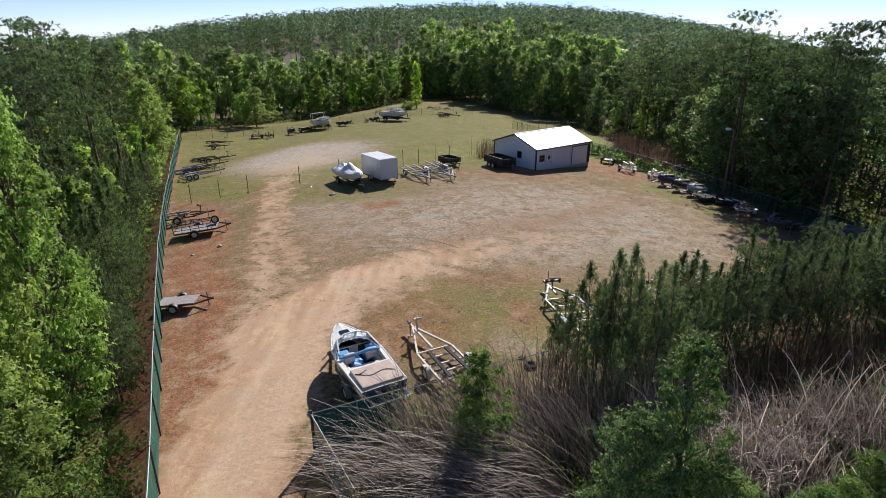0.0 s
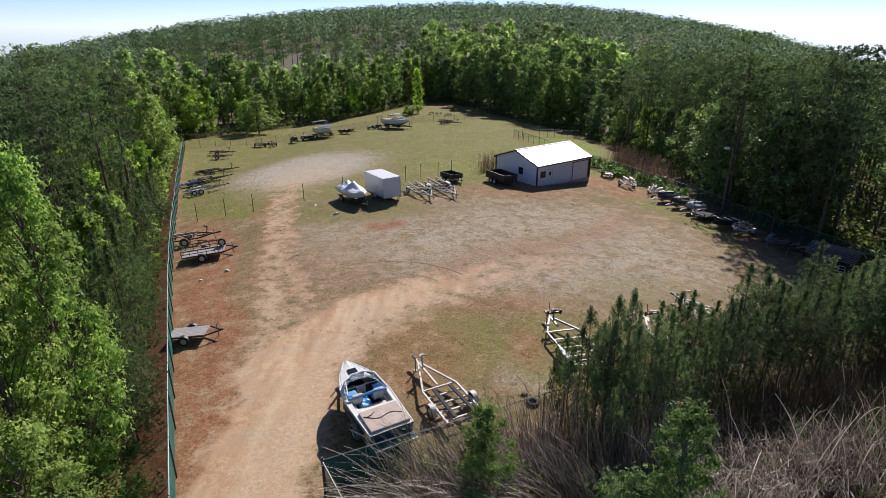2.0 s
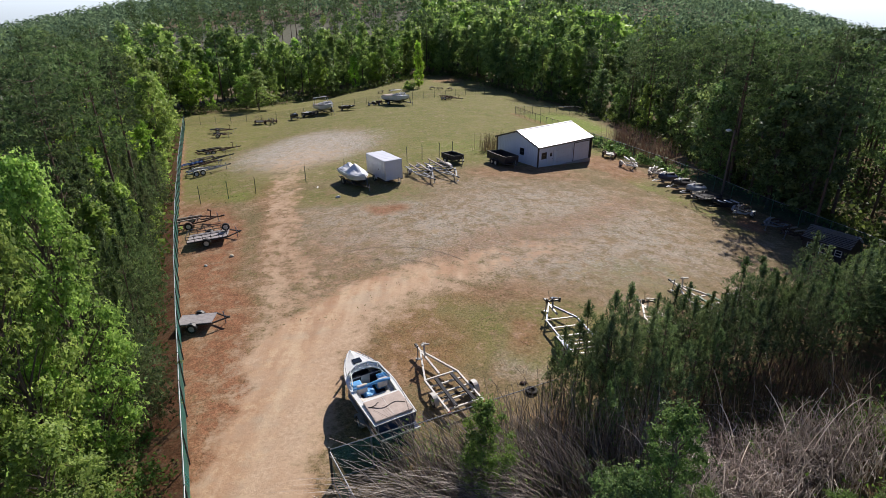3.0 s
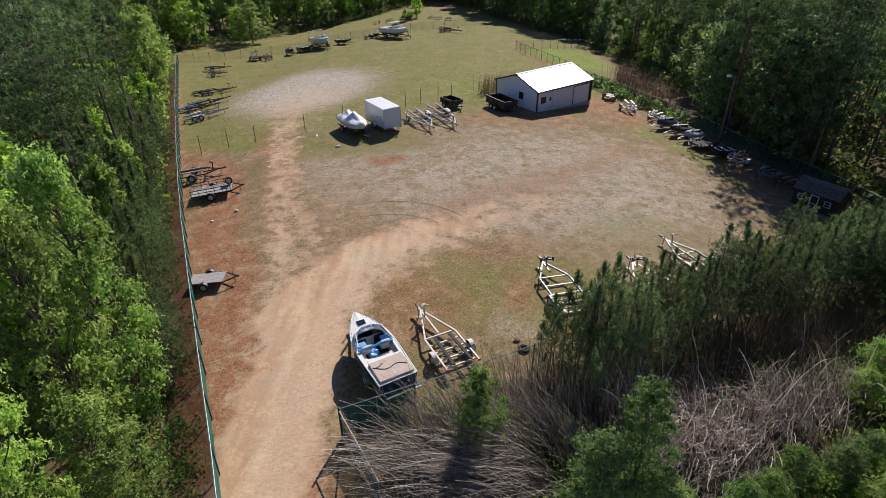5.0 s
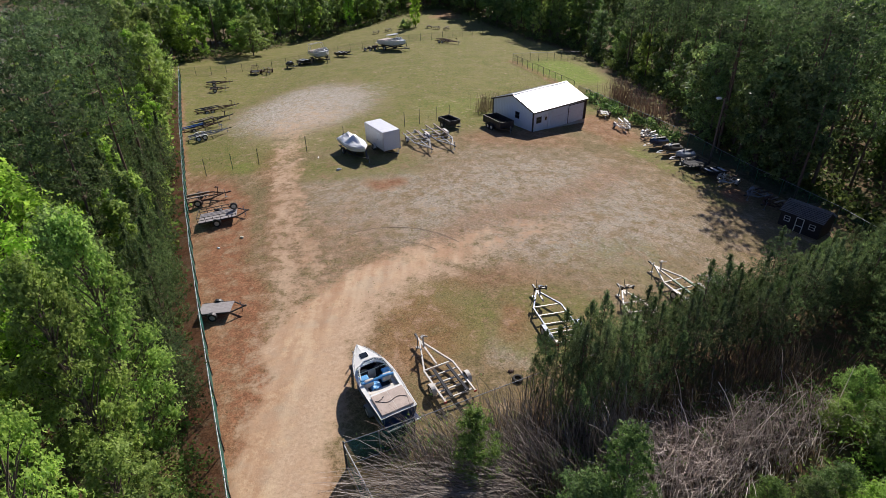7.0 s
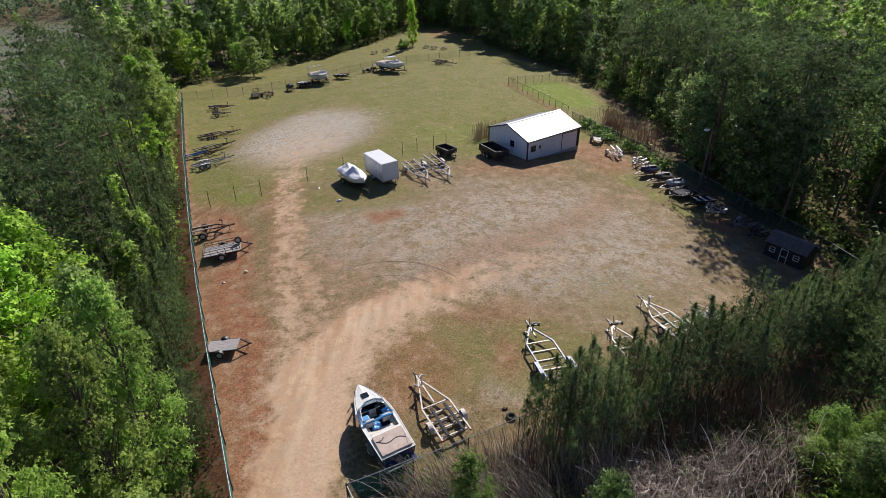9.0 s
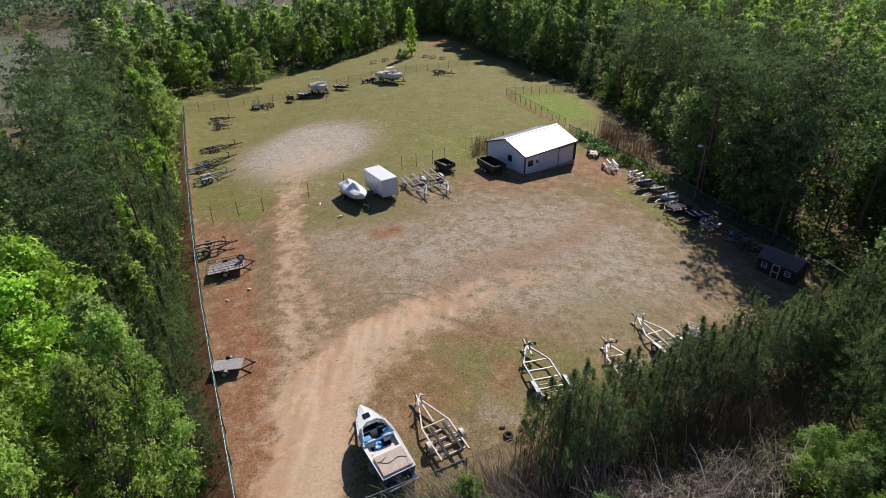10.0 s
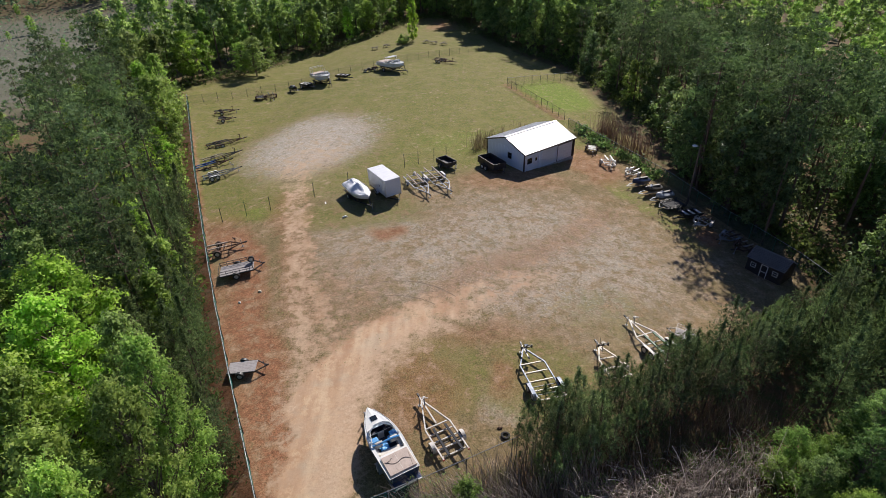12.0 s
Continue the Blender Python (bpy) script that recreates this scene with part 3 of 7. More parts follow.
def limb(a, b, r0, r1, sag, rng, steps=3):
    out = []
    for i in range(steps + 1):
        t = i / steps
        p = np.array(a) * (1 - t) + np.array(b) * t
        p[2] += sag * math.sin(math.pi * t)
        if 0 < i < steps:
            p = p + rng.normal(0, 0.06, 3)
        out.append((p, r0 * (1 - t) + r1 * t))
    return out


def broadleaf(h, spread, leaves, size, seed, leaf, low=0.15, lumps=16, slim=1.0):
    """A tapered trunk, limbs to many lumps of foliage, leaves on the lumps with gaps between."""
    rng = np.random.RandomState(seed)
    lean = rng.normal(0, 0.02 * h, 2)
    top = np.array([lean[0], lean[1], h * 0.93])
    trunk = [(np.array([0, 0, -0.4]), 0.017 * h), (np.array([0, 0, h * 0.1]), 0.0125 * h)]
    for i in range(1, 6):
        t = i / 5
        trunk.append((np.array([lean[0] * t, lean[1] * t, h * (0.1 + 0.8 * t)]) + np.append(rng.normal(0, 0.012 * h, 2), 0), 0.0125 * h * (1 - t) + 0.002 * h))
    paths, centres, radii = [trunk], [], []
    for i in range(lumps):
        t = low + (1 - low) * (i + 0.5) / lumps
        prof = math.sin(math.pi * min(1, (t - low * 0.6) / (1.02 - low * 0.6)) ** 0.8) ** 0.7 * slim
        a = i * 2.4 + rng.uniform(-0.5, 0.5)
        r = spread * prof * rng.uniform(0.12, 1.0) ** 0.6
        c = np.array([lean[0] * t + r * math.cos(a), lean[1] * t + r * math.sin(a), h * t])
        centres.append(c)
        radii.append(max(0.04 * h, spread * rng.uniform(0.6, 1.3) * lumps ** -0.34 * (0.6 + 0.5 * prof)) * min(1, slim + 0.2))
        z0 = max(0.08 * h, h * t - r * 0.8 - 0.06 * h)
        base = np.array([lean[0] * z0 / h, lean[1] * z0 / h, z0])
        paths.append(limb(base, c, 0.005 * h, 0.0015 * h, 0.05 * r, rng))
        for _ in range(1 if leaves > 4000 else 0):
            tip = c + rng.normal(0, 1, 3) * radii[-1] * 0.6
            paths.append(limb(c, tip, 0.0018 * h, 0.0008 * h, 0, rng, 2))
    centres.append(top)
    radii.append(0.09 * h * (0.5 + slim / 2))
    radii = np.array(radii)
    pick = rng.choice(len(centres), leaves, p=radii ** 2 / (radii ** 2).sum())
    d = rng.normal(size=(leaves, 3))
    d /= np.linalg.norm(d, axis=1)[:, None]
    d[:, 2] = np.where((d[:, 2] < -0.2) & (rng.uniform(size=leaves) < 0.6), -d[:, 2], d[:, 2])
    rr = np.minimum(1.5, np.abs(rng.normal(0, 0.72, leaves)) + 0.12)
    pos = np.array(centres)[pick] + d * (radii[pick] * rr)[:, None] * np.array([1, 1, 0.8])
    V, F = sprigs(pos, size, rng, d * 0.9, leaves > 8000)
    SV, SF = stem_mesh(paths, 4)
    return make_tree((SV, SF), BARK, (V, F), leaf)


def make_tree(stem, bark, crown, leaf):
    e = new("tree")
    raw("trunk", stem[0], stem[1], bark, e)
    raw("crown", crown[0], crown[1], leaf, e)
    return e


def needles(tips, dirs, length, blades, rng, width, spray):
    """Stars of needle bundles, each round one shoot tip."""
    n = len(tips)
    d = np.repeat(dirs, blades, 0) * 0.75 + rng.normal(0, spray, (n * blades, 3))
    d /= np.linalg.norm(d, axis=1)[:, None]
    w = np.cross(d, rng.normal(size=(n * blades, 3)))
    w /= np.linalg.norm(w, axis=1)[:, None]
    ln = (np.repeat(length, blades) * rng.uniform(0.6, 1.2, n * blades))[:, None]
    w = w * width * rng.uniform(0.6, 1.3, n * blades)[:, None]
    t = np.repeat(tips, blades, 0)
    ends = np.stack([t + d * ln + w, t + d * ln * 0.9 - w], 1).reshape(n, blades * 2, 3)
    V = np.concatenate([tips[:, None], ends], 1)
    base = np.arange(n)[:, None] * (1 + 2 * blades)
    F = np.concatenate([base + np.array([0, 1 + 2 * k, 2 + 2 * k])[None] for k in range(blades)], 0)
    return V.reshape(-1, 3), F


def pine(h, spread, tufts, blades, seed, leaf, bare=0.4, length=0.4, width=0.06, young=False):
    """A pine: straight trunk, whorls of upswept limbs, brushes of needles along their ends."""
    rng = np.random.RandomState(seed)
    bend = rng.normal(0, 0.012 * h, 2)
    trunk = []
    for i in range(7):
        t = i / 6
        trunk.append((np.array([bend[0] * t * t, bend[1] * t * t, -0.4 + (h * 0.98 + 0.4) * t]), (0.011 if not young else 0.009) * h * (1 - t) + 0.012))
    paths, ends, starts = [trunk], [], []
    whorls = int(h * (1 - bare) / (1.2 if not young else 0.45))
    for k in range(whorls):
        t = bare + (1 - bare) * (k + rng.uniform(0, 0.7)) / whorls
        if t > 0.985:
            continue
        s = (1 - t) / (1 - bare)
        if young:
            reach = spread * (0.05 + 0.95 * min(1, s * 1.25) ** 0.8) * (0.2 if s < 0.24 else 1)
        else:
            reach = spread * (0.15 + 0.85 * math.sin(math.pi * min(0.98, 0.12 + s * 0.75)) ** 0.8)
        for j in range(rng.randint(3, 6) + (not young)):
            a = rng.uniform(0, 2 * math.pi)
            r = reach * rng.uniform(0.45, 1.1)
            p0 = np.array([bend[0] * t * t, bend[1] * t * t, h * t])
            up = (0.55 if young else 0.32) * r * rng.uniform(0.5, 1.3)
            p1 = p0 + np.array([r * math.cos(a), r * math.sin(a), up])
            paths.append(limb(p0, p1, 0.0035 * h, 0.008, -0.08 * r, rng, 2))
            starts.append(p0)
            ends.append(p1)
    starts, ends = np.array(starts), np.array(ends)
    reach = np.linalg.norm(ends - starts, axis=1)
    # pads of foliage along each limb, tufts in each pad
    pads, aim, wide = [], [], []
    for p0, p1, r in zip(starts, ends, reach):
        for f in (1.0, 0.76, 0.54)[:1 + (r > 0.7) + (r > 1.4)] if young else (1.0, 0.66)[:1 + (r > 0.9)]:
            side = rng.normal(0, 0.16 * r * (1.2 - f) + 0.04, 3)
            pads.append(p0 + (p1 - p0) * f + side)
            aim.append((p1 - p0) / (r + 1e-6))
            wide.append(0.1 + 0.09 * r if young else 0.16 + 0.06 * r)
    pads, aim, wide = np.array(pads), np.array(aim), np.array(wide)
    pick = np.concatenate([np.arange(len(pads)), rng.choice(len(pads), max(0, tufts - len(pads)), p=wide / wide.sum())])
    flat = np.array([1.0, 1.0, 1.1]) if young else np.array([1.1, 1.1, 0.42])
    tip = pads[pick] + rng.normal(0, 1, (len(pick), 3)) * wide[pick][:, None] * 1.5 * flat
    dirs = aim[pick] * 0.6
    dirs[:, 2] += 0.95 if young else 0.45
    size = np.full(len(pick), length)
    # the leader and its candles
    top = np.array([bend[0], bend[1], h])
    shoots = [(top, 1.1 if young else 0.5)]
    if young:
        shoots += [(p + np.array([0, 0, 0.35]), 0.5) for p in ends if p[2] > 0.7 * h]
    for p, ln in shoots:
        for k in range(max(3, int(ln / 0.11))):
            tip = np.append(tip, [p + np.array([*rng.normal(0, 0.012 + 0.006 * k, 2), -0.11 * k])], 0)
            dirs = np.append(dirs, [[0, 0, 2.2]], 0)
            size = np.append(size, length * 0.75)
    dirs /= np.linalg.norm(dirs, axis=1)[:, None]
    SV, SF = stem_mesh(paths[:1], 6)
    BV, BF = stem_mesh(paths[1:], 3)
    SF = SF + [tuple(i + len(SV) for i in f) for f in BF]
    SV = SV + BV
    return make_tree((SV, SF), PINE_BARK, needles(tip, dirs, size, blades, rng, width, 0.46 if young else 0.6), leaf)


def plant(proto, x, y, scale, rng, label, category="tree", group="", squash=1.0):
    m = Matrix.Translation((x, y, gz(x, y) - 0.1)) @ Euler((rng.normal(0, 0.02), rng.normal(0, 0.02), rng.uniform(0, 6.28))).to_matrix().to_4x4()
    ob = copy_thing(proto, m)
    ob.scale = (scale * squash, scale * squash, scale)
    return tagged(ob, label, category, group)


HERO = [broadleaf(15, 2.9, 12500, 0.125, 11, LEAF, 0.08, 110), broadleaf(14, 2.7, 12000, 0.125, 12, LEAF, 0.06, 100)]
MIDHERO = [broadleaf(14, 3.2, 4200, 0.22, 13, LEAF, 0.1, 60), broadleaf(14, 2.9, 4000, 0.22, 14, LEAF_MID, 0.1, 54)]
BROAD = [broadleaf(14, 3.6, 1700, 0.36, 21, LEAF_MID, 0.12, 44), broadleaf(15, 4.0, 1800, 0.36, 22, LEAF_MID, 0.15, 48), broadleaf(13, 3.2, 1600, 0.34, 23, LEAF, 0.1, 40)]
SLIM = [broadleaf(13, 2.7, 1250, 0.38, 31, LEAF, 0.06, 36, 0.85), broadleaf(12, 2.4, 1200, 0.38, 32, LEAF_MID, 0.06, 36, 0.85)]
SIDE = [broadleaf(14, 3.4, 1400, 0.4, 24, SIDE_SHADE_LEAF, 0.12, 44), broadleaf(13, 2.9, 1300, 0.38, 25, SIDE_SHADE_LEAF, 0.1, 40)]
SPIRE = [broadleaf(15, 2.5, 1250, 0.4, 33, LEAF_MID, 0.03, 38, 0.8), broadleaf(16, 2.7, 1300, 0.4, 34, LEAF_MID, 0.03, 38, 0.8)]
PINE = [pine(18, 2.3, 400, 10, 41, NEEDLE, 0.42, 0.3, 0.06), pine(19, 2.5, 420, 10, 42, NEEDLE, 0.48, 0.3, 0.06), pine(17, 2.1, 380, 10, 43, NEEDLE, 0.38, 0.3, 0.06)]
YOUNG = [pine(8.2, 2.0, 380, 9, 51, NEEDLE_YOUNG, 0.08, 0.3, 0.03, True), pine(7.8, 1.8, 350, 9, 52, NEEDLE_YOUNG, 0.1, 0.3, 0.03, True), pine(8.8, 2.15, 400, 9, 53, NEEDLE_YOUNG, 0.06, 0.3, 0.03, True)]
STAND = [pine(7.4, 1.6, 300, 9, 54, NEEDLE_YOUNG, 0.22, 0.27, 0.021, True), pine(7.0, 1.4, 270, 9, 55, NEEDLE_YOUNG, 0.26, 0.27, 0.021, True), pine(7.9, 1.7, 320, 9, 56, NEEDLE_YOUNG, 0.2, 0.27, 0.021, True), pine(6.6, 1.25, 220, 9, 57, NEEDLE_YOUNG, 0.26, 0.27, 0.021, True)]
LOW = [broadleaf(14, 3.6, 520, 0.66, 71, LEAF_MID, 0.15, 28), broadleaf(15, 3.9, 560, 0.66, 72, LEAF_MID, 0.15, 30), broadleaf(13, 3.1, 500, 0.62, 73, LEAF, 0.1, 26)]
LOWPINE = [pine(18, 2.6, 210, 7, 74, NEEDLE, 0.45, 0.48, 0.1), pine(19, 2.8, 220, 7, 75, NEEDLE, 0.5, 0.48, 0.1)]
FAR = [broadleaf(13, 3.5, 340, 0.8, 61, LEAF_MID, 0.1, 20), broadleaf(14, 3.4, 340, 0.8, 62, LEAF, 0.1, 20), pine(17, 2.6, 150, 6, 63, NEEDLE, 0.35, 0.75, 0.16)]
PROTOS = HERO + MIDHERO + BROAD + SLIM + PINE + YOUNG + SIDE + STAND + SPIRE + LOW + LOWPINE + FAR
RT = np.random.RandomState(77)


def scatter(count, inside, box4, gap, rng):
    out, tries = [], 0
    while len(out) < count and tries < count * 60:
        tries += 1
        x, y = rng.uniform(box4[0], box4[1]), rng.uniform(box4[2], box4[3])
        if inside(x, y) and all((x - a) ** 2 + (y - b) ** 2 > gap * gap for a, b in out):
            out.append((x, y))
    return out


T_BROAD = "leafy broadleaf tree in fresh spring green at the wood's edge"
T_PINE = "tall mature pine with bare lower trunk and dark crown"
T_YOUNG = "bushy young pine with upright shoots in a dense stand"
MASS = []                       # trees past the nearest, joined into woods


def mass(proto, x, y, scale, rng):
    MASS.append((proto, x, y, scale, rng.uniform(0, 6.28)))


def mesh_arrays(ob):
    me = ob.data
    v = np.empty(len(me.vertices) * 3, np.float32)
    me.vertices.foreach_get("co", v)
    f = np.empty(len(me.loops), np.int32)
    me.loops.foreach_get("vertex_index", f)
    return v.reshape(-1, 3), f.reshape(-1, me.polygons[0].loop_total)


def join_mass():
    """Woods of many trees as one mesh for each kind of surface."""
    groups = {}
    for proto, x, y, s, a in MASS:
        for c in proto.children:
            V, F = mesh_arrays(c)
            if "bark" in c.data.materials[0].name:
                F = F[(F.max(1) < (42 if "pine" in c.data.materials[0].name else 28))]
                V = V[:42] if "pine" in c.data.materials[0].name else V[:28]
            key = c.data.materials[0].name
            g = groups.setdefault(key, [[], [], 0])
            ca, sa = math.cos(a), math.sin(a)
            W = np.stack([(V[:, 0] * ca - V[:, 1] * sa) * s + x, (V[:, 0] * sa + V[:, 1] * ca) * s + y, V[:, 2] * s + gz(x, y) - 0.1], -1)
            g[0].append(W)
            g[1].append(F + g[2])
            g[2] += len(W)
    for key, (V, F, n) in groups.items():
        name = "woodland_trunks" if "bark" in key else "woodland_pines" if "pine" in key else "woodland_leaves"
        ob = raw(name, np.concatenate(V), np.concatenate(F), bpy.data.materials[key])
        tagged(ob, "dense mixed woodland trunks in brown bark" if "bark" in key else "dense mixed woodland crowns in spring greens", "woods", kind="stuff")


# bright trees just behind the green fence
for x, y, s, q in ((-14.6, 18.9, 0.99, 0.7), (-14.6, 16.0, 0.97, 0.66), (-13.4, 9.8, 1.06, 0.58)):
    plant(HERO[int(abs(x * 3)) % 2], x, y, s, RT, "bright green leafy tree beside the green fence", group="bright trees beside the fence", squash=q)
plant(MIDHERO[0], -12.9, 13.4, 0.5, RT, "young leafy tree in fresh green beside the fence", group="trees behind the fence")
for x, y, s in ((-17.6, 14.0, 0.95), (-21.8, 18.6, 0.92)):
    plant(MIDHERO[1], x, y, s, RT, T_BROAD, group="trees behind the fence", squash=0.88)
plant(MIDHERO[1], -18.9, 22.8, 0.86, RT, T_BROAD, group="trees behind the fence", squash=0.8)
# young pines along the fence
for x, y in scatter(48, lambda x, y: fence_x(y) - 7 < x < fence_x(y) - 1.7, (-40, -10, 21, 62), 1.6, RT):
    near = min(1, 0.55 + (fence_x(y) - x) * 0.1)
    plant(YOUNG[RT.randint(3)], x, y, RT.uniform(0.75, 1.1) * near, RT, T_YOUNG, group="young pines by the fence")
for x, y, s in ((-17.4, 27.4, 0.92), (-15.9, 24.2, 0.78), (-14.6, 21.6, 0.66), (-18.9, 30.6, 0.94), (-20.6, 34.4, 0.95)):
    plant(YOUNG[int(y) % 3], x, y, s, RT, T_YOUNG, group="young pines by the fence", squash=0.85)
# tall pines and broadleaf belt on that side
for x, y in scatter(26, lambda x, y: fence_x(y) - 22 < x < fence_x(y) - 6, (-80, -20, 34, 100), 3.6, RT):
    plant(PINE[RT.randint(3)], x, y, RT.uniform(0.8, 1.0), RT, T_PINE, group="tall pines behind the fence")
for x, y, s in ((-27.6, 45.5, 0.86), (-31.6, 47.5, 0.94), (-34.0, 42.5, 0.9), (-36.4, 51.0, 0.96), (-31.0, 54.5, 0.9), (-24.6, 34.2, 0.84), (-28.6, 36.0, 0.74), (-31.8, 39.0, 0.86), (-37.0, 58.5, 0.97)):
    plant(PINE[int(-x * 3) % 3], x, y, s, RT, T_PINE, group="tall pines behind the fence")
for x, y in scatter(42, lambda x, y: fence_x(y) - 18 < x < fence_x(y) - 2.3 and not (y < 60 and x < fence_x(y) - 4.5), (-85, -14, 40, 135), 2.6, RT):
    plant((BROAD + SLIM)[RT.randint(5)], x, y, RT.uniform(0.45, 0.8), RT, T_BROAD, group="trees behind the fence")
for x, y in scatter(12, lambda x, y: fence_x(y) - 24 < x < fence_x(y) - 9, (-52, -18, 14, 33), 3.0, RT):
    plant(MIDHERO[RT.randint(3) // 2], x, y, RT.uniform(0.8, 1.0), RT, T_BROAD, group="trees behind the fence", squash=1.1)
for x, y in scatter(26, lambda x, y: fence_x(y) - 19 < x < fence_x(y) - 4, (-52, -16, 33, 62), 2.6, RT):
    plant((BROAD + SLIM)[RT.randint(5)], x, y, RT.uniform(0.45, 0.68), RT, T_BROAD, group="trees behind the fence")
# stand of young pines beyond the front fence
def in_stand(x, y):
    return y < 24.0 + 0.52 * (x - 8) and y > np.interp(x, [7, 9, 12, 17.5, 22, 36], [20.6, 21.0, 22.2, 25.0, 27.4, 34.5]) and x > 7.0


for x, y in scatter(112, in_stand, (5.8, 36, 18, 40), 0.86, RT):
    plant(STAND[RT.randint(4)], x, y, RT.uniform(0.66, 1.02) * np.interp(x, [7, 9, 14, 20, 26, 36], [0.66, 0.76, 0.8, 0.85, 0.84, 0.84]), RT, T_YOUNG, group="young pines at the front")
for x, y, s in ((6.6, 22.6, 0.88), (7.6, 22.4, 0.98), (5.9, 21.8, 0.8), (8.4, 23.3, 0.96), (5.2, 21.0, 0.64), (7.0, 21.2, 0.9), (6.2, 20.4, 0.62), (7.3, 23.6, 0.7), (8.0, 21.4, 0.86), (4.7, 21.9, 0.5), (5.5, 22.6, 0.68), (5.6, 19.6, 0.55), (6.6, 19.2, 0.62), (7.6, 19.8, 0.7), (4.6, 20.2, 0.42), (8.6, 20.2, 0.74), (9.6, 20.8, 0.72), (10.6, 21.3, 0.74)):
    plant(STAND[3], x, y, s, RT, T_YOUNG, group="young pines at the front", squash=0.85)
for x, y in scatter(30, lambda x, y: y < 17 + 0.42 * (x - 8) + 6 and x > 27, (27, 60, 16, 36), 2.4, RT):
    mass(YOUNG[RT.randint(3)], x, y, RT.uniform(0.8, 1.1), RT)
for x, y in ((32.2, 29.4), (33.4, 30.8), (34.6, 32.2), (33.8, 29.2), (35.4, 30.6), (31.4, 30.6), (36.2, 33.2), (35.0, 34.4), (37.0, 31.6)):
    mass(YOUNG[int(x * 10) % 3], x, y, 0.8, RT)
# mature wood beyond the far side fence
for x, y, s in ((33.2, 64.5, 1.02), (34.4, 68.5, 1.0), (35.2, 60.0, 0.98), (36.0, 55.0, 0.95), (33.4, 65.8, 0.92), (34.1, 57.4, 0.9), (34.7, 62.4, 0.96), (34.4, 72.6, 0.98), (35.0, 50.6, 0.86), (37.6, 52.4, 0.95), (38.4, 57.6, 0.98), (39.2, 60.6, 1.0)):
    plant(PINE[int(y) % 3], x, y, s, RT, T_PINE, group="tall pines of the side wood")
for x, y, s in ((33.0, 67.2, 0.66), (33.6, 71.0, 0.9), (34.6, 64.0, 0.6), (35.0, 74.5, 0.95), (33.9, 57.4, 1.0), (35.6, 53.4, 0.95), (36.6, 59.0, 0.95), (37.6, 55.6, 0.95)):
    plant(SIDE[int(y) % 2], x, y, s, RT, T_BROAD, group="trees of the side wood")
def edge_x(y):
    return float(np.interp(y, [20, 34, 50, 62, 72, 80, 95, 108, 120, 135, 150], [41, 40, 39, 36.5, 36.5, 37, 37, 36, 35, 34, 30]))
for x, y in scatter(95, lambda x, y: edge_x(y) < x < edge_x(y) + 34, (30, 75, 32, 140), 3.0, RT):
    s = RT.uniform(0.78, 1.0)
    if x < edge_x(y) + 5.5:
        plant(PINE[RT.randint(3)], x, y, s * (1 - 0.2 * min(1, max(0, (x - 42) / 25))), RT, T_PINE, group="tall pines of the side wood")
    else:
        mass(LOWPINE[RT.randint(2)], x, y, s * (1 - 0.25 * min(1, max(0, (x - 42) / 25))), RT)
for x, y in scatter(110, lambda x, y: edge_x(y) - 1.2 < x < edge_x(y) + 34, (28, 75, 34, 150), 2.6, RT):
    s = RT.uniform(0.45, 0.9)
    if x < edge_x(y) + 3:
        plant((SIDE + SIDE + SLIM[1:])[RT.randint(5)], x, y, s * 0.85, RT, T_BROAD, group="trees of the side wood")
    else:
        mass(LOWPINE[RT.randint(2)] if RT.uniform() < 0.6 else SIDE[RT.randint(2)], x, y, s, RT)
# wood behind the far field
def back_y(x):
    return float(np.interp(x, [-70, -56, -49, -43.6, -34.7, -22, -14.7, -7.5, 2, 8, 14, 22, 30, 40], [113, 131, 139, 150, 165, 182, 201, 215, 213, 198, 174, 152, 142, 137]))
for x, y in scatter(150, lambda x, y: back_y(x) < y < back_y(x) + 40, (-75, 45, 112, 255), 3.2, RT):
    k, s, deep = RT.randint(8), RT.uniform(0.6, 1.0), y - back_y(x)
    tall = 1.0 if x > -2 else 0.86
    if deep < 6:
        plant((BROAD + SPIRE + SLIM + SPIRE[:1] if x < -2 else SIDE + BROAD[:2] + SLIM[1:] + SPIRE[1:] + SIDE)[k], x, y, RT.uniform(0.68, 1.0) * (0.86 + 0.05 * deep) * (1.2 if x > -2 else 1.0), RT, T_BROAD, group="trees of the back wood", squash=RT.uniform(0.85, 1.2))
    else:
        mass((LOW + SPIRE + LOW[1:2] + LOWPINE if x < -2 else SIDE + LOW[:2] + SIDE + LOWPINE)[k], x, y, s * 1.45 * tall, RT)
for x, y in scatter(20, lambda x, y: 0.75 * (y - 60) + 46 < x < 0.75 * (y - 60) + 62, (42, 72, 54, 88), 3.0, RT):
    mass(LOWPINE[RT.randint(2)] if RT.uniform() < 0.5 else SIDE[RT.randint(2)], x, y, RT.uniform(0.6, 0.85), RT)


def open_slope(x, y):
    """The felled part of the hillside, seen over the back wood."""
    return -27 < math.degrees(math.atan2(x, y)) < -3 and 262 < math.hypot(x, y) < 410


for x, y in scatter(400, lambda x, y: (y > back_y(min(40, max(-70, x))) + 34 or x > edge_x(min(150, y)) + 30) and not (x < -60 and y < 270) and abs(x) < 0.85 * (y + 15) and not open_slope(x, y), (-160, 240, 50, 340), 4.4, RT):
    mass((FAR[:2] + FAR)[RT.randint(5)], x, y, RT.uniform(0.65, 0.95) if x < -58 else RT.uniform(0.85, 1.15) if x < -10 else RT.uniform(1.15, 1.75) if x < 60 and y > 200 else RT.uniform(0.6, 0.85), RT)
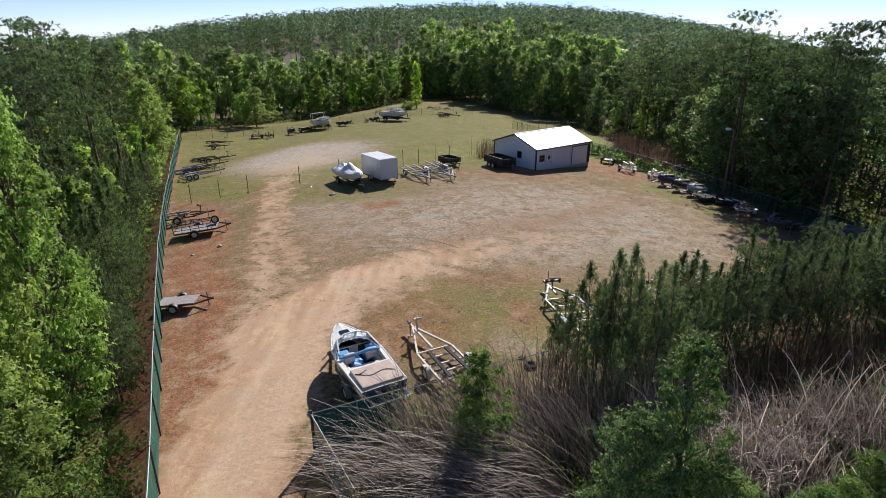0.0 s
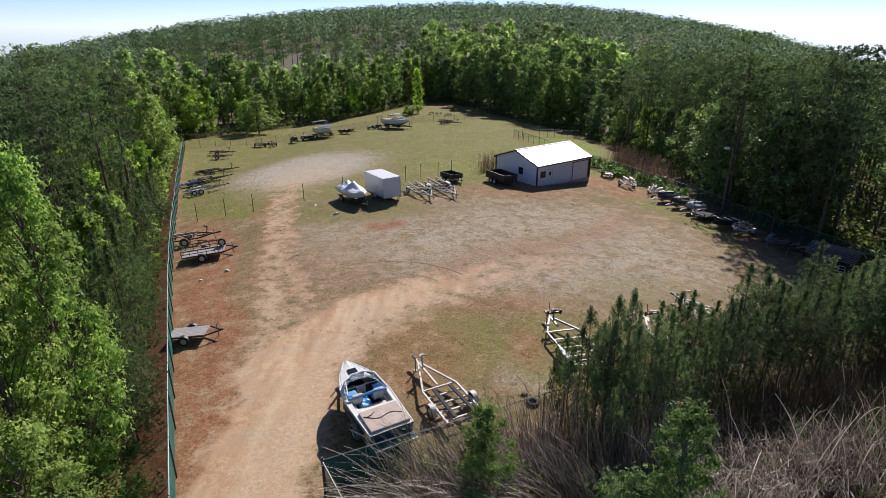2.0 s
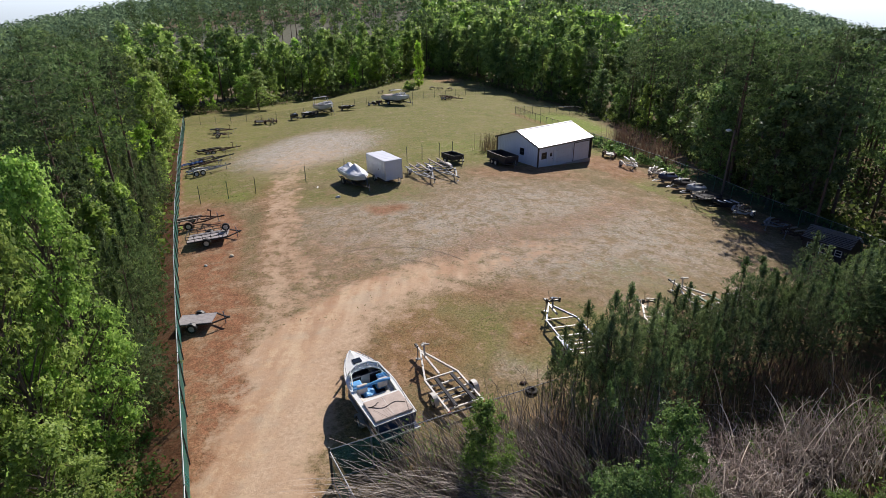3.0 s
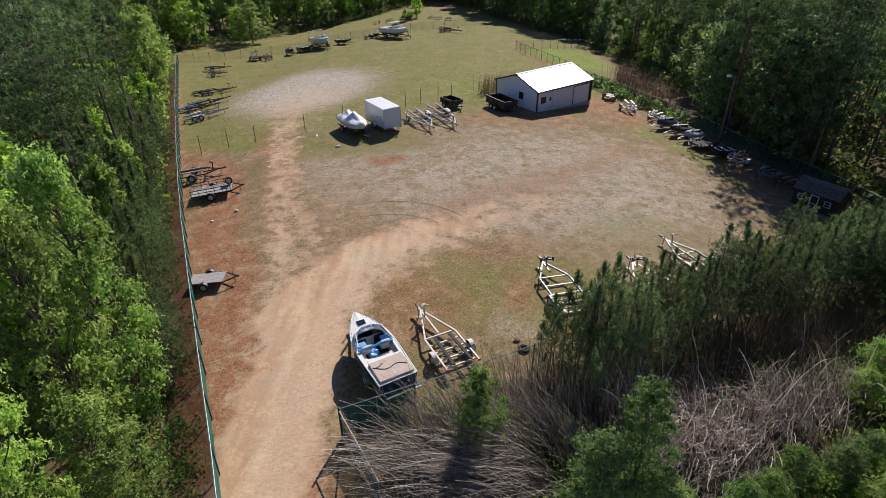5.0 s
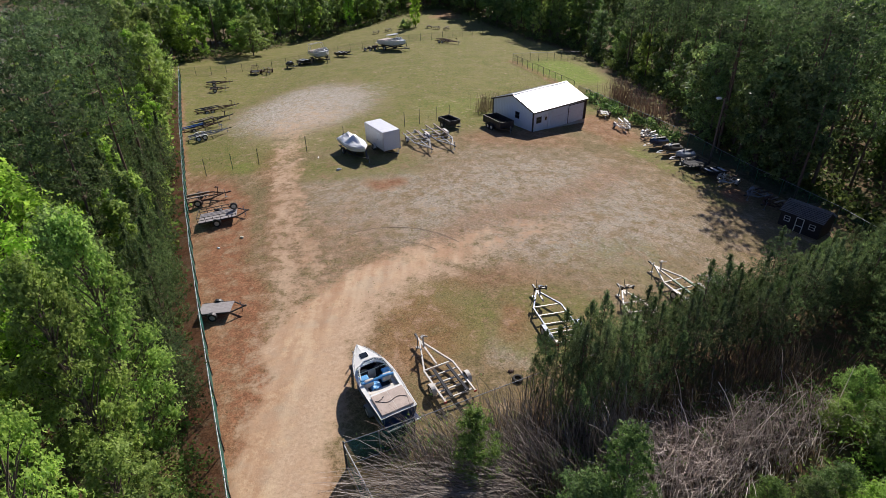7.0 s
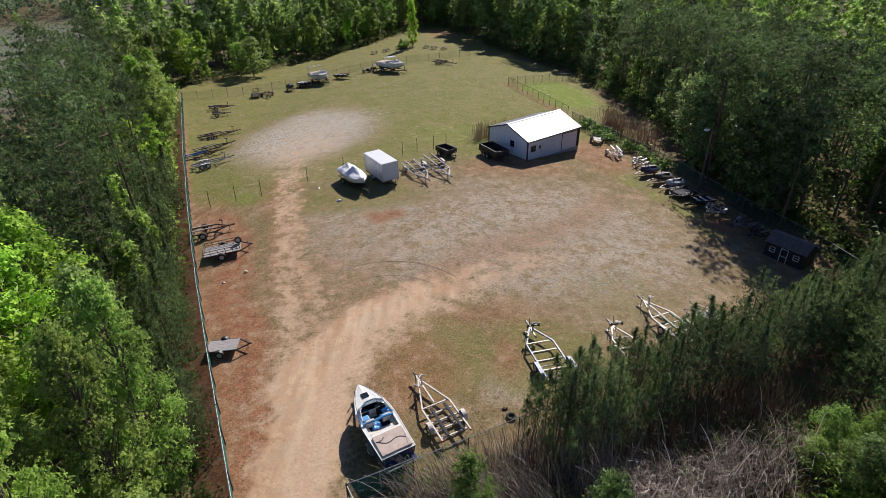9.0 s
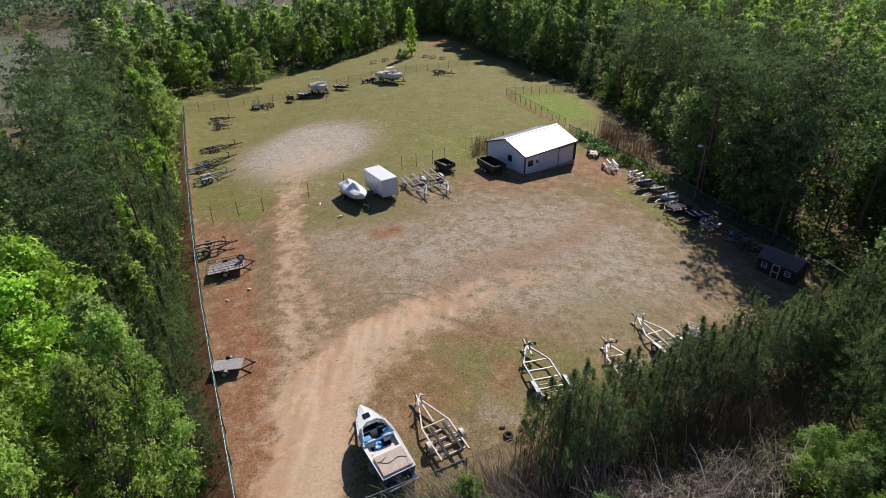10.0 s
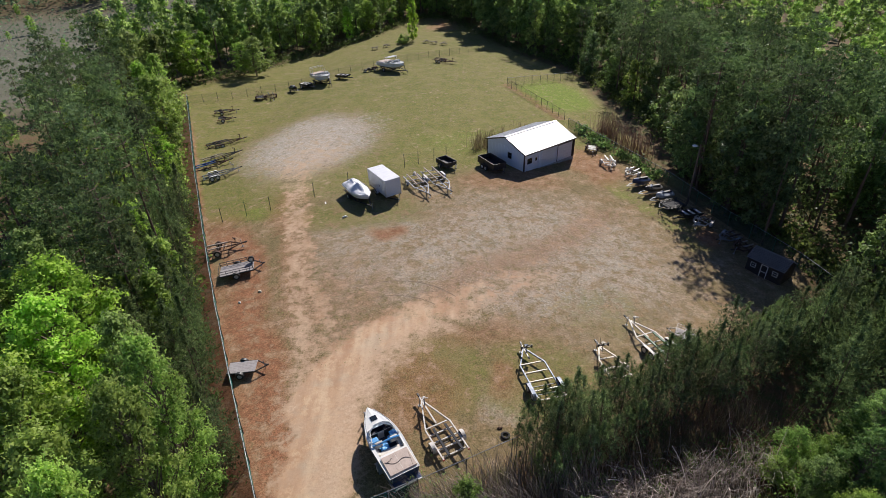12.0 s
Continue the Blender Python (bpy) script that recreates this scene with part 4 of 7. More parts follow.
for x, y in scatter(75, open_slope, (-210, 0, 250, 470), 7, RT):
    mass(LOWPINE[RT.randint(2)], x, y, RT.uniform(0.85, 1.25), RT)
for x, y in scatter(60, open_slope, (-210, 0, 250, 470), 6, RT):
    mass(FAR[RT.randint(2)], x, y, RT.uniform(0.3, 0.6), RT)
for x, y in scatter(44, lambda x, y: x < fence_x(y) - 20, (-110, -30, 20, 110), 4.8, RT):
    if math.hypot(x + 120, y - 140) > 55:
        mass(PINE[RT.randint(3)] if math.hypot(x, y) < 78 else LOWPINE[RT.randint(2)], x, y, RT.uniform(0.62, 0.8), RT)
        mass(LOW[RT.randint(3)], x + 2.4, y + 1.5, RT.uniform(0.4, 0.6), RT)
for x, y in scatter(26, lambda x, y: True, (-230, -90, 120, 260), 9, RT):
    mass(FAR[RT.randint(2)], x, y, RT.uniform(0.15, 0.5), RT)
plant(SLIM[0], -7.5, 167, 0.95, RT, "slender young tree standing alone in the grass", squash=0.75)
plant(BROAD[0], -44.0, 136.8, 0.64, RT, "rounded leafy tree standing out from the wood", squash=1.6)
plant(BROAD[1], -47.5, 138.5, 0.5, RT, "rounded leafy tree standing out from the wood", squash=1.6)
join_mass()


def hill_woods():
    """The far wooded ridge: clumps too many to count, distance haze put into their leaf colour."""
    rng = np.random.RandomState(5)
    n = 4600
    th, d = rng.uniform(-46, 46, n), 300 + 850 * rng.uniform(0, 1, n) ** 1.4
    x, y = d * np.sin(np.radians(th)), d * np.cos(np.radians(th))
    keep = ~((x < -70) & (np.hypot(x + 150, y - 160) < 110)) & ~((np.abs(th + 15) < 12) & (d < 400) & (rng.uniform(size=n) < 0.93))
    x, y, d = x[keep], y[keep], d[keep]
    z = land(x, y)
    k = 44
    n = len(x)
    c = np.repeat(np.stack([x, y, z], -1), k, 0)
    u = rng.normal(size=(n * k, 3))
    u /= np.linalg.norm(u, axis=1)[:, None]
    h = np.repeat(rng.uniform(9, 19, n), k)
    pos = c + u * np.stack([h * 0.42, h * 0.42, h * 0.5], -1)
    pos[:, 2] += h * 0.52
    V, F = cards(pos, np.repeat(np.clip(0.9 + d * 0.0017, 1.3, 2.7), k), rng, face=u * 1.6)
    tagged(raw("far_woods", V, F, HAZED_LEAF), "distant wooded ridge in mixed greens with a haze tint", "woods", kind="stuff")


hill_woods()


# ---- undergrowth, canes and grass ----
def blades(n, xs, ys, zs, height, lean, width, rng, steps=4, curl=0.5):
    """Thin curved ribbons rising from the ground; lean: mean sideways drift per metre of height."""
    h = height * rng.uniform(0.45, 1.2, n)
    a = rng.uniform(0, 2 * np.pi, n)
    dx = np.cos(a) * curl * rng.uniform(0, 1, n) + lean[0]
    dy = np.sin(a) * curl * rng.uniform(0, 1, n) + lean[1]
    wa = rng.uniform(0, 2 * np.pi, n)
    wx, wy = np.cos(wa) * width / 2, np.sin(wa) * width / 2
    rows = []
    for i in range(steps + 1):
        t = i / steps
        bend = t ** 1.8
        px, py = xs + dx * h * bend, ys + dy * h * bend
        pz = zs + h * (t - 0.35 * np.minimum(1.4, np.hypot(dx, dy)) * t ** 3)
        k = 1 - 0.65 * t
        rows.append(np.stack([np.stack([px - wx * k, py - wy * k, pz], -1), np.stack([px + wx * k, py + wy * k, pz], -1)], 1))
    V = np.stack(rows, 1).reshape(-1, 3)
    base = np.arange(n)[:, None] * (steps + 1) * 2
    F = np.concatenate([base + np.array([2 * i, 2 * i + 1, 2 * i + 3, 2 * i + 2])[None] for i in range(steps)], 0)
    return V, F


def tuft_patch(name, label, cat, mat, n, points, spread, height, lean, width, seed, curl=0.5, steps=4):
    rng = np.random.RandomState(seed)
    p = np.array(points)[rng.randint(len(points), size=n)]
    xs, ys = p[:, 0] + rng.normal(0, spread, n), p[:, 1] + rng.normal(0, spread, n)
    V, F = blades(n, xs, ys, land(xs, ys) - 0.05, height, lean, width, rng, steps, curl)
    tagged(raw(name, V, F, mat), label, cat, kind="stuff")


def leaf_patch(name, label, mat, n, points, spread, size, height, seed):
    """Low leafy growth."""
    rng = np.random.RandomState(seed)
    p = np.array(points)[rng.randint(len(points), size=n)]
    xs, ys = p[:, 0] + rng.normal(0, spread, n), p[:, 1] + rng.normal(0, spread, n)
    lump = np.array([noise.noise((a * 0.8, b * 0.8, 3)) for a, b in zip(xs, ys)])
    zs = land(xs, ys) + height * np.clip(0.6 + lump, 0.1, 1.6) * rng.uniform(0.1, 1, n) ** 0.6
    V, F = cards(np.stack([xs, ys, zs], -1), np.full(n, size), rng)
    tagged(raw(name, V, F, mat), label, "undergrowth", kind="stuff")


tuft_patch("dry_canes", "tangle of grey-brown dry canes arching over the fence", "canes", DRY, 1250, [(-1.6, 15.0), (-0.2, 15.6), (1.0, 14.6), (2.4, 15.6), (3.6, 15.8), (1.8, 13.6), (3.8, 14.2)], 0.75, 3.3, (-0.8, -0.15), 0.036, 3, 0.45, 6)
tuft_patch("dry_canes", "leaning grey-brown dry canes behind the gate", "canes", DRY, 1500, [(-0.6, 17.2), (0.8, 17.6), (2.2, 17.8), (3.4, 17.2), (4.6, 17.4), (5.4, 16.6), (1.6, 16.4)], 0.7, 3.2, (-0.35, 0.1), 0.034, 19, 0.35, 5)
tuft_patch("dry_canes", "stand of upright brown dry canes beside the pines", "canes", DRY, 800, [(2.6, 19.4), (3.8, 19.6), (5.0, 20.0), (5.4, 18.6), (6.6, 18.8), (7.8, 18.6), (9.0, 19.4)], 0.7, 3.3, (-0.1, 0.0), 0.034, 4, 0.3, 5)
tuft_patch("dry_reeds", "pale dry reeds along the foot of the pines", "reeds", STRAW, 420, [(9.5, 20.4), (11, 20.8), (12.5, 21.4), (14, 22), (15.5, 22.6), (17, 23.2), (19, 24.2), (21, 25)], 0.6, 2.6, (-0.15, -0.1), 0.024, 5, 0.4, 5)
tuft_patch("dry_canes", "sprawling dry canes over low green growth", "canes", PALECANE, 3900, [(13, 17.6), (15, 18.8), (18, 20.2), (16.2, 20.8), (16, 18.2), (9.6, 16.0), (11, 16.8), (12.5, 17.4), (14, 18.2), (15.5, 19.0), (17, 19.6), (19, 20.4), (21, 21.4), (11.4, 15.2), (13.4, 16.4), (10.6, 18.2), (12, 18.8)], 0.8, 2.3, (-0.4, -0.25), 0.042, 6, 0.6, 5)
tuft_patch("dry_canes", "a few tall curved pale canes standing clear", "canes", PALECANE, 110, [(10, 17), (13, 18), (16, 19), (19, 20.5), (8, 16)], 1.2, 3.8, (-0.2, -0.1), 0.05, 28, 0.5, 7)
tuft_patch("dry_canes", "grey-brown dry canes between the pines and the low growth", "canes", DRY, 1300, [(7.6, 17.4), (9.4, 17.8), (11, 18.8), (12.8, 19.6), (9.0, 16.2), (8.2, 19.0)], 0.75, 2.1, (-0.25, -0.05), 0.036, 31, 0.4, 4)
tuft_patch("dry_canes", "russet dead stems under the young pines", "canes", BRUSH, 700, [(19, 23), (21, 24), (23, 25), (25, 26), (20, 25.5), (17.5, 22.5), (8, 21), (10, 22), (12, 22.8), (14, 23.6), (16, 24.6), (18, 25.4), (21, 26.6)], 0.9, 1.8, (0, 0), 0.03, 32, 0.4, 3)
leaf_patch("undergrowth", "patches of green leaves between the canes and the pines", SHRUB, 5200, [(10, 18.4), (13, 19.4), (16, 20.4), (19, 21.6), (22, 22.6), (24.5, 22), (8.4, 18.2), (25.5, 24)], 0.9, 0.15, 1.2, 33)
leaf_patch("undergrowth", "low green undergrowth among dry stems", SHRUB_BRIGHT, 19000, [(13.5, 12.8), (16.5, 14), (19.5, 15.4), (22, 17.5), (24, 19.5), (26, 20.5), (9, 11.5), (12, 11.5), (15, 12.5), (18, 13.5), (21, 15), (16, 10), (12, 9), (20, 11), (5, 13), (24, 18), (7, 10), (23, 18.5)], 1.2, 0.17, 1.6, 7)
leaf_patch("undergrowth", "sparse green leaves among the dry canes", SHRUB, 2600, [(0, 17.5), (2, 18.5), (4, 16.5), (6, 17.5), (-1, 18.2), (8, 17)], 1.0, 0.13, 2.0, 27)
leaf_patch("undergrowth", "green weeds along the fence foot beside the wood", SHRUB, 5000, [(fence_x(y) - 1.9 - 1.1 * (k % 3), y) for k, y in enumerate(np.arange(11, 40, 0.8))], 0.45, 0.17, 0.6, 8)
leaf_patch("undergrowth", "fresh green grass and weeds at the fence by the drive", SHRUB_BRIGHT, 3600, [(fence_x(y) - 1.6 - 1.0 * (k % 4), y) for k, y in enumerate(np.arange(8, 19, 0.4))], 0.5, 0.15, 0.45, 35)
leaf_patch("undergrowth", "bushy green growth along the wood's edge", LEAF_MID, 9000, [(fence_x(y) - 3.2, y) for y in np.arange(40, 125, 1.5)], 0.9, 0.4, 2.2, 9)
# wood-floor growth: the shade under the trees is in its darkened leaf colour
leaf_patch("undergrowth", "bushy green growth under the side wood, colour darkened for shade", SHADE_TINTED_LEAF, 12000, [(edge_x(y) - 0.3, y) for y in np.arange(36, 140, 1.2)], 1.2, 0.4, 2.0, 10)
leaf_patch("undergrowth", "green saplings and brush on the floor of the side wood, colour darkened for shade", SHADE_TINTED_LEAF, 15000, [(edge_x(y) + k, y) for y in np.arange(40, 130, 3.0) for k in (2.5, 6, 9.5, 13, 17, 21, 25)], 1.6, 0.42, 3.0, 34)
leaf_patch("undergrowth", "scrubby green growth before the back wood, colour darkened for shade", SHADE_TINTED_LEAF, 11000, [(x, back_y(x) - 1.0) for x in np.arange(-66, 36, 1.0)], 1.6, 0.36, 2.2, 11)
leaf_patch("undergrowth", "green vines climbing the side fence", SHRUB, 2600, [(23.5, 80), (24.3, 78), (22.6, 84), (26.2, 73.5), (27.5, 70.5), (28.6, 68)], 0.7, 0.3, 1.6, 12)
tuft_patch("tall_grass", "tall straw-coloured grass beside the steel shed", "grass", STRAW, 420, [(6.2, 75.5), (5.4, 74.6), (7.4, 77.2), (9.5, 78.6), (12.0, 80.5), (5.8, 77)], 0.6, 2.2, (0, 0), 0.05, 13, 0.2, 3)
tuft_patch("dead_brush", "reddish brown dead brush behind the shed", "brush", BRUSH, 800, [(25.6, 82.5), (27.2, 80.2), (28.6, 78.0), (26.6, 84.5), (29.6, 76)], 0.9, 3.6, (0, 0), 0.05, 14, 0.3, 3)
leaf_patch("undergrowth", "dark green clump of weeds behind the shed", SHRUB, 1500, [(8.5, 77.5), (10.2, 79.0), (12.4, 80.2)], 0.5, 0.3, 1.1, 15)
leaf_patch("bush", "rounded dark bush in the far field", LEAF_MID, 1300, [(-10.1, 165)], 0.75, 0.36, 2.3, 16)


def grass_tufts():
    """Short dry and green tufts over the yard, and clods and pebbles, as fine relief."""
    rng = np.random.RandomState(21)
    n = 64000
    x, y = rng.uniform(-48, 34, n), rng.uniform(17, 150, n) ** 1.0
    on_drive = (np.abs(x + 8.2) < 3.4) & (y < 30)
    keep = (x > fence_x(y) + 0.3) & (x < np.interp(y, [17, 50, 62, 80, 120], [9, 33, 29, 24, 30])) & ~on_drive
    keep &= rng.uniform(size=n) < np.interp(y, [55, 75], [1.0, 0.2])
    patch = np.array([noise.noise((a * 0.25, b * 0.25, 5)) + 0.5 * noise.noise((a * 0.9, b * 0.9, 9)) for a, b in zip(x, y)])
    keep &= patch + 0.35 * np.clip((y - 64 - 0.33 * x) / 10, -0.6, 1) > rng.uniform(-0.35, 0.45, n)
    x, y = x[keep], y[keep]
    for mat, name, label, lo, hi in ((BLADE, "grass_tufts", "scattered short green grass tufts in the yard", 0.0, 0.55), (STRAW, "dry_grass_tufts", "scattered dry straw tufts in the yard", 0.55, 1.0)):
        pick = rng.uniform(0, 1, len(x))
        px, py = x[(pick >= lo) & (pick < hi)], y[(pick >= lo) & (pick < hi)]
        px, py = np.repeat(px, 2) + rng.normal(0, 0.1, len(px) * 2), np.repeat(py, 2) + rng.normal(0, 0.1, len(py) * 2)
        V, F = blades(len(px), px, py, land(px, py) - 0.02, 0.08, (0, 0), 0.1, rng, 1, 1.6)
        tagged(raw(name, V, F, mat), label, "grass", kind="stuff")


grass_tufts()


# the slope's brush shares the haze-tinted leaf colour of the ridge
leaf_patch("felled_brush", "low brush and slash on the felled slope", HAZED_LEAF, 5000, [(x, y) for x in range(-230, -75, 12) for y in range(85, 260, 12)], 5.0, 0.9, 0.7, 17)
tuft_patch("felled_stubble", "grey stubble of cut stems on the felled slope", "brush", DRY, 5000, [(x, y) for x in range(-230, -75, 10) for y in range(85, 250, 10)], 5.0, 0.9, (0, 0), 0.12, 18, 0.5, 1)


def tyre_arc(cx, cy, r, a0, a1, w, name, label):
    """A thin dark tyre mark pressed on the ground."""
    V, F = [], []
    n = 40
    for i in range(n + 1):
        a = radians(a0 + (a1 - a0) * i / n)
        for k in (-1, 1):
            x, y = cx + (r + k * w / 2) * math.cos(a), cy + (r + k * w / 2) * math.sin(a)
            V.append((x, y, gz(x, y) + 0.018))
        if i:
            F.append((2 * i - 2, 2 * i - 1, 2 * i + 1, 2 * i))
    tagged(raw(name, V, F, MARK), label, "tyre mark", kind="stuff")


MARK = shader("tyre_mark_soil", (0.2, 0.15, 0.1), 0.95, vary=0.3, scale=2)
tyre_arc(-4.6, 34.2, 7.6, 40, 118, 0.06, "tyre_mark", "thin dark curved tyre mark on gravel")
tyre_arc(-4.6, 33.6, 5.9, 48, 112, 0.05, "tyre_mark", "thin dark curved tyre mark on gravel")


# ---- fences ----
LINK = bpy.data.materials.new("chain_link")
LINK.use_nodes = True
ln = LINK.node_tree.nodes
lt = ln.new("ShaderNodeBsdfTransparent")
lm = ln.new("ShaderNodeMixShader")
lm.inputs[0].default_value = 0.14
ln["Principled BSDF"].inputs["Base Color"].default_value = (0.35, 0.36, 0.34, 1)
ln["Principled BSDF"].inputs["Metallic"].default_value = 0.6
LINK.node_tree.links.new(lt.outputs[0], lm.inputs[1])
LINK.node_tree.links.new(ln["Principled BSDF"].outputs[0], lm.inputs[2])
LINK.node_tree.links.new(lm.outputs[0], ln["Material Output"].inputs[0])

GREENLINK = LINK.copy()
GREENLINK.name = "green_chain_link"
GREENLINK.node_tree.nodes["Principled BSDF"].inputs["Base Color"].default_value = (0.03, 0.12, 0.08, 1)
GREENLINK.node_tree.nodes["Mix Shader"].inputs[0].default_value = 0.4


def fence(line, height, step, label, post_mat, panel_mat=None, rail_mat=None, seed=1, sag=0.0, low_rail=False):
    """Posts along a line, a top rail and a panel between each two posts."""
    rng = np.random.RandomState(seed)
    pts = []
    for (ax, ay), (bx, by) in zip(line, line[1:]):
        n = max(1, round(math.hypot(bx - ax, by - ay) / step))
        pts += [(ax + (bx - ax) * i / n, ay + (by - ay) * i / n) for i in range(n)]
    pts.append(line[-1])
    P = [Vector((x, y, gz(x, y))) for x, y in pts]
    e = thing("fence", Matrix(), label, "fence")
    tops = []
    for p in P:
        t = p + Vector((rng.normal(0, 0.03), rng.normal(0, 0.03), height + rng.normal(0, 0.02)))
        bm = bmesh.new()
        tube(bm, p - Vector((0, 0, 0.3)), t, 0.035, n=6)
        bmesh.ops.create_uvsphere(bm, u_segments=6, v_segments=4, radius=0.045, matrix=Matrix.Translation(t))
        part("post", bm, post_mat, e)
        tops.append(t)
    for k, (a, b) in enumerate(zip(tops, tops[1:])):
        if rail_mat:
            bm = bmesh.new()
            tube(bm, a, b, 0.024, n=6)
            part("rail", bm, rail_mat, e)
            if low_rail:
                bm = bmesh.new()
                tube(bm, a - Vector((0, 0, height * 0.92)), b - Vector((0, 0, height * 0.92)), 0.024, n=6)
                part("rail", bm, rail_mat, e)
        if panel_mat:
            bm = bmesh.new()
            side = (b - a).cross(Vector((0, 0, 1))).normalized()
            nx, nz_ = 6, 5
            g = []
            for i in range(nx + 1):
                row = []
                for j in range(nz_ + 1):
                    u, v = i / nx, j / nz_
                    q = a.lerp(b, u)
                    foot = P[k].lerp(P[k + 1], u)
                    q = foot.lerp(q, v * 0.985 + 0.01) + side * (-0.045 + sag * rng.normal(0, 0.6) * math.sin(math.pi * v) * math.sin(math.pi * u))
                    row.append(bm.verts.new(q))
                g.append(row)
            for i in range(nx):
                for j in range(nz_):
                    bm.faces.new((g[i][j], g[i + 1][j], g[i + 1][j + 1], g[i][j + 1]))
            part("panel", bm, panel_mat, e)
    return e


fence([(fence_x(y), y) for y in (12.5, 22, 32, 43, 56, 69.5, 90, 112)], 2.1, 3.0, "tall chain-link fence hung with green windscreen along the drive", POST, FABRIC, STEEL, 2, 0.07)
fence([(-51, 112), (-43, 115), (-28, 126.5), (-13, 136), (0, 142.5), (10, 150)], 1.7, 3.0, "bare chain-link fence with dark posts behind the boats", POST, LINK, None, 3)
fence([(13.6, 113), (21, 117.5), (29.5, 124.5)], 1.7, 2.4, "chain-link enclosure fence with steel top rail on grass", POST, LINK, STEEL, 4)
fence([(13.6, 113), (17, 103), (21, 91)], 1.5, 2.2, "wire fence with dark posts over a strip of red clay", POST, LINK, RUST, 5)
fence([(20.6, 86), (25.2, 75.5), (29.8, 65.5), (33.2, 55), (36.5, 46), (38, 38)], 1.8, 3.0, "green chain-link fence under the trees", GREENPAINT, GREENLINK, STEEL, 6)
fence([(-1.6, 19.0), (1.4, 20.4), (4.4, 21.9), (8.5, 23.8), (14, 26.6), (22, 30.6)], 1.75, 3.0, "chain-link fence with steel top rail behind the dry canes", POST, LINK, STEEL, 7)
fence([(-4.85, 17.6), (-1.6, 19.0)], 1.75, 1.8, "short fence bay hung with green windscreen", STEEL, FABRIC, STEEL, 8, 0.05, True)


def gate():
    """An open pipe gate with a green windscreen, swung outward."""
    e = thing("gate", pose(-4.85, 17.5, gz(-4.85, 17.5), 0, 0, -60), "open steel pipe gate hung with green windscreen", "gate")
    w, h = 4.2, 1.75
    for a, b in (((0, 0, 0.12), (0, 0, h)), ((w, 0, 0.12), (w, 0, h)), ((0, 0, h), (w, 0, h)), ((0, 0, 0.12), (w, 0, 0.12)), ((w / 2, 0, 0.12), (w / 2, 0, h)), ((0, 0, 0.12), (w / 2, 0, h)), ((w, 0, 0.12), (w / 2, 0, h))):
        bm = bmesh.new()
        tube(bm, a, b, 0.03)
        part("frame_tube", bm, STEEL, e)
    bm = bmesh.new()
    bmesh.ops.create_grid(bm, x_segments=8, y_segments=5, size=0.5, matrix=Matrix.Translation((w / 2, 0.05, 0.62)) @ Matrix.Rotation(radians(90), 4, "X") @ Matrix.Diagonal((w - 0.1, 0.95, 1, 1)))
    for v in bm.verts:
        v.co.y += 0.05 * math.sin(v.co.x * 3) * math.sin(v.co.z * 4)
    part("windscreen", bm, FABRIC, e, "sagging green mesh")
    for x in (0, w):
        bm = bmesh.new()
        tube(bm, (x, 0, -0.3 if x == 0 else 0.0), (x, 0, 1.95 if x == 0 else 0.14), 0.05)
        part("hinge_post" if x == 0 else "wheel_stub", bm, POST, e)


gate()


def lone_post(x, y, h, mat, label, lean=0.0):
    e = thing("fence_post", pose(x, y, gz(x, y), lean, lean * 0.6, 0), label, "post", "posts across the yard")
    bm = bmesh.new()
    tube(bm, (0, 0, -0.3), (0, 0, h), 0.035, n=8)
    part("shaft", bm, mat, e)
    bm = bmesh.new()
    bmesh.ops.create_cone(bm, cap_ends=True, segments=8, radius1=0.05, radius2=0.02, depth=0.06, matrix=Matrix.Translation((0, 0, h + 0.02)))
    part("cap", bm, mat, e)


for i, (x, y) in enumerate(((-25.8, 56.6), (-23.1, 57.4), (-20.4, 58.2), (-15.6, 60.9), (-11.7, 63.5), (-4.8, 68.2), (-3.0, 69.3), (-0.9, 70.4), (0.8, 71.3))):
    lone_post(x, y, 1.9, GREENPAINT if i == 1 else POST, "thin dark steel fence post standing in the grass", (i * 37 % 5 - 2) * 0.9)


# ---- buildings ----
def wall_boxes(bm, length, height, thick, openings, ribs=0.0):
    """A wall along +x from the origin, its outside at y=0, with openings (x0, x1, z0, z1) cut through."""
    xs = sorted({0, length, *(v for o in openings for v in o[:2])})
    zs = sorted({0, height, *(v for o in openings for v in o[2:])})
    for x0, x1 in zip(xs, xs[1:]):
        for z0, z1 in zip(zs, zs[1:]):
            cx, cz = (x0 + x1) / 2, (z0 + z1) / 2
            if not any(o[0] < cx < o[1] and o[2] < cz < o[3] for o in openings):
                box(bm, (x0, 0, z0), (x1, thick, z1))
                x = math.ceil(x0 / 0.3) * 0.3
                while ribs and x < x1:
                    box(bm, (x - 0.02, -ribs, z0), (x + 0.02, 0.0, z1))
                    x += 0.3


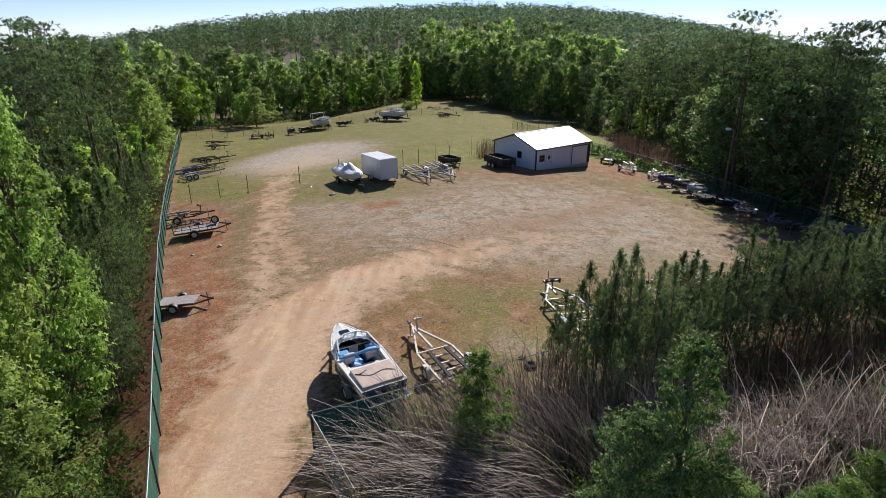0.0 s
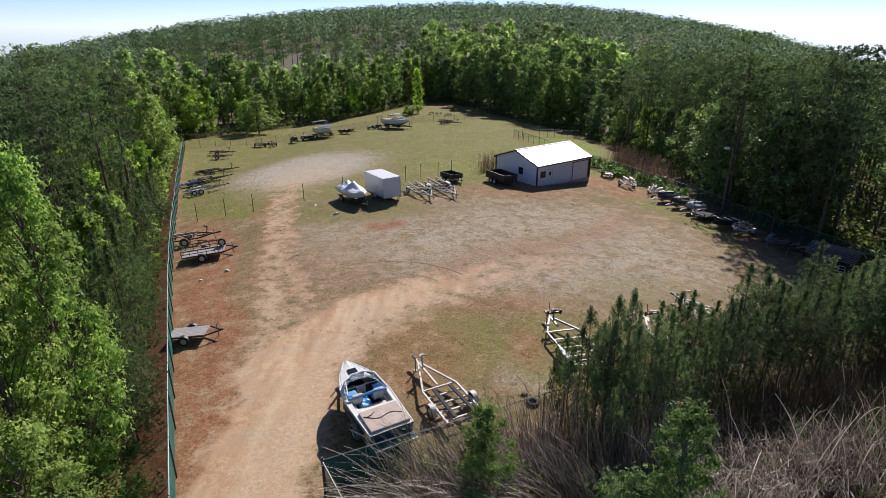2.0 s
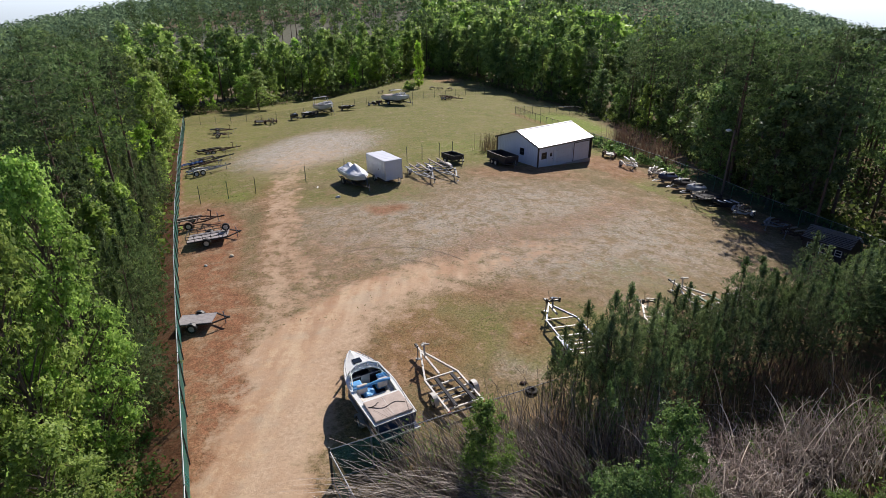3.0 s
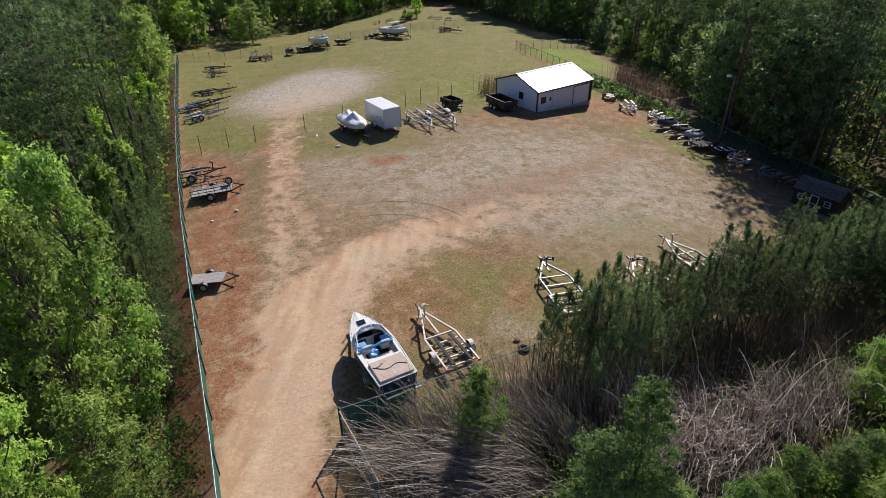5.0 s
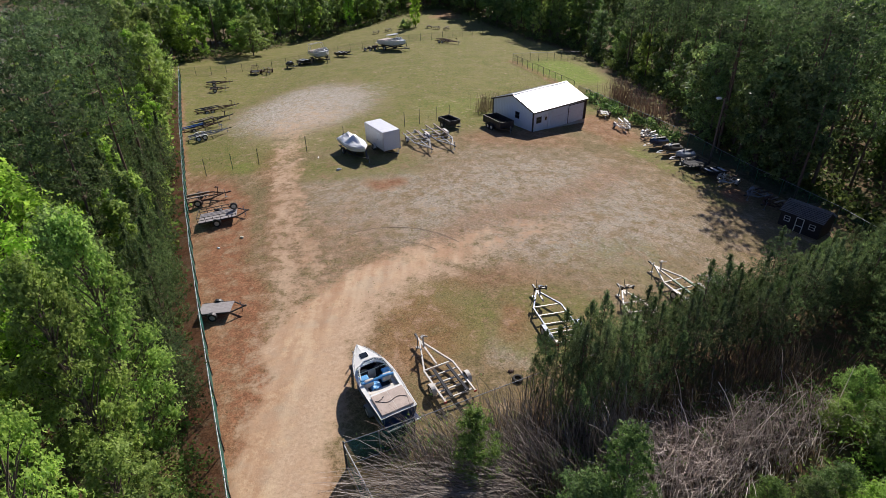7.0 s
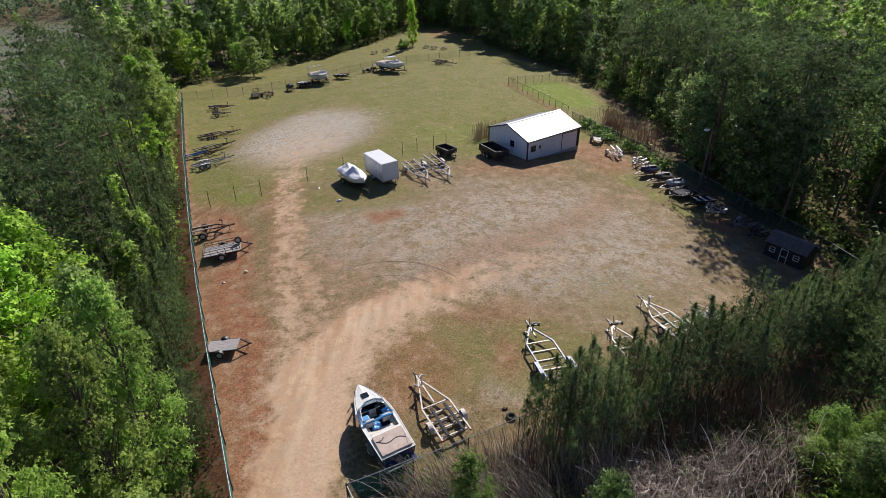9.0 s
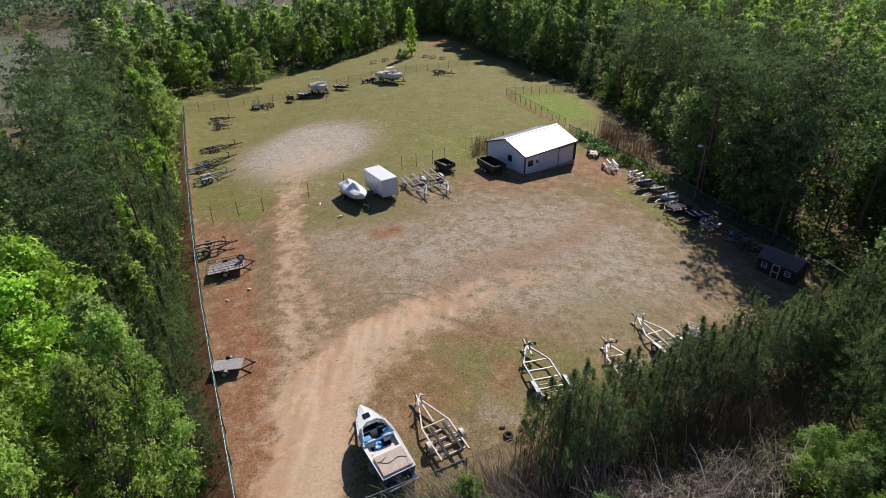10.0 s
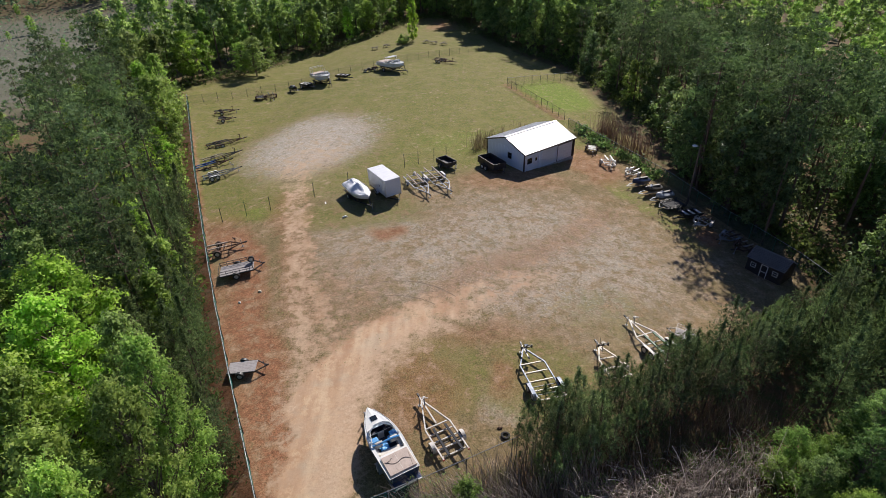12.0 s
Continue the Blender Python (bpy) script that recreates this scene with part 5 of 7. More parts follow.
def window_parts(e, x0, x1, z0, z1, m, mat):
    bm = bmesh.new()
    for lo, hi in (((x0, -0.04, z0), (x1, 0.04, z0 + 0.06)), ((x0, -0.04, z1 - 0.06), (x1, 0.04, z1)), ((x0, -0.04, z0), (x0 + 0.06, 0.04, z1)), ((x1 - 0.06, -0.04, z0), (x1, 0.04, z1)), ((x0, -0.03, (z0 + z1) / 2 - 0.02), (x1, 0.03, (z0 + z1) / 2 + 0.02))):
        box(bm, lo, hi)
    bmesh.ops.transform(bm, matrix=m, verts=bm.verts)
    w = part("window", bm, mat, e)
    bm = bmesh.new()
    box(bm, (x0 + 0.03, 0.015, z0 + 0.03), (x1 - 0.03, 0.03, z1 - 0.03))
    bmesh.ops.transform(bm, matrix=m, verts=bm.verts)
    part("pane", bm, GLASS, w)


def metal_shed():
    """Steel shed, gable end to the yard's left, doors along the front."""
    L, D, H, R = 9.3, 7.3, 2.75, 1.25
    base = gz(12.5, 70)
    e = thing("shed", pose(10.9, 66.5, min(base, -0.55), 0, 0, 36.5), "pale steel garage shed with white metal roof and dark trim", "shed")
    bm = bmesh.new()
    box(bm, (-0.1, -0.1, -0.6), (L + 0.1, D + 0.1, 0.03))
    part("slab", bm, shader("concrete", (0.4, 0.38, 0.35), 0.9, vary=0.2, bump=0.3), e, "concrete slab")
    bm = bmesh.new()
    fo = [(0.55, 1.45, 1.15, 1.95), (1.75, 2.65, 0, 2.05), (3.15, 6.0, 0, 2.3), (6.25, 9.1, 0, 2.3)]
    wall_boxes(bm, L, H, 0.12, fo, 0.02)
    part("wall", bm, SIDING, e)
    for nm, m, ln_, op in (("wall", Matrix.Translation((0, D, 0)) @ Matrix.Rotation(radians(-90), 4, "Z"), D, [(4.1, 4.9, 1.25, 2.1)]), ("wall", Matrix.Translation((L, 0, 0)) @ Matrix.Rotation(radians(90), 4, "Z"), D, []), ("wall", Matrix.Translation((L, D, 0)) @ Matrix.Rotation(radians(180), 4, "Z"), L, [])):
        bm = bmesh.new()
        inset = 0.122 if ln_ == D else 0
        wall_boxes(bm, ln_ - 2 * inset, H, 0.12, [(a - inset, b - inset, c, d) for a, b, c, d in op], 0.02)
        bmesh.ops.transform(bm, matrix=m @ Matrix.Translation((inset, 0, 0)), verts=bm.verts)
        part(nm, bm, SIDING, e)
    for x0 in (0.0, L - 0.12):
        bm = bmesh.new()
        loft(bm, [[(x0 + dx, 0.0, H), (x0 + dx, D, H), (x0 + dx, D / 2, H + R)] for dx in (0, 0.12)])
        part("gable", bm, SIDING, e)
    window_parts(e, 0.55, 1.45, 1.15, 1.95, Matrix.Translation((0, 0.05, 0)), TRIM)
    window_parts(e, 4.1, 4.9, 1.25, 2.1, Matrix.Translation((0.05, D, 0)) @ Matrix.Rotation(radians(-90), 4, "Z"), TRIM)
    bm = bmesh.new()
    box(bm, (1.8, 0.03, 0.03), (2.6, 0.08, 2.02), 0.008)
    d = part("door", bm, DOORWHITE, e, "white entry door with small pane")
    bm = bmesh.new()
    box(bm, (2.05, 0.015, 1.3), (2.35, 0.028, 1.75))
    part("pane", bm, GLASS, d)
    bm = bmesh.new()
    tube(bm, (2.5, 0.0, 1.0), (2.5, 0.03, 1.0), 0.03)
    part("knob", bm, BLACK, d)
    for x0, x1 in ((3.15, 6.0), (6.25, 9.1)):
        bm = bmesh.new()
        for k in range(5):
            box(bm, (x0, 0.05, 0.03 + k * 0.455), (x1, 0.09, 0.03 + k * 0.455 + 0.44), 0.01)
        part("garage_door", bm, DOORWHITE, e, "white sectional garage door")
        bm = bmesh.new()
        for lo, hi in (((x0 - 0.1, -0.03, 0), (x0, 0.04, 2.4)), ((x1, -0.03, 0), (x1 + 0.1, 0.04, 2.4)), ((x0, -0.03, 2.3), (x1, 0.04, 2.4))):
            box(bm, lo, hi)
        part("door_trim", bm, TRIM if x0 > 5 else SIDING, e)
    for x, y in ((0, 0), (L, 0), (0, D), (L, D)):
        bm = bmesh.new()
        box(bm, (x - 0.07, y - 0.07, 0), (x + 0.07, y + 0.07, H))
        part("corner_trim", bm, TRIM, e, "dark corner trim")
    for s in (0, 1):
        y0, y1 = (-0.25, D / 2) if s == 0 else (D + 0.25, D / 2)
        z0 = H + R * (-0.25) / (D / 2)
        sl = [((-0.2), (L + 0.2))]
        for i in range(12):
            a = -0.2 + (L + 0.4) * i / 12
            b = -0.2 + (L + 0.4) * (i + 1) / 12
            bm = bmesh.new()
            loft(bm, [[(a, y0, z0 + 0.05), (a, y0, z0 + 0.09), (b, y0, z0 + 0.09), (b, y0, z0 + 0.05)], [(a, y1, H + R + 0.05), (a, y1, H + R + 0.09), (b, y1, H + R + 0.09), (b, y1, H + R + 0.05)]])
            bar(bm, (a + 0.02, y0, z0 + 0.1), (a + 0.02, y1, H + R + 0.1), 0.045, 0.035)
            bar(bm, (a + 0.4, y0, z0 + 0.095), (a + 0.4, y1, H + R + 0.095), 0.03, 0.02)
            part("roof_panel", bm, ROOFING, e)
        bm = bmesh.new()
        box(bm, (-0.2, min(y0, y0) - 0.03, z0 - 0.08), (L + 0.2, y0 + 0.02, z0 + 0.06))
        part("eave_trim", bm, TRIM, e)
        for x in (-0.2, L + 0.2):
            bm = bmesh.new()
            bar(bm, (x, y0, z0 + 0.02), (x, y1, H + R + 0.02), 0.05, 0.16)
            part("rake_trim", bm, TRIM, e)
    bm = bmesh.new()
    bar(bm, (-0.2, D / 2, H + R + 0.11), (L + 0.2, D / 2, H + R + 0.11), 0.3, 0.03)
    part("ridge_cap", bm, ROOFING, e)
    bm = bmesh.new()
    tube(bm, (L + 0.06, -0.12, 0.1), (L + 0.06, -0.12, H), 0.05)
    part("downspout", bm, RUST, e, "reddish brown downspout")


metal_shed()


def garden_shed():
    """Small dark wooden shed with white window trim, half hidden by trees."""
    L, D, H, R = 4.4, 2.8, 2.1, 0.9
    e = thing("garden_shed", pose(31.1, 46.0, gz(32.5, 44.5) - 0.1, 0, 0, -54) @ Matrix.Scale(0.82, 4), "dark wooden storage shed with white-trimmed windows under trees", "shed")
    bm = bmesh.new()
    wins = [(0.5, 1.15, 0.95, 1.6), (1.75, 2.6, 0.05, 1.85), (3.2, 3.85, 0.95, 1.6)]
    wall_boxes(bm, L, H, 0.08, wins)
    bmesh.ops.remove_doubles(bm, verts=bm.verts, dist=0.002)
    part("wall", bm, DARKWOOD, e)
    for m, n in ((Matrix.Translation((0, D, 0)) @ Matrix.Rotation(radians(-90), 4, "Z"), D), (Matrix.Translation((L, 0, 0)) @ Matrix.Rotation(radians(90), 4, "Z"), D), (Matrix.Translation((L, D, 0)) @ Matrix.Rotation(radians(180), 4, "Z"), L)):
        bm = bmesh.new()
        i = 0.082 if n == D else 0
        wall_boxes(bm, n - 2 * i, H, 0.08, [])
        bmesh.ops.transform(bm, matrix=m @ Matrix.Translation((i, 0, 0)), verts=bm.verts)
        part("wall", bm, DARKWOOD, e)
    for x0 in (0.0, L - 0.08):
        bm = bmesh.new()
        loft(bm, [[(x0 + dx, 0, H), (x0 + dx, D, H), (x0 + dx, D / 2, H + R)] for dx in (0, 0.08)])
        part("gable", bm, DARKWOOD, e)
    for a, b, c, d in (wins[0], wins[2]):
        window_parts(e, a, b, c, d, Matrix.Translation((0, 0.0, 0)), PLASTIC)
    bm = bmesh.new()
    box(bm, (1.78, 0.01, 0.06), (2.57, 0.06, 1.82))
    d = part("door", bm, DARKWOOD, e)
    bm = bmesh.new()
    for lo, hi in (((1.75, -0.03, 0.05), (1.83, 0.0, 1.85)), ((2.52, -0.03, 0.05), (2.6, 0.0, 1.85)), ((1.83, -0.03, 1.77), (2.52, 0.0, 1.85)), ((1.83, -0.03, 0.85), (2.52, 0.0, 0.93))):
        box(bm, lo, hi)
    part("door_frame", bm, PLASTIC, d, "white door trim")
    for s in (0, 1):
        y0 = -0.2 if s == 0 else D + 0.2
        z0 = H - R * 0.2 / (D / 2)
        for k in range(9):
            bm = bmesh.new()
            t0, t1 = k / 9, (k + 1) / 9 + 0.02
            p0, p1 = y0 + (D / 2 - y0) * t0, y0 + (D / 2 - y0) * t1
            q0, q1 = z0 + (H + R - z0) * t0, z0 + (H + R - z0) * t1
            bar(bm, (-0.15, (p0 + p1) / 2, (q0 + q1) / 2 + 0.05), (L + 0.15, (p0 + p1) / 2, (q0 + q1) / 2 + 0.05), 0.26, 0.025)
            part("shingle_course", bm, SHINGLE, e)


garden_shed()


# ---- wheels and trailers ----
def wheel(e, x, y, r=0.33, w=0.2, rim=None, z=None):
    z = r if z is None else z
    bm = bmesh.new()
    prof = [(0.62, -0.5), (0.9, -0.5), (1.0, -0.32), (1.0, 0.32), (0.9, 0.5), (0.62, 0.5)]
    n = 18
    loft(bm, [[(x + r * a * math.cos(2 * math.pi * i / n), y + w * b, z + r * a * math.sin(2 * math.pi * i / n)) for a, b in prof] for i in range(n)] + [[(x + r * a, y + w * b, z) for a, b in prof]], cap=False)
    t = part("wheel", bm, TYRE, e, smooth=False)
    bm = bmesh.new()
    tube(bm, (x, y - w * 0.38, z), (x, y + w * 0.38, z), r * 0.62, n=14)
    tube(bm, (x, y - w * 0.5, z), (x, y + w * 0.5, z), r * 0.18, n=8)
    part("rim", bm, rim or RIM, t)


def fender(e, x, y, r, w, span, mat):
    """A rounded mudguard over one wheel or two."""
    bm = bmesh.new()
    sec = []
    for i in range(11):
        a = math.pi * i / 10
        sx = x + (r * 1.22) * math.cos(a) + (span / 2 if i < 5 else -span / 2 if i > 5 else 0)
        sz = r + r * 1.22 * math.sin(a) * (1.0 if i not in (0, 10) else 0)
        sec.append([(sx, y - w / 2, sz), (sx, y + w / 2, sz), (sx, y + w / 2, sz - 0.03), (sx, y - w / 2, sz - 0.03)])
    loft(bm, sec)
    part("fender", bm, mat, e)


def boat_trailer(m, L, W, mat, label, tandem=False, bunk=CARPET, tall=0.0, beams=4, fmat=None, wheel_at=0.72, group="boat trailers", bent=0.42, rim=None, winch=True, lead=None):
    """Empty boat trailer; the hitch at the origin, the frame running back along -x. lead: paint of the tongue and beams of an open frame without bunks."""
    e = thing("boat_trailer", m, label, "boat trailer", group)
    z, r = 0.52, 0.34
    xb = -L * bent
    for s in (-1, 1):
        bm = bmesh.new()
        bar(bm, (-0.75, s * 0.05, z), (xb, s * W / 2, z), 0.09, 0.11)
        bar(bm, (xb + 0.03, s * W / 2, z), (-L, s * W / 2, z), 0.09, 0.11)
        part("side_rail", bm, mat, e)
        if lead:
            bm = bmesh.new()
            box(bm, (-L + 0.05, s * W / 2 - 0.1, z + 0.05), (-L + 0.45, s * W / 2 + 0.1, z + 0.16), 0.03)
            part("step_pad", bm, lead, e)
            continue
        bm = bmesh.new()
        bar(bm, (xb - 0.2, s * W * 0.24, z + 0.16 + tall), (-L + 0.1, s * W * 0.27, z + 0.16 + tall), 0.16, 0.09)
        b = part("bunk", bm, bunk, e)
        for x in (xb - 0.5, -L * 0.7, -L + 0.4):
            bm = bmesh.new()
            bar(bm, (x, s * W * 0.255, z), (x, s * W * 0.255, z + 0.14 + tall), 0.06, 0.05)
            part("bunk_bracket", bm, mat, b)
    bm = bmesh.new()
    bar(bm, (-0.05, 0, z), (-L * (0.3 if lead else 0.5), 0, z - 0.03), 0.1, 0.1)
    part("tongue", bm, lead or mat, e)
    bm = bmesh.new()
    box(bm, (-0.28, -0.07, z - 0.02), (0.04, 0.07, z + 0.09), 0.02)
    part("coupler", bm, BLACK, e)
    bm = bmesh.new()
    tube(bm, (-0.6, 0.14, 0.02), (-0.6, 0.14, z + 0.35), 0.035)
    tube(bm, (-0.6, 0.14, z + 0.3), (-0.6, 0.34, z + 0.3), 0.015)
    box(bm, (-0.7, 0.04, 0), (-0.5, 0.24, 0.03))
    part("jack", bm, STEEL, e)
    if winch:
        bm = bmesh.new()
        bar(bm, (-1.25, 0, z), (-1.05, 0, z + 0.75), 0.08, 0.08)
        tube(bm, (-1.07, -0.14, z + 0.66), (-1.07, 0.14, z + 0.66), 0.07)
        bar(bm, (-1.35, -0.22, z + 0.78), (-1.1, 0, z + 0.7), 0.05, 0.07)
        bar(bm, (-1.35, 0.22, z + 0.78), (-1.1, 0, z + 0.7), 0.05, 0.07)
        part("winch_post", bm, mat, e)
    if lead:
        bm = bmesh.new()
        bar(bm, (-1.2, -0.42, z + 0.55), (-1.2, 0.42, z + 0.55), 0.08, 0.1)
        for s in (-1, 1):
            box(bm, (-1.27, s * 0.42 - 0.06, z + 0.42), (-1.13, s * 0.42 + 0.06, z + 0.72), 0.02)
        tube(bm, (-1.15, 0.25, z + 0.55), (-1.0, 0.28, z + 1.15), 0.018)
        part("bow_stop", bm, BLACK, e, "black bow stop on a cross bar")
    for k in range(beams):
        x = xb + 0.15 - (L + xb - 0.1) * k / max(1, beams - 1)
        bm = bmesh.new()
        bar(bm, (x, -W / 2, z - 0.05), (x, W / 2, z - 0.05), 0.08, 0.08)
        part("cross_beam", bm, lead or mat, e)
    xw = -L * wheel_at
    for ax in ((-0.4, 0.4) if tandem else (0,)):
        bm = bmesh.new()
        bar(bm, (xw + ax, -W / 2 - 0.15, r), (xw + ax, W / 2 + 0.15, r), 0.06, 0.06)
        part("axle", bm, BLACK, e)
        for s in (-1, 1):
            wheel(e, xw + ax, s * (W / 2 + 0.2), r, 0.2, rim)
    for s in (-1, 1):
        fender(e, xw, s * (W / 2 + 0.2), r, 0.25, 0.8 if tandem else 0.0, fmat or mat)
        bm = bmesh.new()
        box(bm, (-L - 0.03, s * W / 2 - 0.08, z - 0.06), (-L + 0.02, s * W / 2 + 0.08, z + 0.06), 0.01)
        part("tail_lamp", bm, RED, e, "red tail lamp")
    return e


BLUESTEEL = shader("blue_grey_steel", (0.13, 0.16, 0.22), 0.55, 0.3, 0.3, 4, dirt=(0.5, 0.48, 0.44), dirt_amount=0.35)
WHITEPAINT = shader("white_steel_paint", (0.58, 0.56, 0.52), 0.5, vary=0.12, dirt=(0.3, 0.17, 0.1), dirt_amount=0.5)
PALEPAINT = shader("cream_steel_paint", (0.66, 0.6, 0.5), 0.5, vary=0.15, dirt=(0.28, 0.15, 0.08), dirt_amount=0.45)
boat_trailer(on(-1.85, 26.9, 117), 5.9, 1.85, WHITEPAINT, "empty white tandem boat trailer with dark bunks on dry grass", False, CARPET, 0, 5, WHITEPAINT, 0.78, bent=0.55)
boat_trailer(on(6.2, 32.3, 105), 6.3, 2.0, BLUESTEEL, "empty boat trailer with worn blue-grey rails and pale beams", True, BLUESTEEL, 0.1, 5, BLUESTEEL, 0.8, bent=0.4, lead=PALEPAINT)
boat_trailer(on(12.3, 32.7, 104), 4.4, 1.55, PALEPAINT, "small open white trailer frame at the edge of the young pines", False, CARPET, 0.05, 3, bent=0.5, lead=PALEPAINT)
boat_trailer(on(15.6, 36.0, 115), 6.0, 2.0, WHITEPAINT, "empty white boat trailer with green bunks by the pines", True, GREENPAINT, 0.15, 4, bent=0.45)
boat_trailer(on(-1.2, 58.4, -66), 6.6, 1.9, STEEL, "galvanised boat trailer parked beside the cargo trailer", False, WOOD, 0.1, 4, bent=0.45, group="trailers in the middle row")
boat_trailer(on(1.35, 59.3, -65), 7.2, 2.0, STEEL, "galvanised boat trailer with tall pale bunks in the middle row", True, WOOD, 0.3, 5, WHITEPAINT, bent=0.4, group="trailers in the middle row")
boat_trailer(on(-20.9, 50.3, 14), 4.3, 1.7, RUST, "dark rusty boat trailer beside the green fence", False, WOOD, 0.1, 4, rim=RIM)
boat_trailer(on(-28.3, 73.2, 27), 5.6, 1.8, STEEL, "tandem boat trailer with white wheels beside the fence", True, STEEL, 0, 4, PLASTIC, rim=PLASTIC)
boat_trailer(on(-30.6, 81.0, 30), 6.2, 1.9, BLACK, "dark boat trailer with long bunks beside the fence", False, WOOD, 0.2, 4)
boat_trailer(on(-31.0, 77.5, 26), 5.6, 1.8, RUST, "rusty boat trailer loaded with a blue tarp", False, BLUEPAINT, 0.2, 4)
boat_trailer(on(-32.0, 88.0, 32), 6.6, 1.9, RUST, "dark rusted boat trailer beside the fence", True, CARPET, 0.15, 4)
boat_trailer(on(-38.5, 105, 22), 4.6, 1.7, RUST, "small rusty trailer at the far end of the fence", False, CARPET, 0, 3)
boat_trailer(on(-37.4, 99.5, 15), 3.2, 1.4, RUST, "low rusty trailer frame lying in the gravel", False, CARPET, 0, 3, winch=False)
boat_trailer(on(-34.0, 112.5, -70), 4.5, 1.7, RUST, "dark boat trailer parked against the back fence", False, CARPET, 0.2, 4)
boat_trailer(on(-26.5, 118.8, -50), 5.6, 1.8, BLACK, "black boat trailer with pale boards at the back fence", False, PLASTIC, 0.25, 4)
boat_trailer(on(4.0, 133.5, -35), 6.4, 1.9, RUST, "long rusty trailer of dark beams on the grass", True, RUST, 0.15, 5)
boat_trailer(on(23.1, 68.6, -88), 2.9, 1.5, WHITEPAINT, "white pipe-framed trailer at the side fence", False, PLASTIC, 0.45, 3, bent=0.3)
boat_trailer(on(24.2, 66.2, -135), 3.0, 1.4, WHITEPAINT, "small white watercraft trailer with pale bunks", False, PLASTIC, 0.2, 3)
boat_trailer(on(28.2, 53.2, -140), 3.8, 1.5, WHITEPAINT, "white trailer frame in the shade of the trees", False, RUST, 0.2, 3)
boat_trailer(on(29.8, 50.5, -150), 3.8, 1.4, STEEL, "steel trailer frame among fallen branches in the shade", False, RUST, 0.1, 3)
boat_trailer(on(30.6, 48.6, -150), 3.4, 1.4, RUST, "rusty trailer frame in the shade of the trees", False, WOOD, 0.1, 3)


def utility_trailer(m, L, W, deck, frame_mat, label, side=0.45, solid=False, tandem=False, gate_up=False, name="utility_trailer"):
    """Open box trailer; centre of the bed at the origin, hitch towards +x."""
    e = thing(name, m, label, "trailer", "utility trailers")
    z, r = 0.55, 0.33
    n = max(5, round(W / 0.2))
    for i in range(n):
        bm = bmesh.new()
        box(bm, (-L / 2, -W / 2 + W * i / n + 0.006, z), (L / 2, -W / 2 + W * (i + 1) / n - 0.006, z + 0.045))
        part("deck_board", bm, deck, e)
    for s in (-1, 1):
        bm = bmesh.new()
        bar(bm, (-L / 2, s * (W / 2 + 0.03), z - 0.02), (L / 2, s * (W / 2 + 0.03), z - 0.02), 0.06, 0.12)
        bar(bm, (L / 2 - 0.02, s * W / 2, z - 0.04), (L / 2 + 0.9, s * 0.03, z - 0.04), 0.07, 0.09)
        part("chassis_rail", bm, frame_mat, e)
        wh = (-0.38, 0.38) if tandem else (-0.1,)
        for x in wh:
            wheel(e, x, s * (W / 2 + 0.2), r)
        fender(e, sum(wh) / len(wh), s * (W / 2 + 0.2), r, 0.24, 0.76 if tandem else 0, frame_mat)
        if side:
            bm = bmesh.new()
            if solid:
                box(bm, (-L / 2, s * (W / 2) - 0.02, z), (L / 2, s * (W / 2) + 0.02, z + side))
                for k in range(6):
                    x = -L / 2 + L * (k + 0.5) / 6
                    box(bm, (x - 0.03, s * W / 2 + (0.02 if s > 0 else -0.05), z), (x + 0.03, s * W / 2 + (0.05 if s > 0 else -0.02), z + side))
                bar(bm, (-L / 2, s * W / 2, z + side), (L / 2, s * W / 2, z + side), 0.08, 0.06)
            else:
                for k in range(6):
                    x = -L / 2 + L * k / 5
                    bar(bm, (x, s * W / 2, z), (x, s * W / 2, z + side), 0.045, 0.045)
                for h in (0.5, 1.0):
                    bar(bm, (-L / 2, s * W / 2, z + side * h), (L / 2, s * W / 2, z + side * h), 0.045, 0.045)
            part("side_panel" if solid else "side_rail", bm, frame_mat, e)
    bm = bmesh.new()
    bar(bm, (-0.1, -W / 2 - 0.2, r), (-0.1, W / 2 + 0.2, r), 0.06, 0.06)
    part("axle", bm, BLACK, e)
    bm = bmesh.new()
    box(bm, (L / 2 + 0.78, -0.06, z - 0.08), (L / 2 + 1.08, 0.06, z + 0.04), 0.02)
    part("coupler", bm, BLACK, e)
    bm = bmesh.new()
    tube(bm, (L / 2 + 0.65, 0.1, 0.0), (L / 2 + 0.65, 0.1, z + 0.4), 0.035)
    part("jack", bm, STEEL, e)
    for x in (-L / 2, L / 2):
        if side:
            bm = bmesh.new()
            if solid:
                box(bm, (x - 0.02, -W / 2 + 0.022, z), (x + 0.02, W / 2 - 0.022, z + side))
            else:
                h = side * (2.4 if gate_up and x < 0 else 1)
                bar(bm, (x, -W / 2, z + h), (x, W / 2, z + h), 0.045, 0.045)
                for k in range(8 if gate_up and x < 0 else 2):
                    y = -W / 2 + W * k / (7 if gate_up and x < 0 else 1)
                    bar(bm, (x, y, z), (x, y, z + h), 0.04, 0.04)
            part("end_panel" if solid else "ramp_gate" if x < 0 else "front_rail", bm, frame_mat, e)
    return e


ut = utility_trailer(on(-20.35, 45.0, 14), 3.3, 1.85, GREY_DECK, BLACK, "black utility trailer with grey deck and open rails", 0.5)
wheel(ut, 1.45, 0.5, 0.33, 0.2, z=0.95)
utility_trailer(on(-15.65, 30.65, 3) @ Matrix.Scale(0.9, 4), 2.45, 1.35, GREY_DECK, BLACK, "small flat trailer with grey plywood deck by the fence", 0)
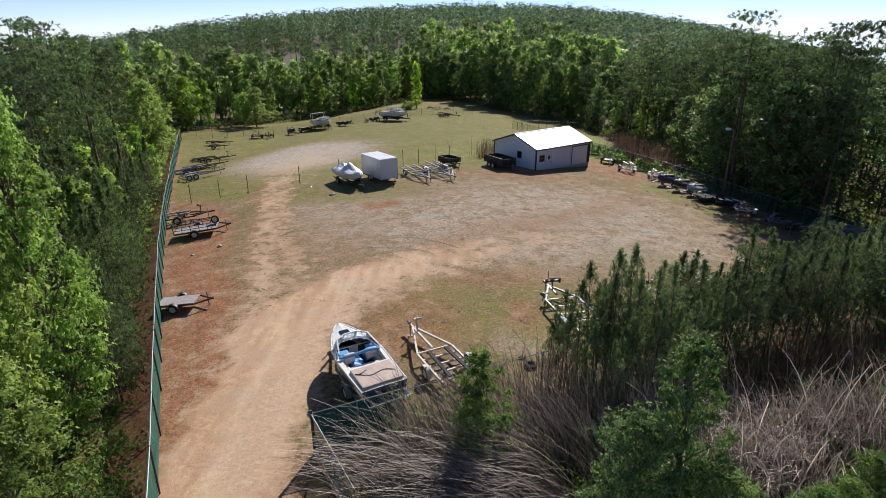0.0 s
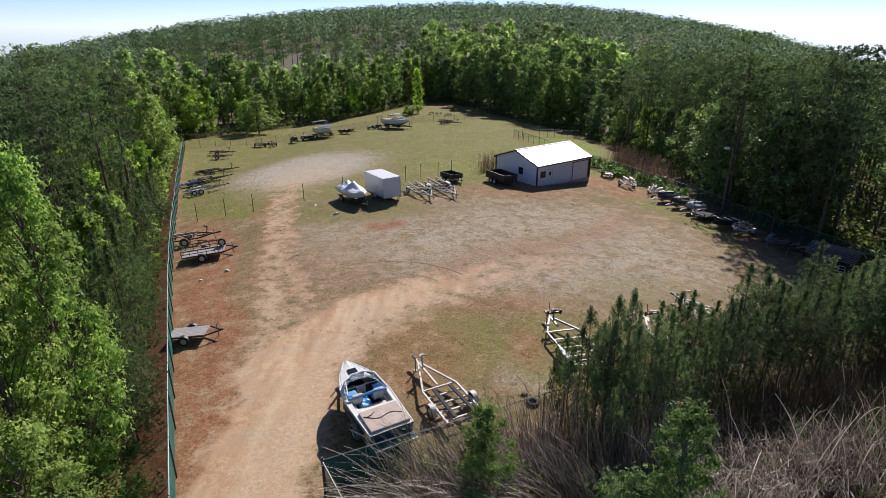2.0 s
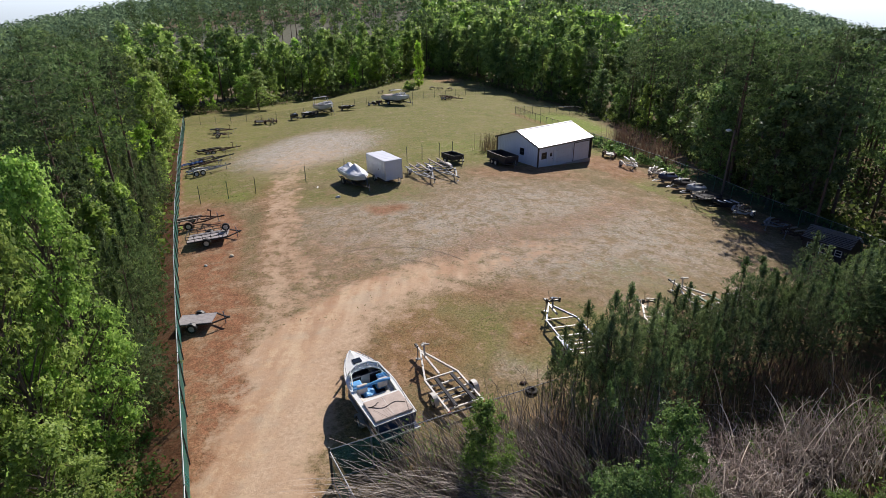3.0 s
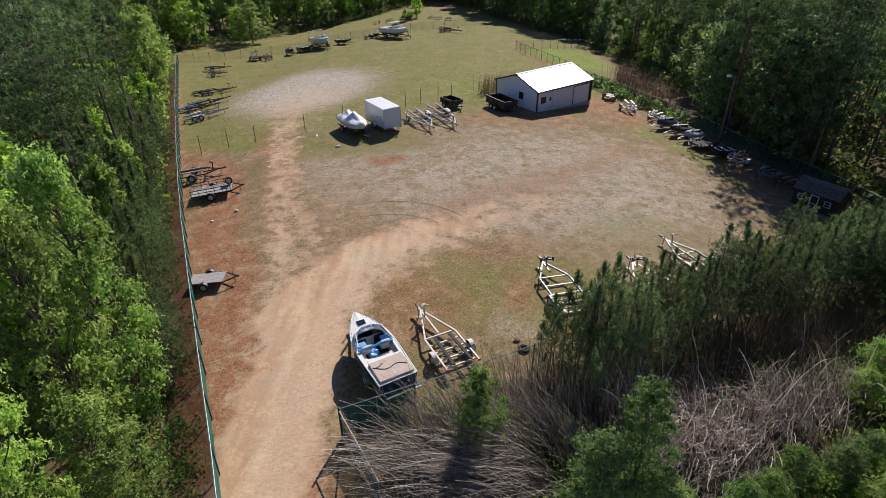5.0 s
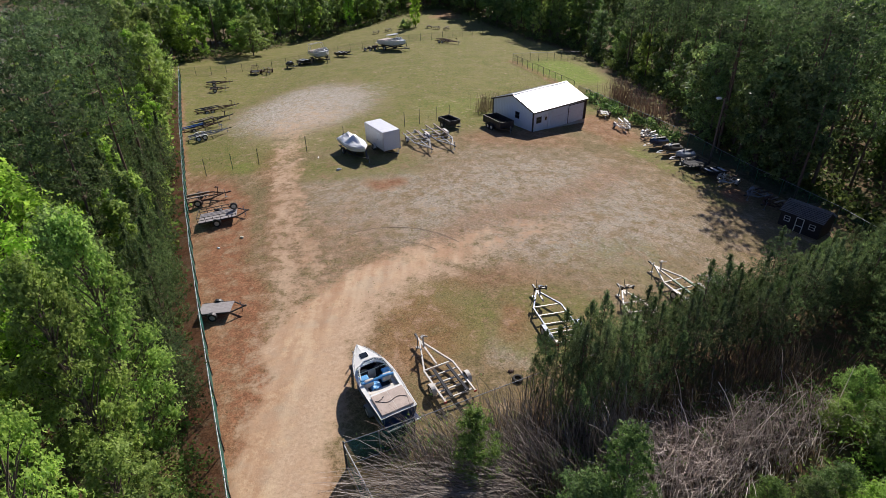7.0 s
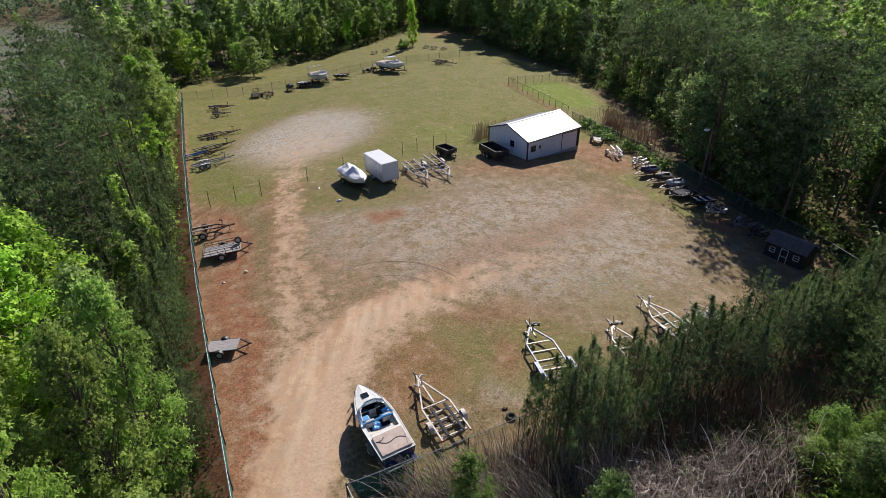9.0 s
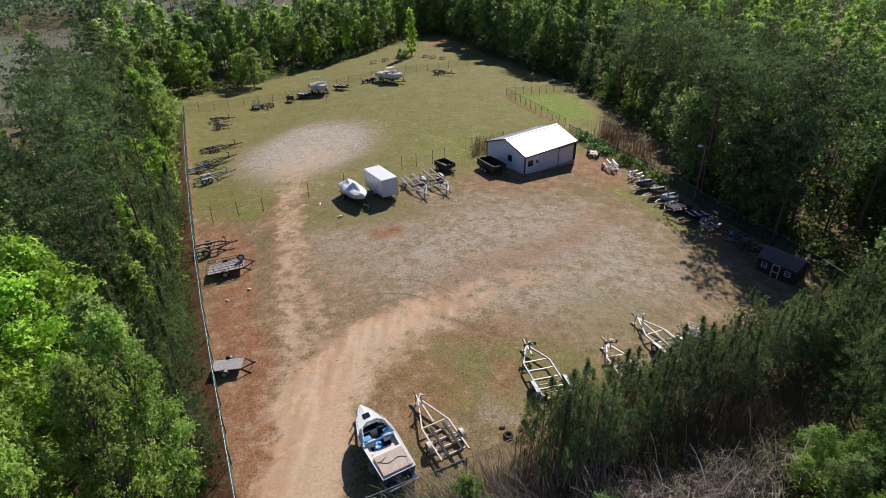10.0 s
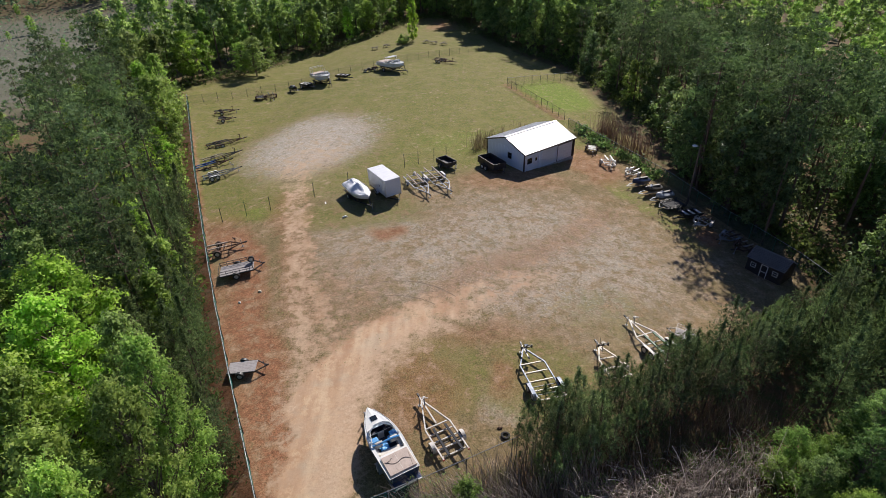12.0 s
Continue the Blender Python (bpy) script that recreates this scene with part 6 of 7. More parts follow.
utility_trailer(on(6.75, 67.7, -61), 3.8, 1.95, BLACK, BLACK, "black high-sided dump trailer beside the steel shed", 0.75, solid=True, tandem=True, name="dump_trailer")
utility_trailer(on(0.75, 68.2, -55), 2.5, 1.55, BLACK, BLACK, "small black box trailer at the end of the row", 0.5, solid=True)
utility_trailer(on(20.3, 34.0, 150) @ Matrix.Scale(0.68, 4), 2.6, 1.5, GREY_DECK, WHITEPAINT, "light steel utility trailer with open rails under the pines", 0.7)
utility_trailer(on(27.8, 58.4, -150), 3.0, 1.6, CARPET, BLACK, "black utility trailer in the shade at the side fence", 0.3)
utility_trailer(on(22.0, 75.8, -100), 1.9, 1.2, BLACK, RUST, "small dark trailer with pale load at the fence corner", 0.25)
utility_trailer(on(-37.0, 114.2, -75), 2.2, 1.4, BLACK, RUST, "dark utility trailer with raised mesh gate at the back fence", 0.4, gate_up=True)


def cargo_trailer():
    L, W, H, z = 4.7, 2.0, 2.1, 0.5
    e = thing("cargo_trailer", on(-6.8, 60.8, -59), "white enclosed cargo trailer standing on the grass", "trailer")
    bm = bmesh.new()
    box(bm, (-L / 2, -W / 2, z), (L / 2, W / 2, z + H), 0.05)
    part("body", bm, shader("white_panel", (0.68, 0.69, 0.71), 0.4, vary=0.05, dirt=(0.4, 0.38, 0.35), dirt_amount=0.2), e)
    bm = bmesh.new()
    box(bm, (-L / 2 - 0.02, -W / 2 - 0.02, z + H - 0.01), (L / 2 + 0.02, W / 2 + 0.02, z + H + 0.05), 0.02)
    top = part("roof", bm, SHRINK, e)
    for k in range(7):
        x = -L / 2 + L * (k + 0.5) / 7
        bm = bmesh.new()
        box(bm, (x - 0.03, -W / 2 + 0.05, z + H + 0.05), (x + 0.03, W / 2 - 0.05, z + H + 0.06))
        part("roof_seam", bm, SHRINK, top)
    for x in (-L / 2, L / 2):
        for s in (-1, 1):
            bm = bmesh.new()
            box(bm, (x - 0.04, s * W / 2 - 0.04, z), (x + 0.04, s * W / 2 + 0.04, z + H + 0.02), 0.015)
            part("corner_trim", bm, RIM, e)
    for s in (-1, 1):
        bm = bmesh.new()
        for k in range(9):
            x = -L / 2 + L * (k + 0.5) / 9
            box(bm, (x - 0.008, s * W / 2 + (0.0 if s > 0 else -0.008), z + 0.06), (x + 0.008, s * W / 2 + (0.008 if s > 0 else 0.0), z + H - 0.06))
        part("panel_seam", bm, RIM, e)
        bm = bmesh.new()
        bar(bm, (-L / 2, s * (W / 2 - 0.05), z - 0.06), (L / 2, s * (W / 2 - 0.05), z - 0.06), 0.07, 0.12)
        bar(bm, (L / 2, s * W * 0.4, z - 0.06), (L / 2 + 1.2, s * 0.03, z - 0.06), 0.07, 0.1)
        part("chassis_rail", bm, BLACK, e)
        wheel(e, -0.15, s * (W / 2 + 0.12), 0.34, 0.2)
        fender(e, -0.15, s * (W / 2 + 0.12), 0.34, 0.24, 0, RIM)
    bm = bmesh.new()
    box(bm, (-L / 2 - 0.02, -W / 2 + 0.1, z + 0.08), (-L / 2, W / 2 - 0.1, z + H - 0.1))
    part("ramp_door", bm, DOORWHITE, e)
    bm = bmesh.new()
    box(bm, (0.75, -W / 2 - 0.02, z + 0.12), (1.45, -W / 2, z + 1.75))
    d = part("side_door", bm, DOORWHITE, e)
    bm = bmesh.new()
    box(bm, (0.78, -W / 2 - 0.05, z + 0.9), (0.86, -W / 2 - 0.02, z + 1.05))
    part("latch", bm, BLACK, d)
    bm = bmesh.new()
    box(bm, (L / 2 + 1.1, -0.06, z - 0.1), (L / 2 + 1.45, 0.06, z + 0.03), 0.02)
    part("coupler", bm, BLACK, e)
    bm = bmesh.new()
    tube(bm, (L / 2 + 0.9, 0.1, 0.0), (L / 2 + 0.9, 0.1, 0.95), 0.035)
    part("jack", bm, STEEL, e)


cargo_trailer()


# ---- boats ----
def plan(t, W, full=0.38, power=2.7):
    """Half breadth of a hull at t from stern (0) to bow (1)."""
    if t < full:
        return W / 2 * (0.92 + 0.08 * t / full)
    return W / 2 * max(0.0, 1 - ((t - full) / (1 - full)) ** power) + 0.012


def hull_parts(e, L, W, z0, depth, hull_mat, side_mat, n=16):
    """Bottom and topsides along x, bow at +L/2."""
    bot, top = bmesh.new(), bmesh.new()
    sb, st = [], []
    for i in range(n + 1):
        t = i / n
        x = -L / 2 + L * t
        b = plan(t, W)
        sheer = z0 + depth + 0.18 * t * t
        rise = max(0, (t - 0.55) / 0.45) ** 2.2
        keel, chine = z0 + 0.75 * depth * rise, z0 + depth * (0.3 + 0.45 * rise)
        bc = b * (0.86 - 0.35 * rise)
        mid = chine + (sheer - chine) * 0.45
        sb.append([(x, -bc * 0.99, chine), (x, -bc * 0.5, (chine + keel) / 2 - 0.02), (x, 0, keel), (x, bc * 0.5, (chine + keel) / 2 - 0.02), (x, bc * 0.99, chine)])
        st.append((x, b, bc, chine, mid, sheer))
    rings = loft(bot, sb, close=False, cap=False)
    bot.faces.new(list(reversed(rings[0])))
    bmesh.ops.recalc_face_normals(bot, faces=bot.faces)
    part("hull", bot, hull_mat, e, smooth=True)
    for s in (-1, 1):
        sec = [[(x, s * bc, ch), (x, s * (bc + b) / 2 * 1.02, md), (x, s * b, sh)] for x, b, bc, ch, md, sh in st]
        top = bmesh.new()
        loft(top, sec, close=False, cap=False)
        part("topside", top, side_mat, e, smooth=True)
    x, b, bc, ch, md, sh = st[0]
    bm = bmesh.new()
    f = [bm.verts.new(p) for p in ((x, -bc, ch), (x, bc, ch), (x, b, sh), (x, -b, sh))]
    bm.faces.new(f)
    part("transom", bm, hull_mat, e)
    return st


def rub_rail(e, st, mat):
    bm = bmesh.new()
    for s in (-1, 1):
        for p, q in zip(st, st[1:]):
            bar(bm, (p[0], s * p[1], p[5]), (q[0], s * q[1], q[5]), 0.05, 0.06)
    part("rub_rail", bm, mat, e)


def deck_parts(e, st, L, W, z_off, a, b, deck_mat, tub_mat, floor_mat, tub_depth=0.62, coam=0.2):
    """Deck with an open cockpit between t=a and t=b, and the tub inside it."""
    n = len(st) - 1
    bm = bmesh.new()
    rows = []
    for i, (x, hb, bc, ch, md, sh) in enumerate(st):
        t = i / n
        crown = 0.08 * (1 if t > b else 0.3)
        inner = max(0.02, hb - coam) if a <= t <= b else hb * 0.5
        rows.append([bm.verts.new(p) for p in ((x, -hb, sh), (x, -inner, sh + crown * 0.6), (x, 0, sh + crown), (x, inner, sh + crown * 0.6), (x, hb, sh))])
    for i in range(n):
        t = (i + 0.5) / n
        for j in range(4):
            if j in (1, 2) and a < t < b:
                continue
            bm.faces.new((rows[i][j], rows[i][j + 1], rows[i + 1][j + 1], rows[i + 1][j]))
    bmesh.ops.recalc_face_normals(bm, faces=bm.faces)
    for f in bm.faces:
        if f.normal.z < 0:
            f.normal_flip()
    part("deck", bm, deck_mat, e)
    ids = [i for i in range(n + 1) if a <= i / n <= b]
    i0, i1 = ids[0], ids[-1]
    bm = bmesh.new()
    ring = [(st[i][0], -max(0.02, st[i][1] - coam), st[i][5]) for i in ids] + [(st[i][0], max(0.02, st[i][1] - coam), st[i][5]) for i in reversed(ids)]
    floor = min(st[i][5] for i in ids) - tub_depth
    loft(bm, [ring, [(x, y * 0.95, floor) for x, y, z in ring]], cap=False)
    part("cockpit_liner", bm, tub_mat, e)
    bm = bmesh.new()
    bm.faces.new([bm.verts.new((x, y * 0.95, floor + 0.01)) for x, y, z in ring])
    part("cockpit_floor", bm, floor_mat, e)
    return floor


def seat(e, x, y, z, seat_mat, back_mat, w=0.55, turn=0):
    m = Matrix.Translation((x, y, z)) @ Matrix.Rotation(radians(turn), 4, "Z")
    bm = bmesh.new()
    box(bm, (-0.25, -w / 2, 0.2), (0.28, w / 2, 0.4), 0.06, m)
    s = part("seat", bm, seat_mat, e)
    bm = bmesh.new()
    box(bm, (-0.36, -w / 2, 0.35), (-0.2, w / 2, 0.85), 0.06, m)
    part("seat_back", bm, back_mat, s)
    bm = bmesh.new()
    tube(bm, m @ Vector((0, 0, 0)), m @ Vector((0, 0, 0.22)), 0.09)
    part("pedestal", bm, BLACK, s)


def windshield(e, st, L, t, height, W):
    n = len(st) - 1
    i = round(t * n)
    x, hb, *_, sh = st[i]
    k = round((t - 0.16) * n)
    x2, hb2, *_, sh2 = st[k]
    pts = [(x2, -(hb2 - 0.1), sh2), (x - 0.05, -(hb - 0.16), sh + 0.02), (x + 0.22, -hb * 0.35, sh + 0.06), (x + 0.22, hb * 0.35, sh + 0.06), (x - 0.05, hb - 0.16, sh + 0.02), (x2, hb2 - 0.1, sh2)]
    hs = [height * 0.55, height, height, height, height, height * 0.55]
    tops = [(p[0] - (0.28 if 0 < j < 5 else 0.05), p[1] * 0.94, p[2] + h) for j, (p, h) in enumerate(zip(pts, hs))]
    for j in range(5):
        bm = bmesh.new()
        a, b, c, d = (Vector(q) for q in (pts[j], pts[j + 1], tops[j + 1], tops[j]))
        vs = [bm.verts.new(q) for q in (a, b, c, d)]
        bm.faces.new(vs)
        w = part("windshield_pane", bm, CLEAR, e, "clear windshield pane")
        bm = bmesh.new()
        for p, q in ((a, d), (d, c), (a, b)):
            bar(bm, p, q, 0.055, 0.055)
        part("windshield_frame", bm, PLASTIC, w, "white windshield frame")
    bm = bmesh.new()
    bar(bm, pts[4], tops[4], 0.05, 0.05)
    part("windshield_post", bm, PLASTIC, e)


def cradle(e, L, W, z0, mat, stern=-0.35):
    """The trailer under a boat, as parts of the same load."""
    for s in (-1, 1):
        bm = bmesh.new()
        bar(bm, (L * 0.56, s * 0.04, 0.45), (L * 0.15, s * W * 0.4, 0.45), 0.09, 0.1)
        bar(bm, (L * 0.16, s * W * 0.4, 0.45), (-L * 0.5, s * W * 0.4, 0.45), 0.09, 0.1)
        bar(bm, (L * 0.2, s * W * 0.22, 0.5), (-L * 0.5, s * W * 0.25, z0 + 0.22), 0.12, 0.2)
        part("trailer_rail", bm, mat, e)
        wheel(e, -L * 0.17, s * (W * 0.4 + 0.18), 0.34, 0.2)
        fender(e, -L * 0.17, s * (W * 0.4 + 0.18), 0.34, 0.24, 0, mat)
    bm = bmesh.new()
    bar(bm, (L * 0.5, 0, 0.45), (L * 0.64, 0, 0.45), 0.1, 0.1)
    bar(bm, (L * 0.55, 0, 0.45), (L * 0.52, 0, z0 + 0.7), 0.08, 0.08)
    part("trailer_tongue", bm, mat, e)
    for x in (L * 0.1, -L * 0.17, -L * 0.45):
        bm = bmesh.new()
        bar(bm, (x, -W * 0.4, 0.42), (x, W * 0.4, 0.42), 0.07, 0.07)
        part("trailer_crossbar", bm, mat, e)
    bm = bmesh.new()
    tube(bm, (L * 0.6, 0.12, 0.0), (L * 0.6, 0.12, 0.8), 0.035)
    part("trailer_jack", bm, STEEL, e)


def runabout(m, L, W, label, hull_mat, trim_mat, detail=True, bimini=False, tower=False, name="boat"):
    """An open bow-deck runabout on its trailer, bow at +x."""
    e = thing(name, m, label, "boat", "" if detail else "boats at the back fence")
    z0, depth = 0.62, 0.85
    st = hull_parts(e, L, W, z0, depth, hull_mat, WHITE)
    rub_rail(e, st, trim_mat)
    floor = deck_parts(e, st, L, W, 0, 0.30, 0.66, WHITE, CREAM, shader("cockpit_carpet", (0.05, 0.06, 0.09), 0.95, vary=0.3) if detail else CARPET)
    windshield(e, st, L, 0.66, 0.42, W)
    x0, top = -L / 2, st[0][5]
    bm = bmesh.new()
    box(bm, (x0 + 0.12, -W * 0.42, top + 0.0), (x0 + L * 0.28, W * 0.42, top + 0.13), 0.04)
    part("sun_pad", bm, TAN, e, "sun-faded tan engine pad")
    bm = bmesh.new()
    box(bm, (x0 + 0.14, -0.01, top + 0.128), (x0 + L * 0.27, 0.01, top + 0.137))
    part("pad_seam", bm, CREAM, e)
    bm = bmesh.new()
    box(bm, (x0 - 0.5, -W * 0.42, z0 + depth * 0.42), (x0 + 0.02, W * 0.42, z0 + depth * 0.5), 0.03)
    sp = part("swim_platform", bm, NAVY if detail else WHITE, e, "dark blue swim platform" if detail else "white swim platform")
    bm = bmesh.new()
    bar(bm, (x0 - 0.52, -W * 0.43, z0 + depth * 0.49), (x0 - 0.52, W * 0.43, z0 + depth * 0.49), 0.06, 0.07)
    part("platform_edge", bm, WHITE, sp, "white edge")
    bm = bmesh.new()
    box(bm, (x0 - 0.32, -0.2, z0 - 0.3), (x0 - 0.02, 0.2, z0 + 0.25), 0.06)
    box(bm, (x0 - 0.45, -0.05, z0 - 0.5), (x0 - 0.15, 0.05, z0 - 0.2), 0.02)
    part("stern_drive", bm, BLACK, e, "black stern drive")
    xm = -L / 2 + L * 0.52
    for s in (-1, 1):
        seat(e, xm, s * W * 0.24, floor, BLUE if detail else CREAM, CREAM, 0.52)
    bm = bmesh.new()
    box(bm, (x0 + L * 0.31, -W * 0.36, floor), (x0 + L * 0.40, W * 0.36, floor + 0.42), 0.06)
    part("rear_bench", bm, CREAM, e, "cream rear bench")
    bm = bmesh.new()
    box(bm, (-L / 2 + L * 0.62, -W * 0.4, floor), (-L / 2 + L * 0.67, -W * 0.1, floor + 0.62), 0.04)
    box(bm, (-L / 2 + L * 0.62, W * 0.1, floor), (-L / 2 + L * 0.67, W * 0.4, floor + 0.62), 0.04)
    part("dashboard", bm, BLACK if detail else CREAM, e)
    bm = bmesh.new()
    for i in range(16):
        a, b = 2 * math.pi * i / 16, 2 * math.pi * (i + 1) / 16
        c = Vector((-L / 2 + L * 0.595, -W * 0.24, floor + 0.62))
        tube(bm, c + Vector((0.05 * math.cos(a), 0.17 * math.sin(a), 0.17 * math.cos(a))), c + Vector((0.05 * math.cos(b), 0.17 * math.sin(b), 0.17 * math.cos(b))), 0.014, n=5)
    part("steering_wheel", bm, BLACK, e)
    bm = bmesh.new()
    xh = -L / 2 + L * 0.82
    box(bm, (xh - 0.2, -0.22, st[13][5] + 0.07), (xh + 0.2, 0.22, st[13][5] + 0.11), 0.03)
    part("deck_hatch", bm, GLASS if detail else WHITE, e, "dark hatch in the foredeck")
    for s in (-1, 1):
        bm = bmesh.new()
        for i in (11, 12, 13, 14):
            p, q = st[i], st[i + 1]
            tube(bm, (p[0], s * p[1] * 0.9, p[5] + 0.16), (q[0], s * q[1] * 0.9, q[5] + 0.16), 0.014, n=5)
            tube(bm, (p[0], s * p[1] * 0.9, p[5]), (p[0], s * p[1] * 0.9, p[5] + 0.16), 0.012, n=5)
        part("bow_rail", bm, STEEL, e)
    if detail:
        bm = bmesh.new()
        for k in range(10):
            t0, t1 = k / 10, (k + 1) / 10
            y0_, y1_ = -W * 0.4 + W * 0.85 * t0, -W * 0.4 + W * 0.85 * t1
            tube(bm, (xm - 0.42 + 0.12 * t0, y0_, floor + 0.78 + 0.05 * math.sin(6 * t0)), (xm - 0.42 + 0.12 * t1, y1_, floor + 0.78 + 0.05 * math.sin(6 * t1)), 0.07, n=8)
        part("folded_canopy", bm, BLUE, e, "rolled bright blue canopy")
        bm = bmesh.new()
        bmesh.ops.create_grid(bm, x_segments=10, y_segments=8, size=0.5, matrix=Matrix.Translation((xm - 0.25, W * 0.1, floor + 0.4)) @ Matrix.Diagonal((0.75, 0.6, 1, 1)))
        for v in bm.verts:
            v.co.z += 0.16 * noise.noise(v.co * 4) - 0.5 * ((v.co.x - xm + 0.25) ** 2 + (v.co.y - W * 0.1) ** 2)
        part("crumpled_tarp", bm, BLUE, e, "crumpled bright blue tarp")
        for s in (-1, 1):
            bm = bmesh.new()
            box(bm, (xm - 0.1, s * W * 0.3 - 0.24, floor + 0.62), (xm + 0.3, s * W * 0.3 + 0.24, floor + 0.74), 0.05)
            part("seat_cushion", bm, BLUE, e, "bright blue cushion")
            bm = bmesh.new()
            box(bm, (xm - 0.95, s * W * 0.36 - 0.1, floor + 0.02), (xm + 1.0, s * W * 0.36 + 0.1, floor + 0.45), 0.04)
            part("side_locker", bm, CREAM, e, "pale side locker")
        bm = bmesh.new()
        pts = [(x0 + L * (0.12 + 0.07 * t + 0.025 * math.sin(t * 7)), -W * 0.36 + W * 0.74 * t, top + 0.15) for t in (i / 30 for i in range(31))]
        pts += [(x0 + L * (0.19 + 0.03 * t), W * 0.38 - W * 0.3 * t - 0.12 * math.sin(t * 5), top + 0.15) for t in (i / 20 for i in range(1, 21))]
        for p, q in zip(pts, pts[1:]):
            tube(bm, p, q, 0.014, n=5)
        part("rope", bm, BLACK, e, "loose dark rope on the pad")
        for s in (-1, 1):
            bm = bmesh.new()
            bar(bm, (x0 + 0.02, s * W * 0.40, top - 0.05), (x0 + 0.0, s * W * 0.40, top - 0.4), 0.05, 0.05)
            part("trim_tab", bm, STEEL, e)
        for s in (-1, 1):
            bm = bmesh.new()
            for p, q in zip(st[2:14], st[3:15]):
                zz = lambda r: r[4] - 0.02
                w = lambda r: (r[2] + r[1]) / 2 * 1.02 + 0.012
                loft_pts = [(p[0], s * w(p), zz(p) - 0.07), (q[0], s * w(q), zz(q) - 0.07), (q[0], s * w(q), zz(q) + 0.09), (p[0], s * w(p), zz(p) + 0.09)]
                bm.faces.new([bm.verts.new(v) for v in loft_pts])
            part("side_stripe", bm, NAVY, e, "dark blue side stripe")
    if bimini or tower:
        bm = bmesh.new()
        h = 1.15 if bimini else 0.95
        xs_ = (x0 + L * 0.12, x0 + L * 0.3) if bimini else (x0 + L * 0.42, x0 + L * 0.5)
        for x in xs_:
            for s in (-1, 1):
                tube(bm, (x, s * W * 0.46, top), (x - 0.1, s * W * 0.4, top + h), 0.03, n=6)
            tube(bm, (x - 0.1, -W * 0.4, top + h), (x - 0.1, W * 0.4, top + h), 0.03, n=6)
        for s in (-1, 1):
            tube(bm, (xs_[0] - 0.1, s * W * 0.4, top + h), (xs_[1] - 0.1, s * W * 0.4, top + h), 0.03, n=6)
        part("arch_frame", bm, PLASTIC, e, "white tube arch")
        if not bimini:
            bm = bmesh.new()
            box(bm, (x0 + L * 0.4, -W * 0.34, top + h), (x0 + L * 0.56, W * 0.34, top + h + 0.06), 0.02)
            part("arch_top", bm, WHITE, e)
    cradle(e, L, W, z0, STEEL if detail else BLACK)
    return e


runabout(on(-3.72, 22.2, 119), 5.75, 2.15, "white and navy runabout with blue seats on a trailer", NAVY, WHITE)
runabout(on(-25.5, 123.6, -60) @ Matrix.Scale(1.28, 4), 6.2, 2.6, "white boat with tube arch on a trailer at the fence", WHITE, NAVY, False, True)
runabout(on(-10.5, 128.8, -48) @ Matrix.Scale(1.28, 4), 6.4, 2.6, "white and dark runabout with tower on a trailer", NAVY, WHITE, False, False, True)


def covered_boat():
    """Boat on a trailer under a tight white cover that peaks along the middle."""
    e = thing("covered_boat", on(-9.75, 59.3, -60), "boat under a tight white cover on a trailer", "boat")
    L, W, z0, depth = 5.7, 2.25, 0.6, 0.75
    st = hull_parts(e, L, W, z0, depth, BLACK, WHITE, 14)
    bm = bmesh.new()
    sec = []
    n = len(st) - 1
    for i, (x, b, bc, ch, md, sh) in enumerate(st):
        t = i / n
        peak = 0.2 + 0.62 * max(0, 1 - abs((t - 0.5) / 0.2)) + 0.5 * max(0, 1 - abs((t - 0.16) / 0.14))
        peak *= 1 if t < 0.97 else 0.3
        ring = []
        for j in range(11):
            u = -1 + 2 * j / 10
            drape = peak * (1 - abs(u) ** 1.15) + 0.2 * noise.noise((u * 2.4, t * 7, 4)) * (1 - abs(u) ** 3)
            ring.append((x, u * (b + 0.04), sh - 0.16 + 0.16 * (1 - abs(u) ** 8) + drape))
        sec.append(ring)
    loft(bm, sec, close=False, cap=False)
    part("cover", bm, SHRINK, e, "tight white cover with sharp folds")
    bm = bmesh.new()
    for s in (-1, 1):
        for p, q in zip(st, st[1:]):
            tube(bm, (p[0], s * (p[1] + 0.045), p[5] - 0.14), (q[0], s * (q[1] + 0.045), q[5] - 0.14), 0.015, n=5)
    part("cover_strap", bm, CREAM, e)
    bm = bmesh.new()
    box(bm, (-L / 2 - 0.4, -0.2, 0.45), (-L / 2, 0.2, 1.55), 0.08)
    part("outboard_motor", bm, BLACK, e)
    cradle(e, L, W, z0, BLACK)


covered_boat()


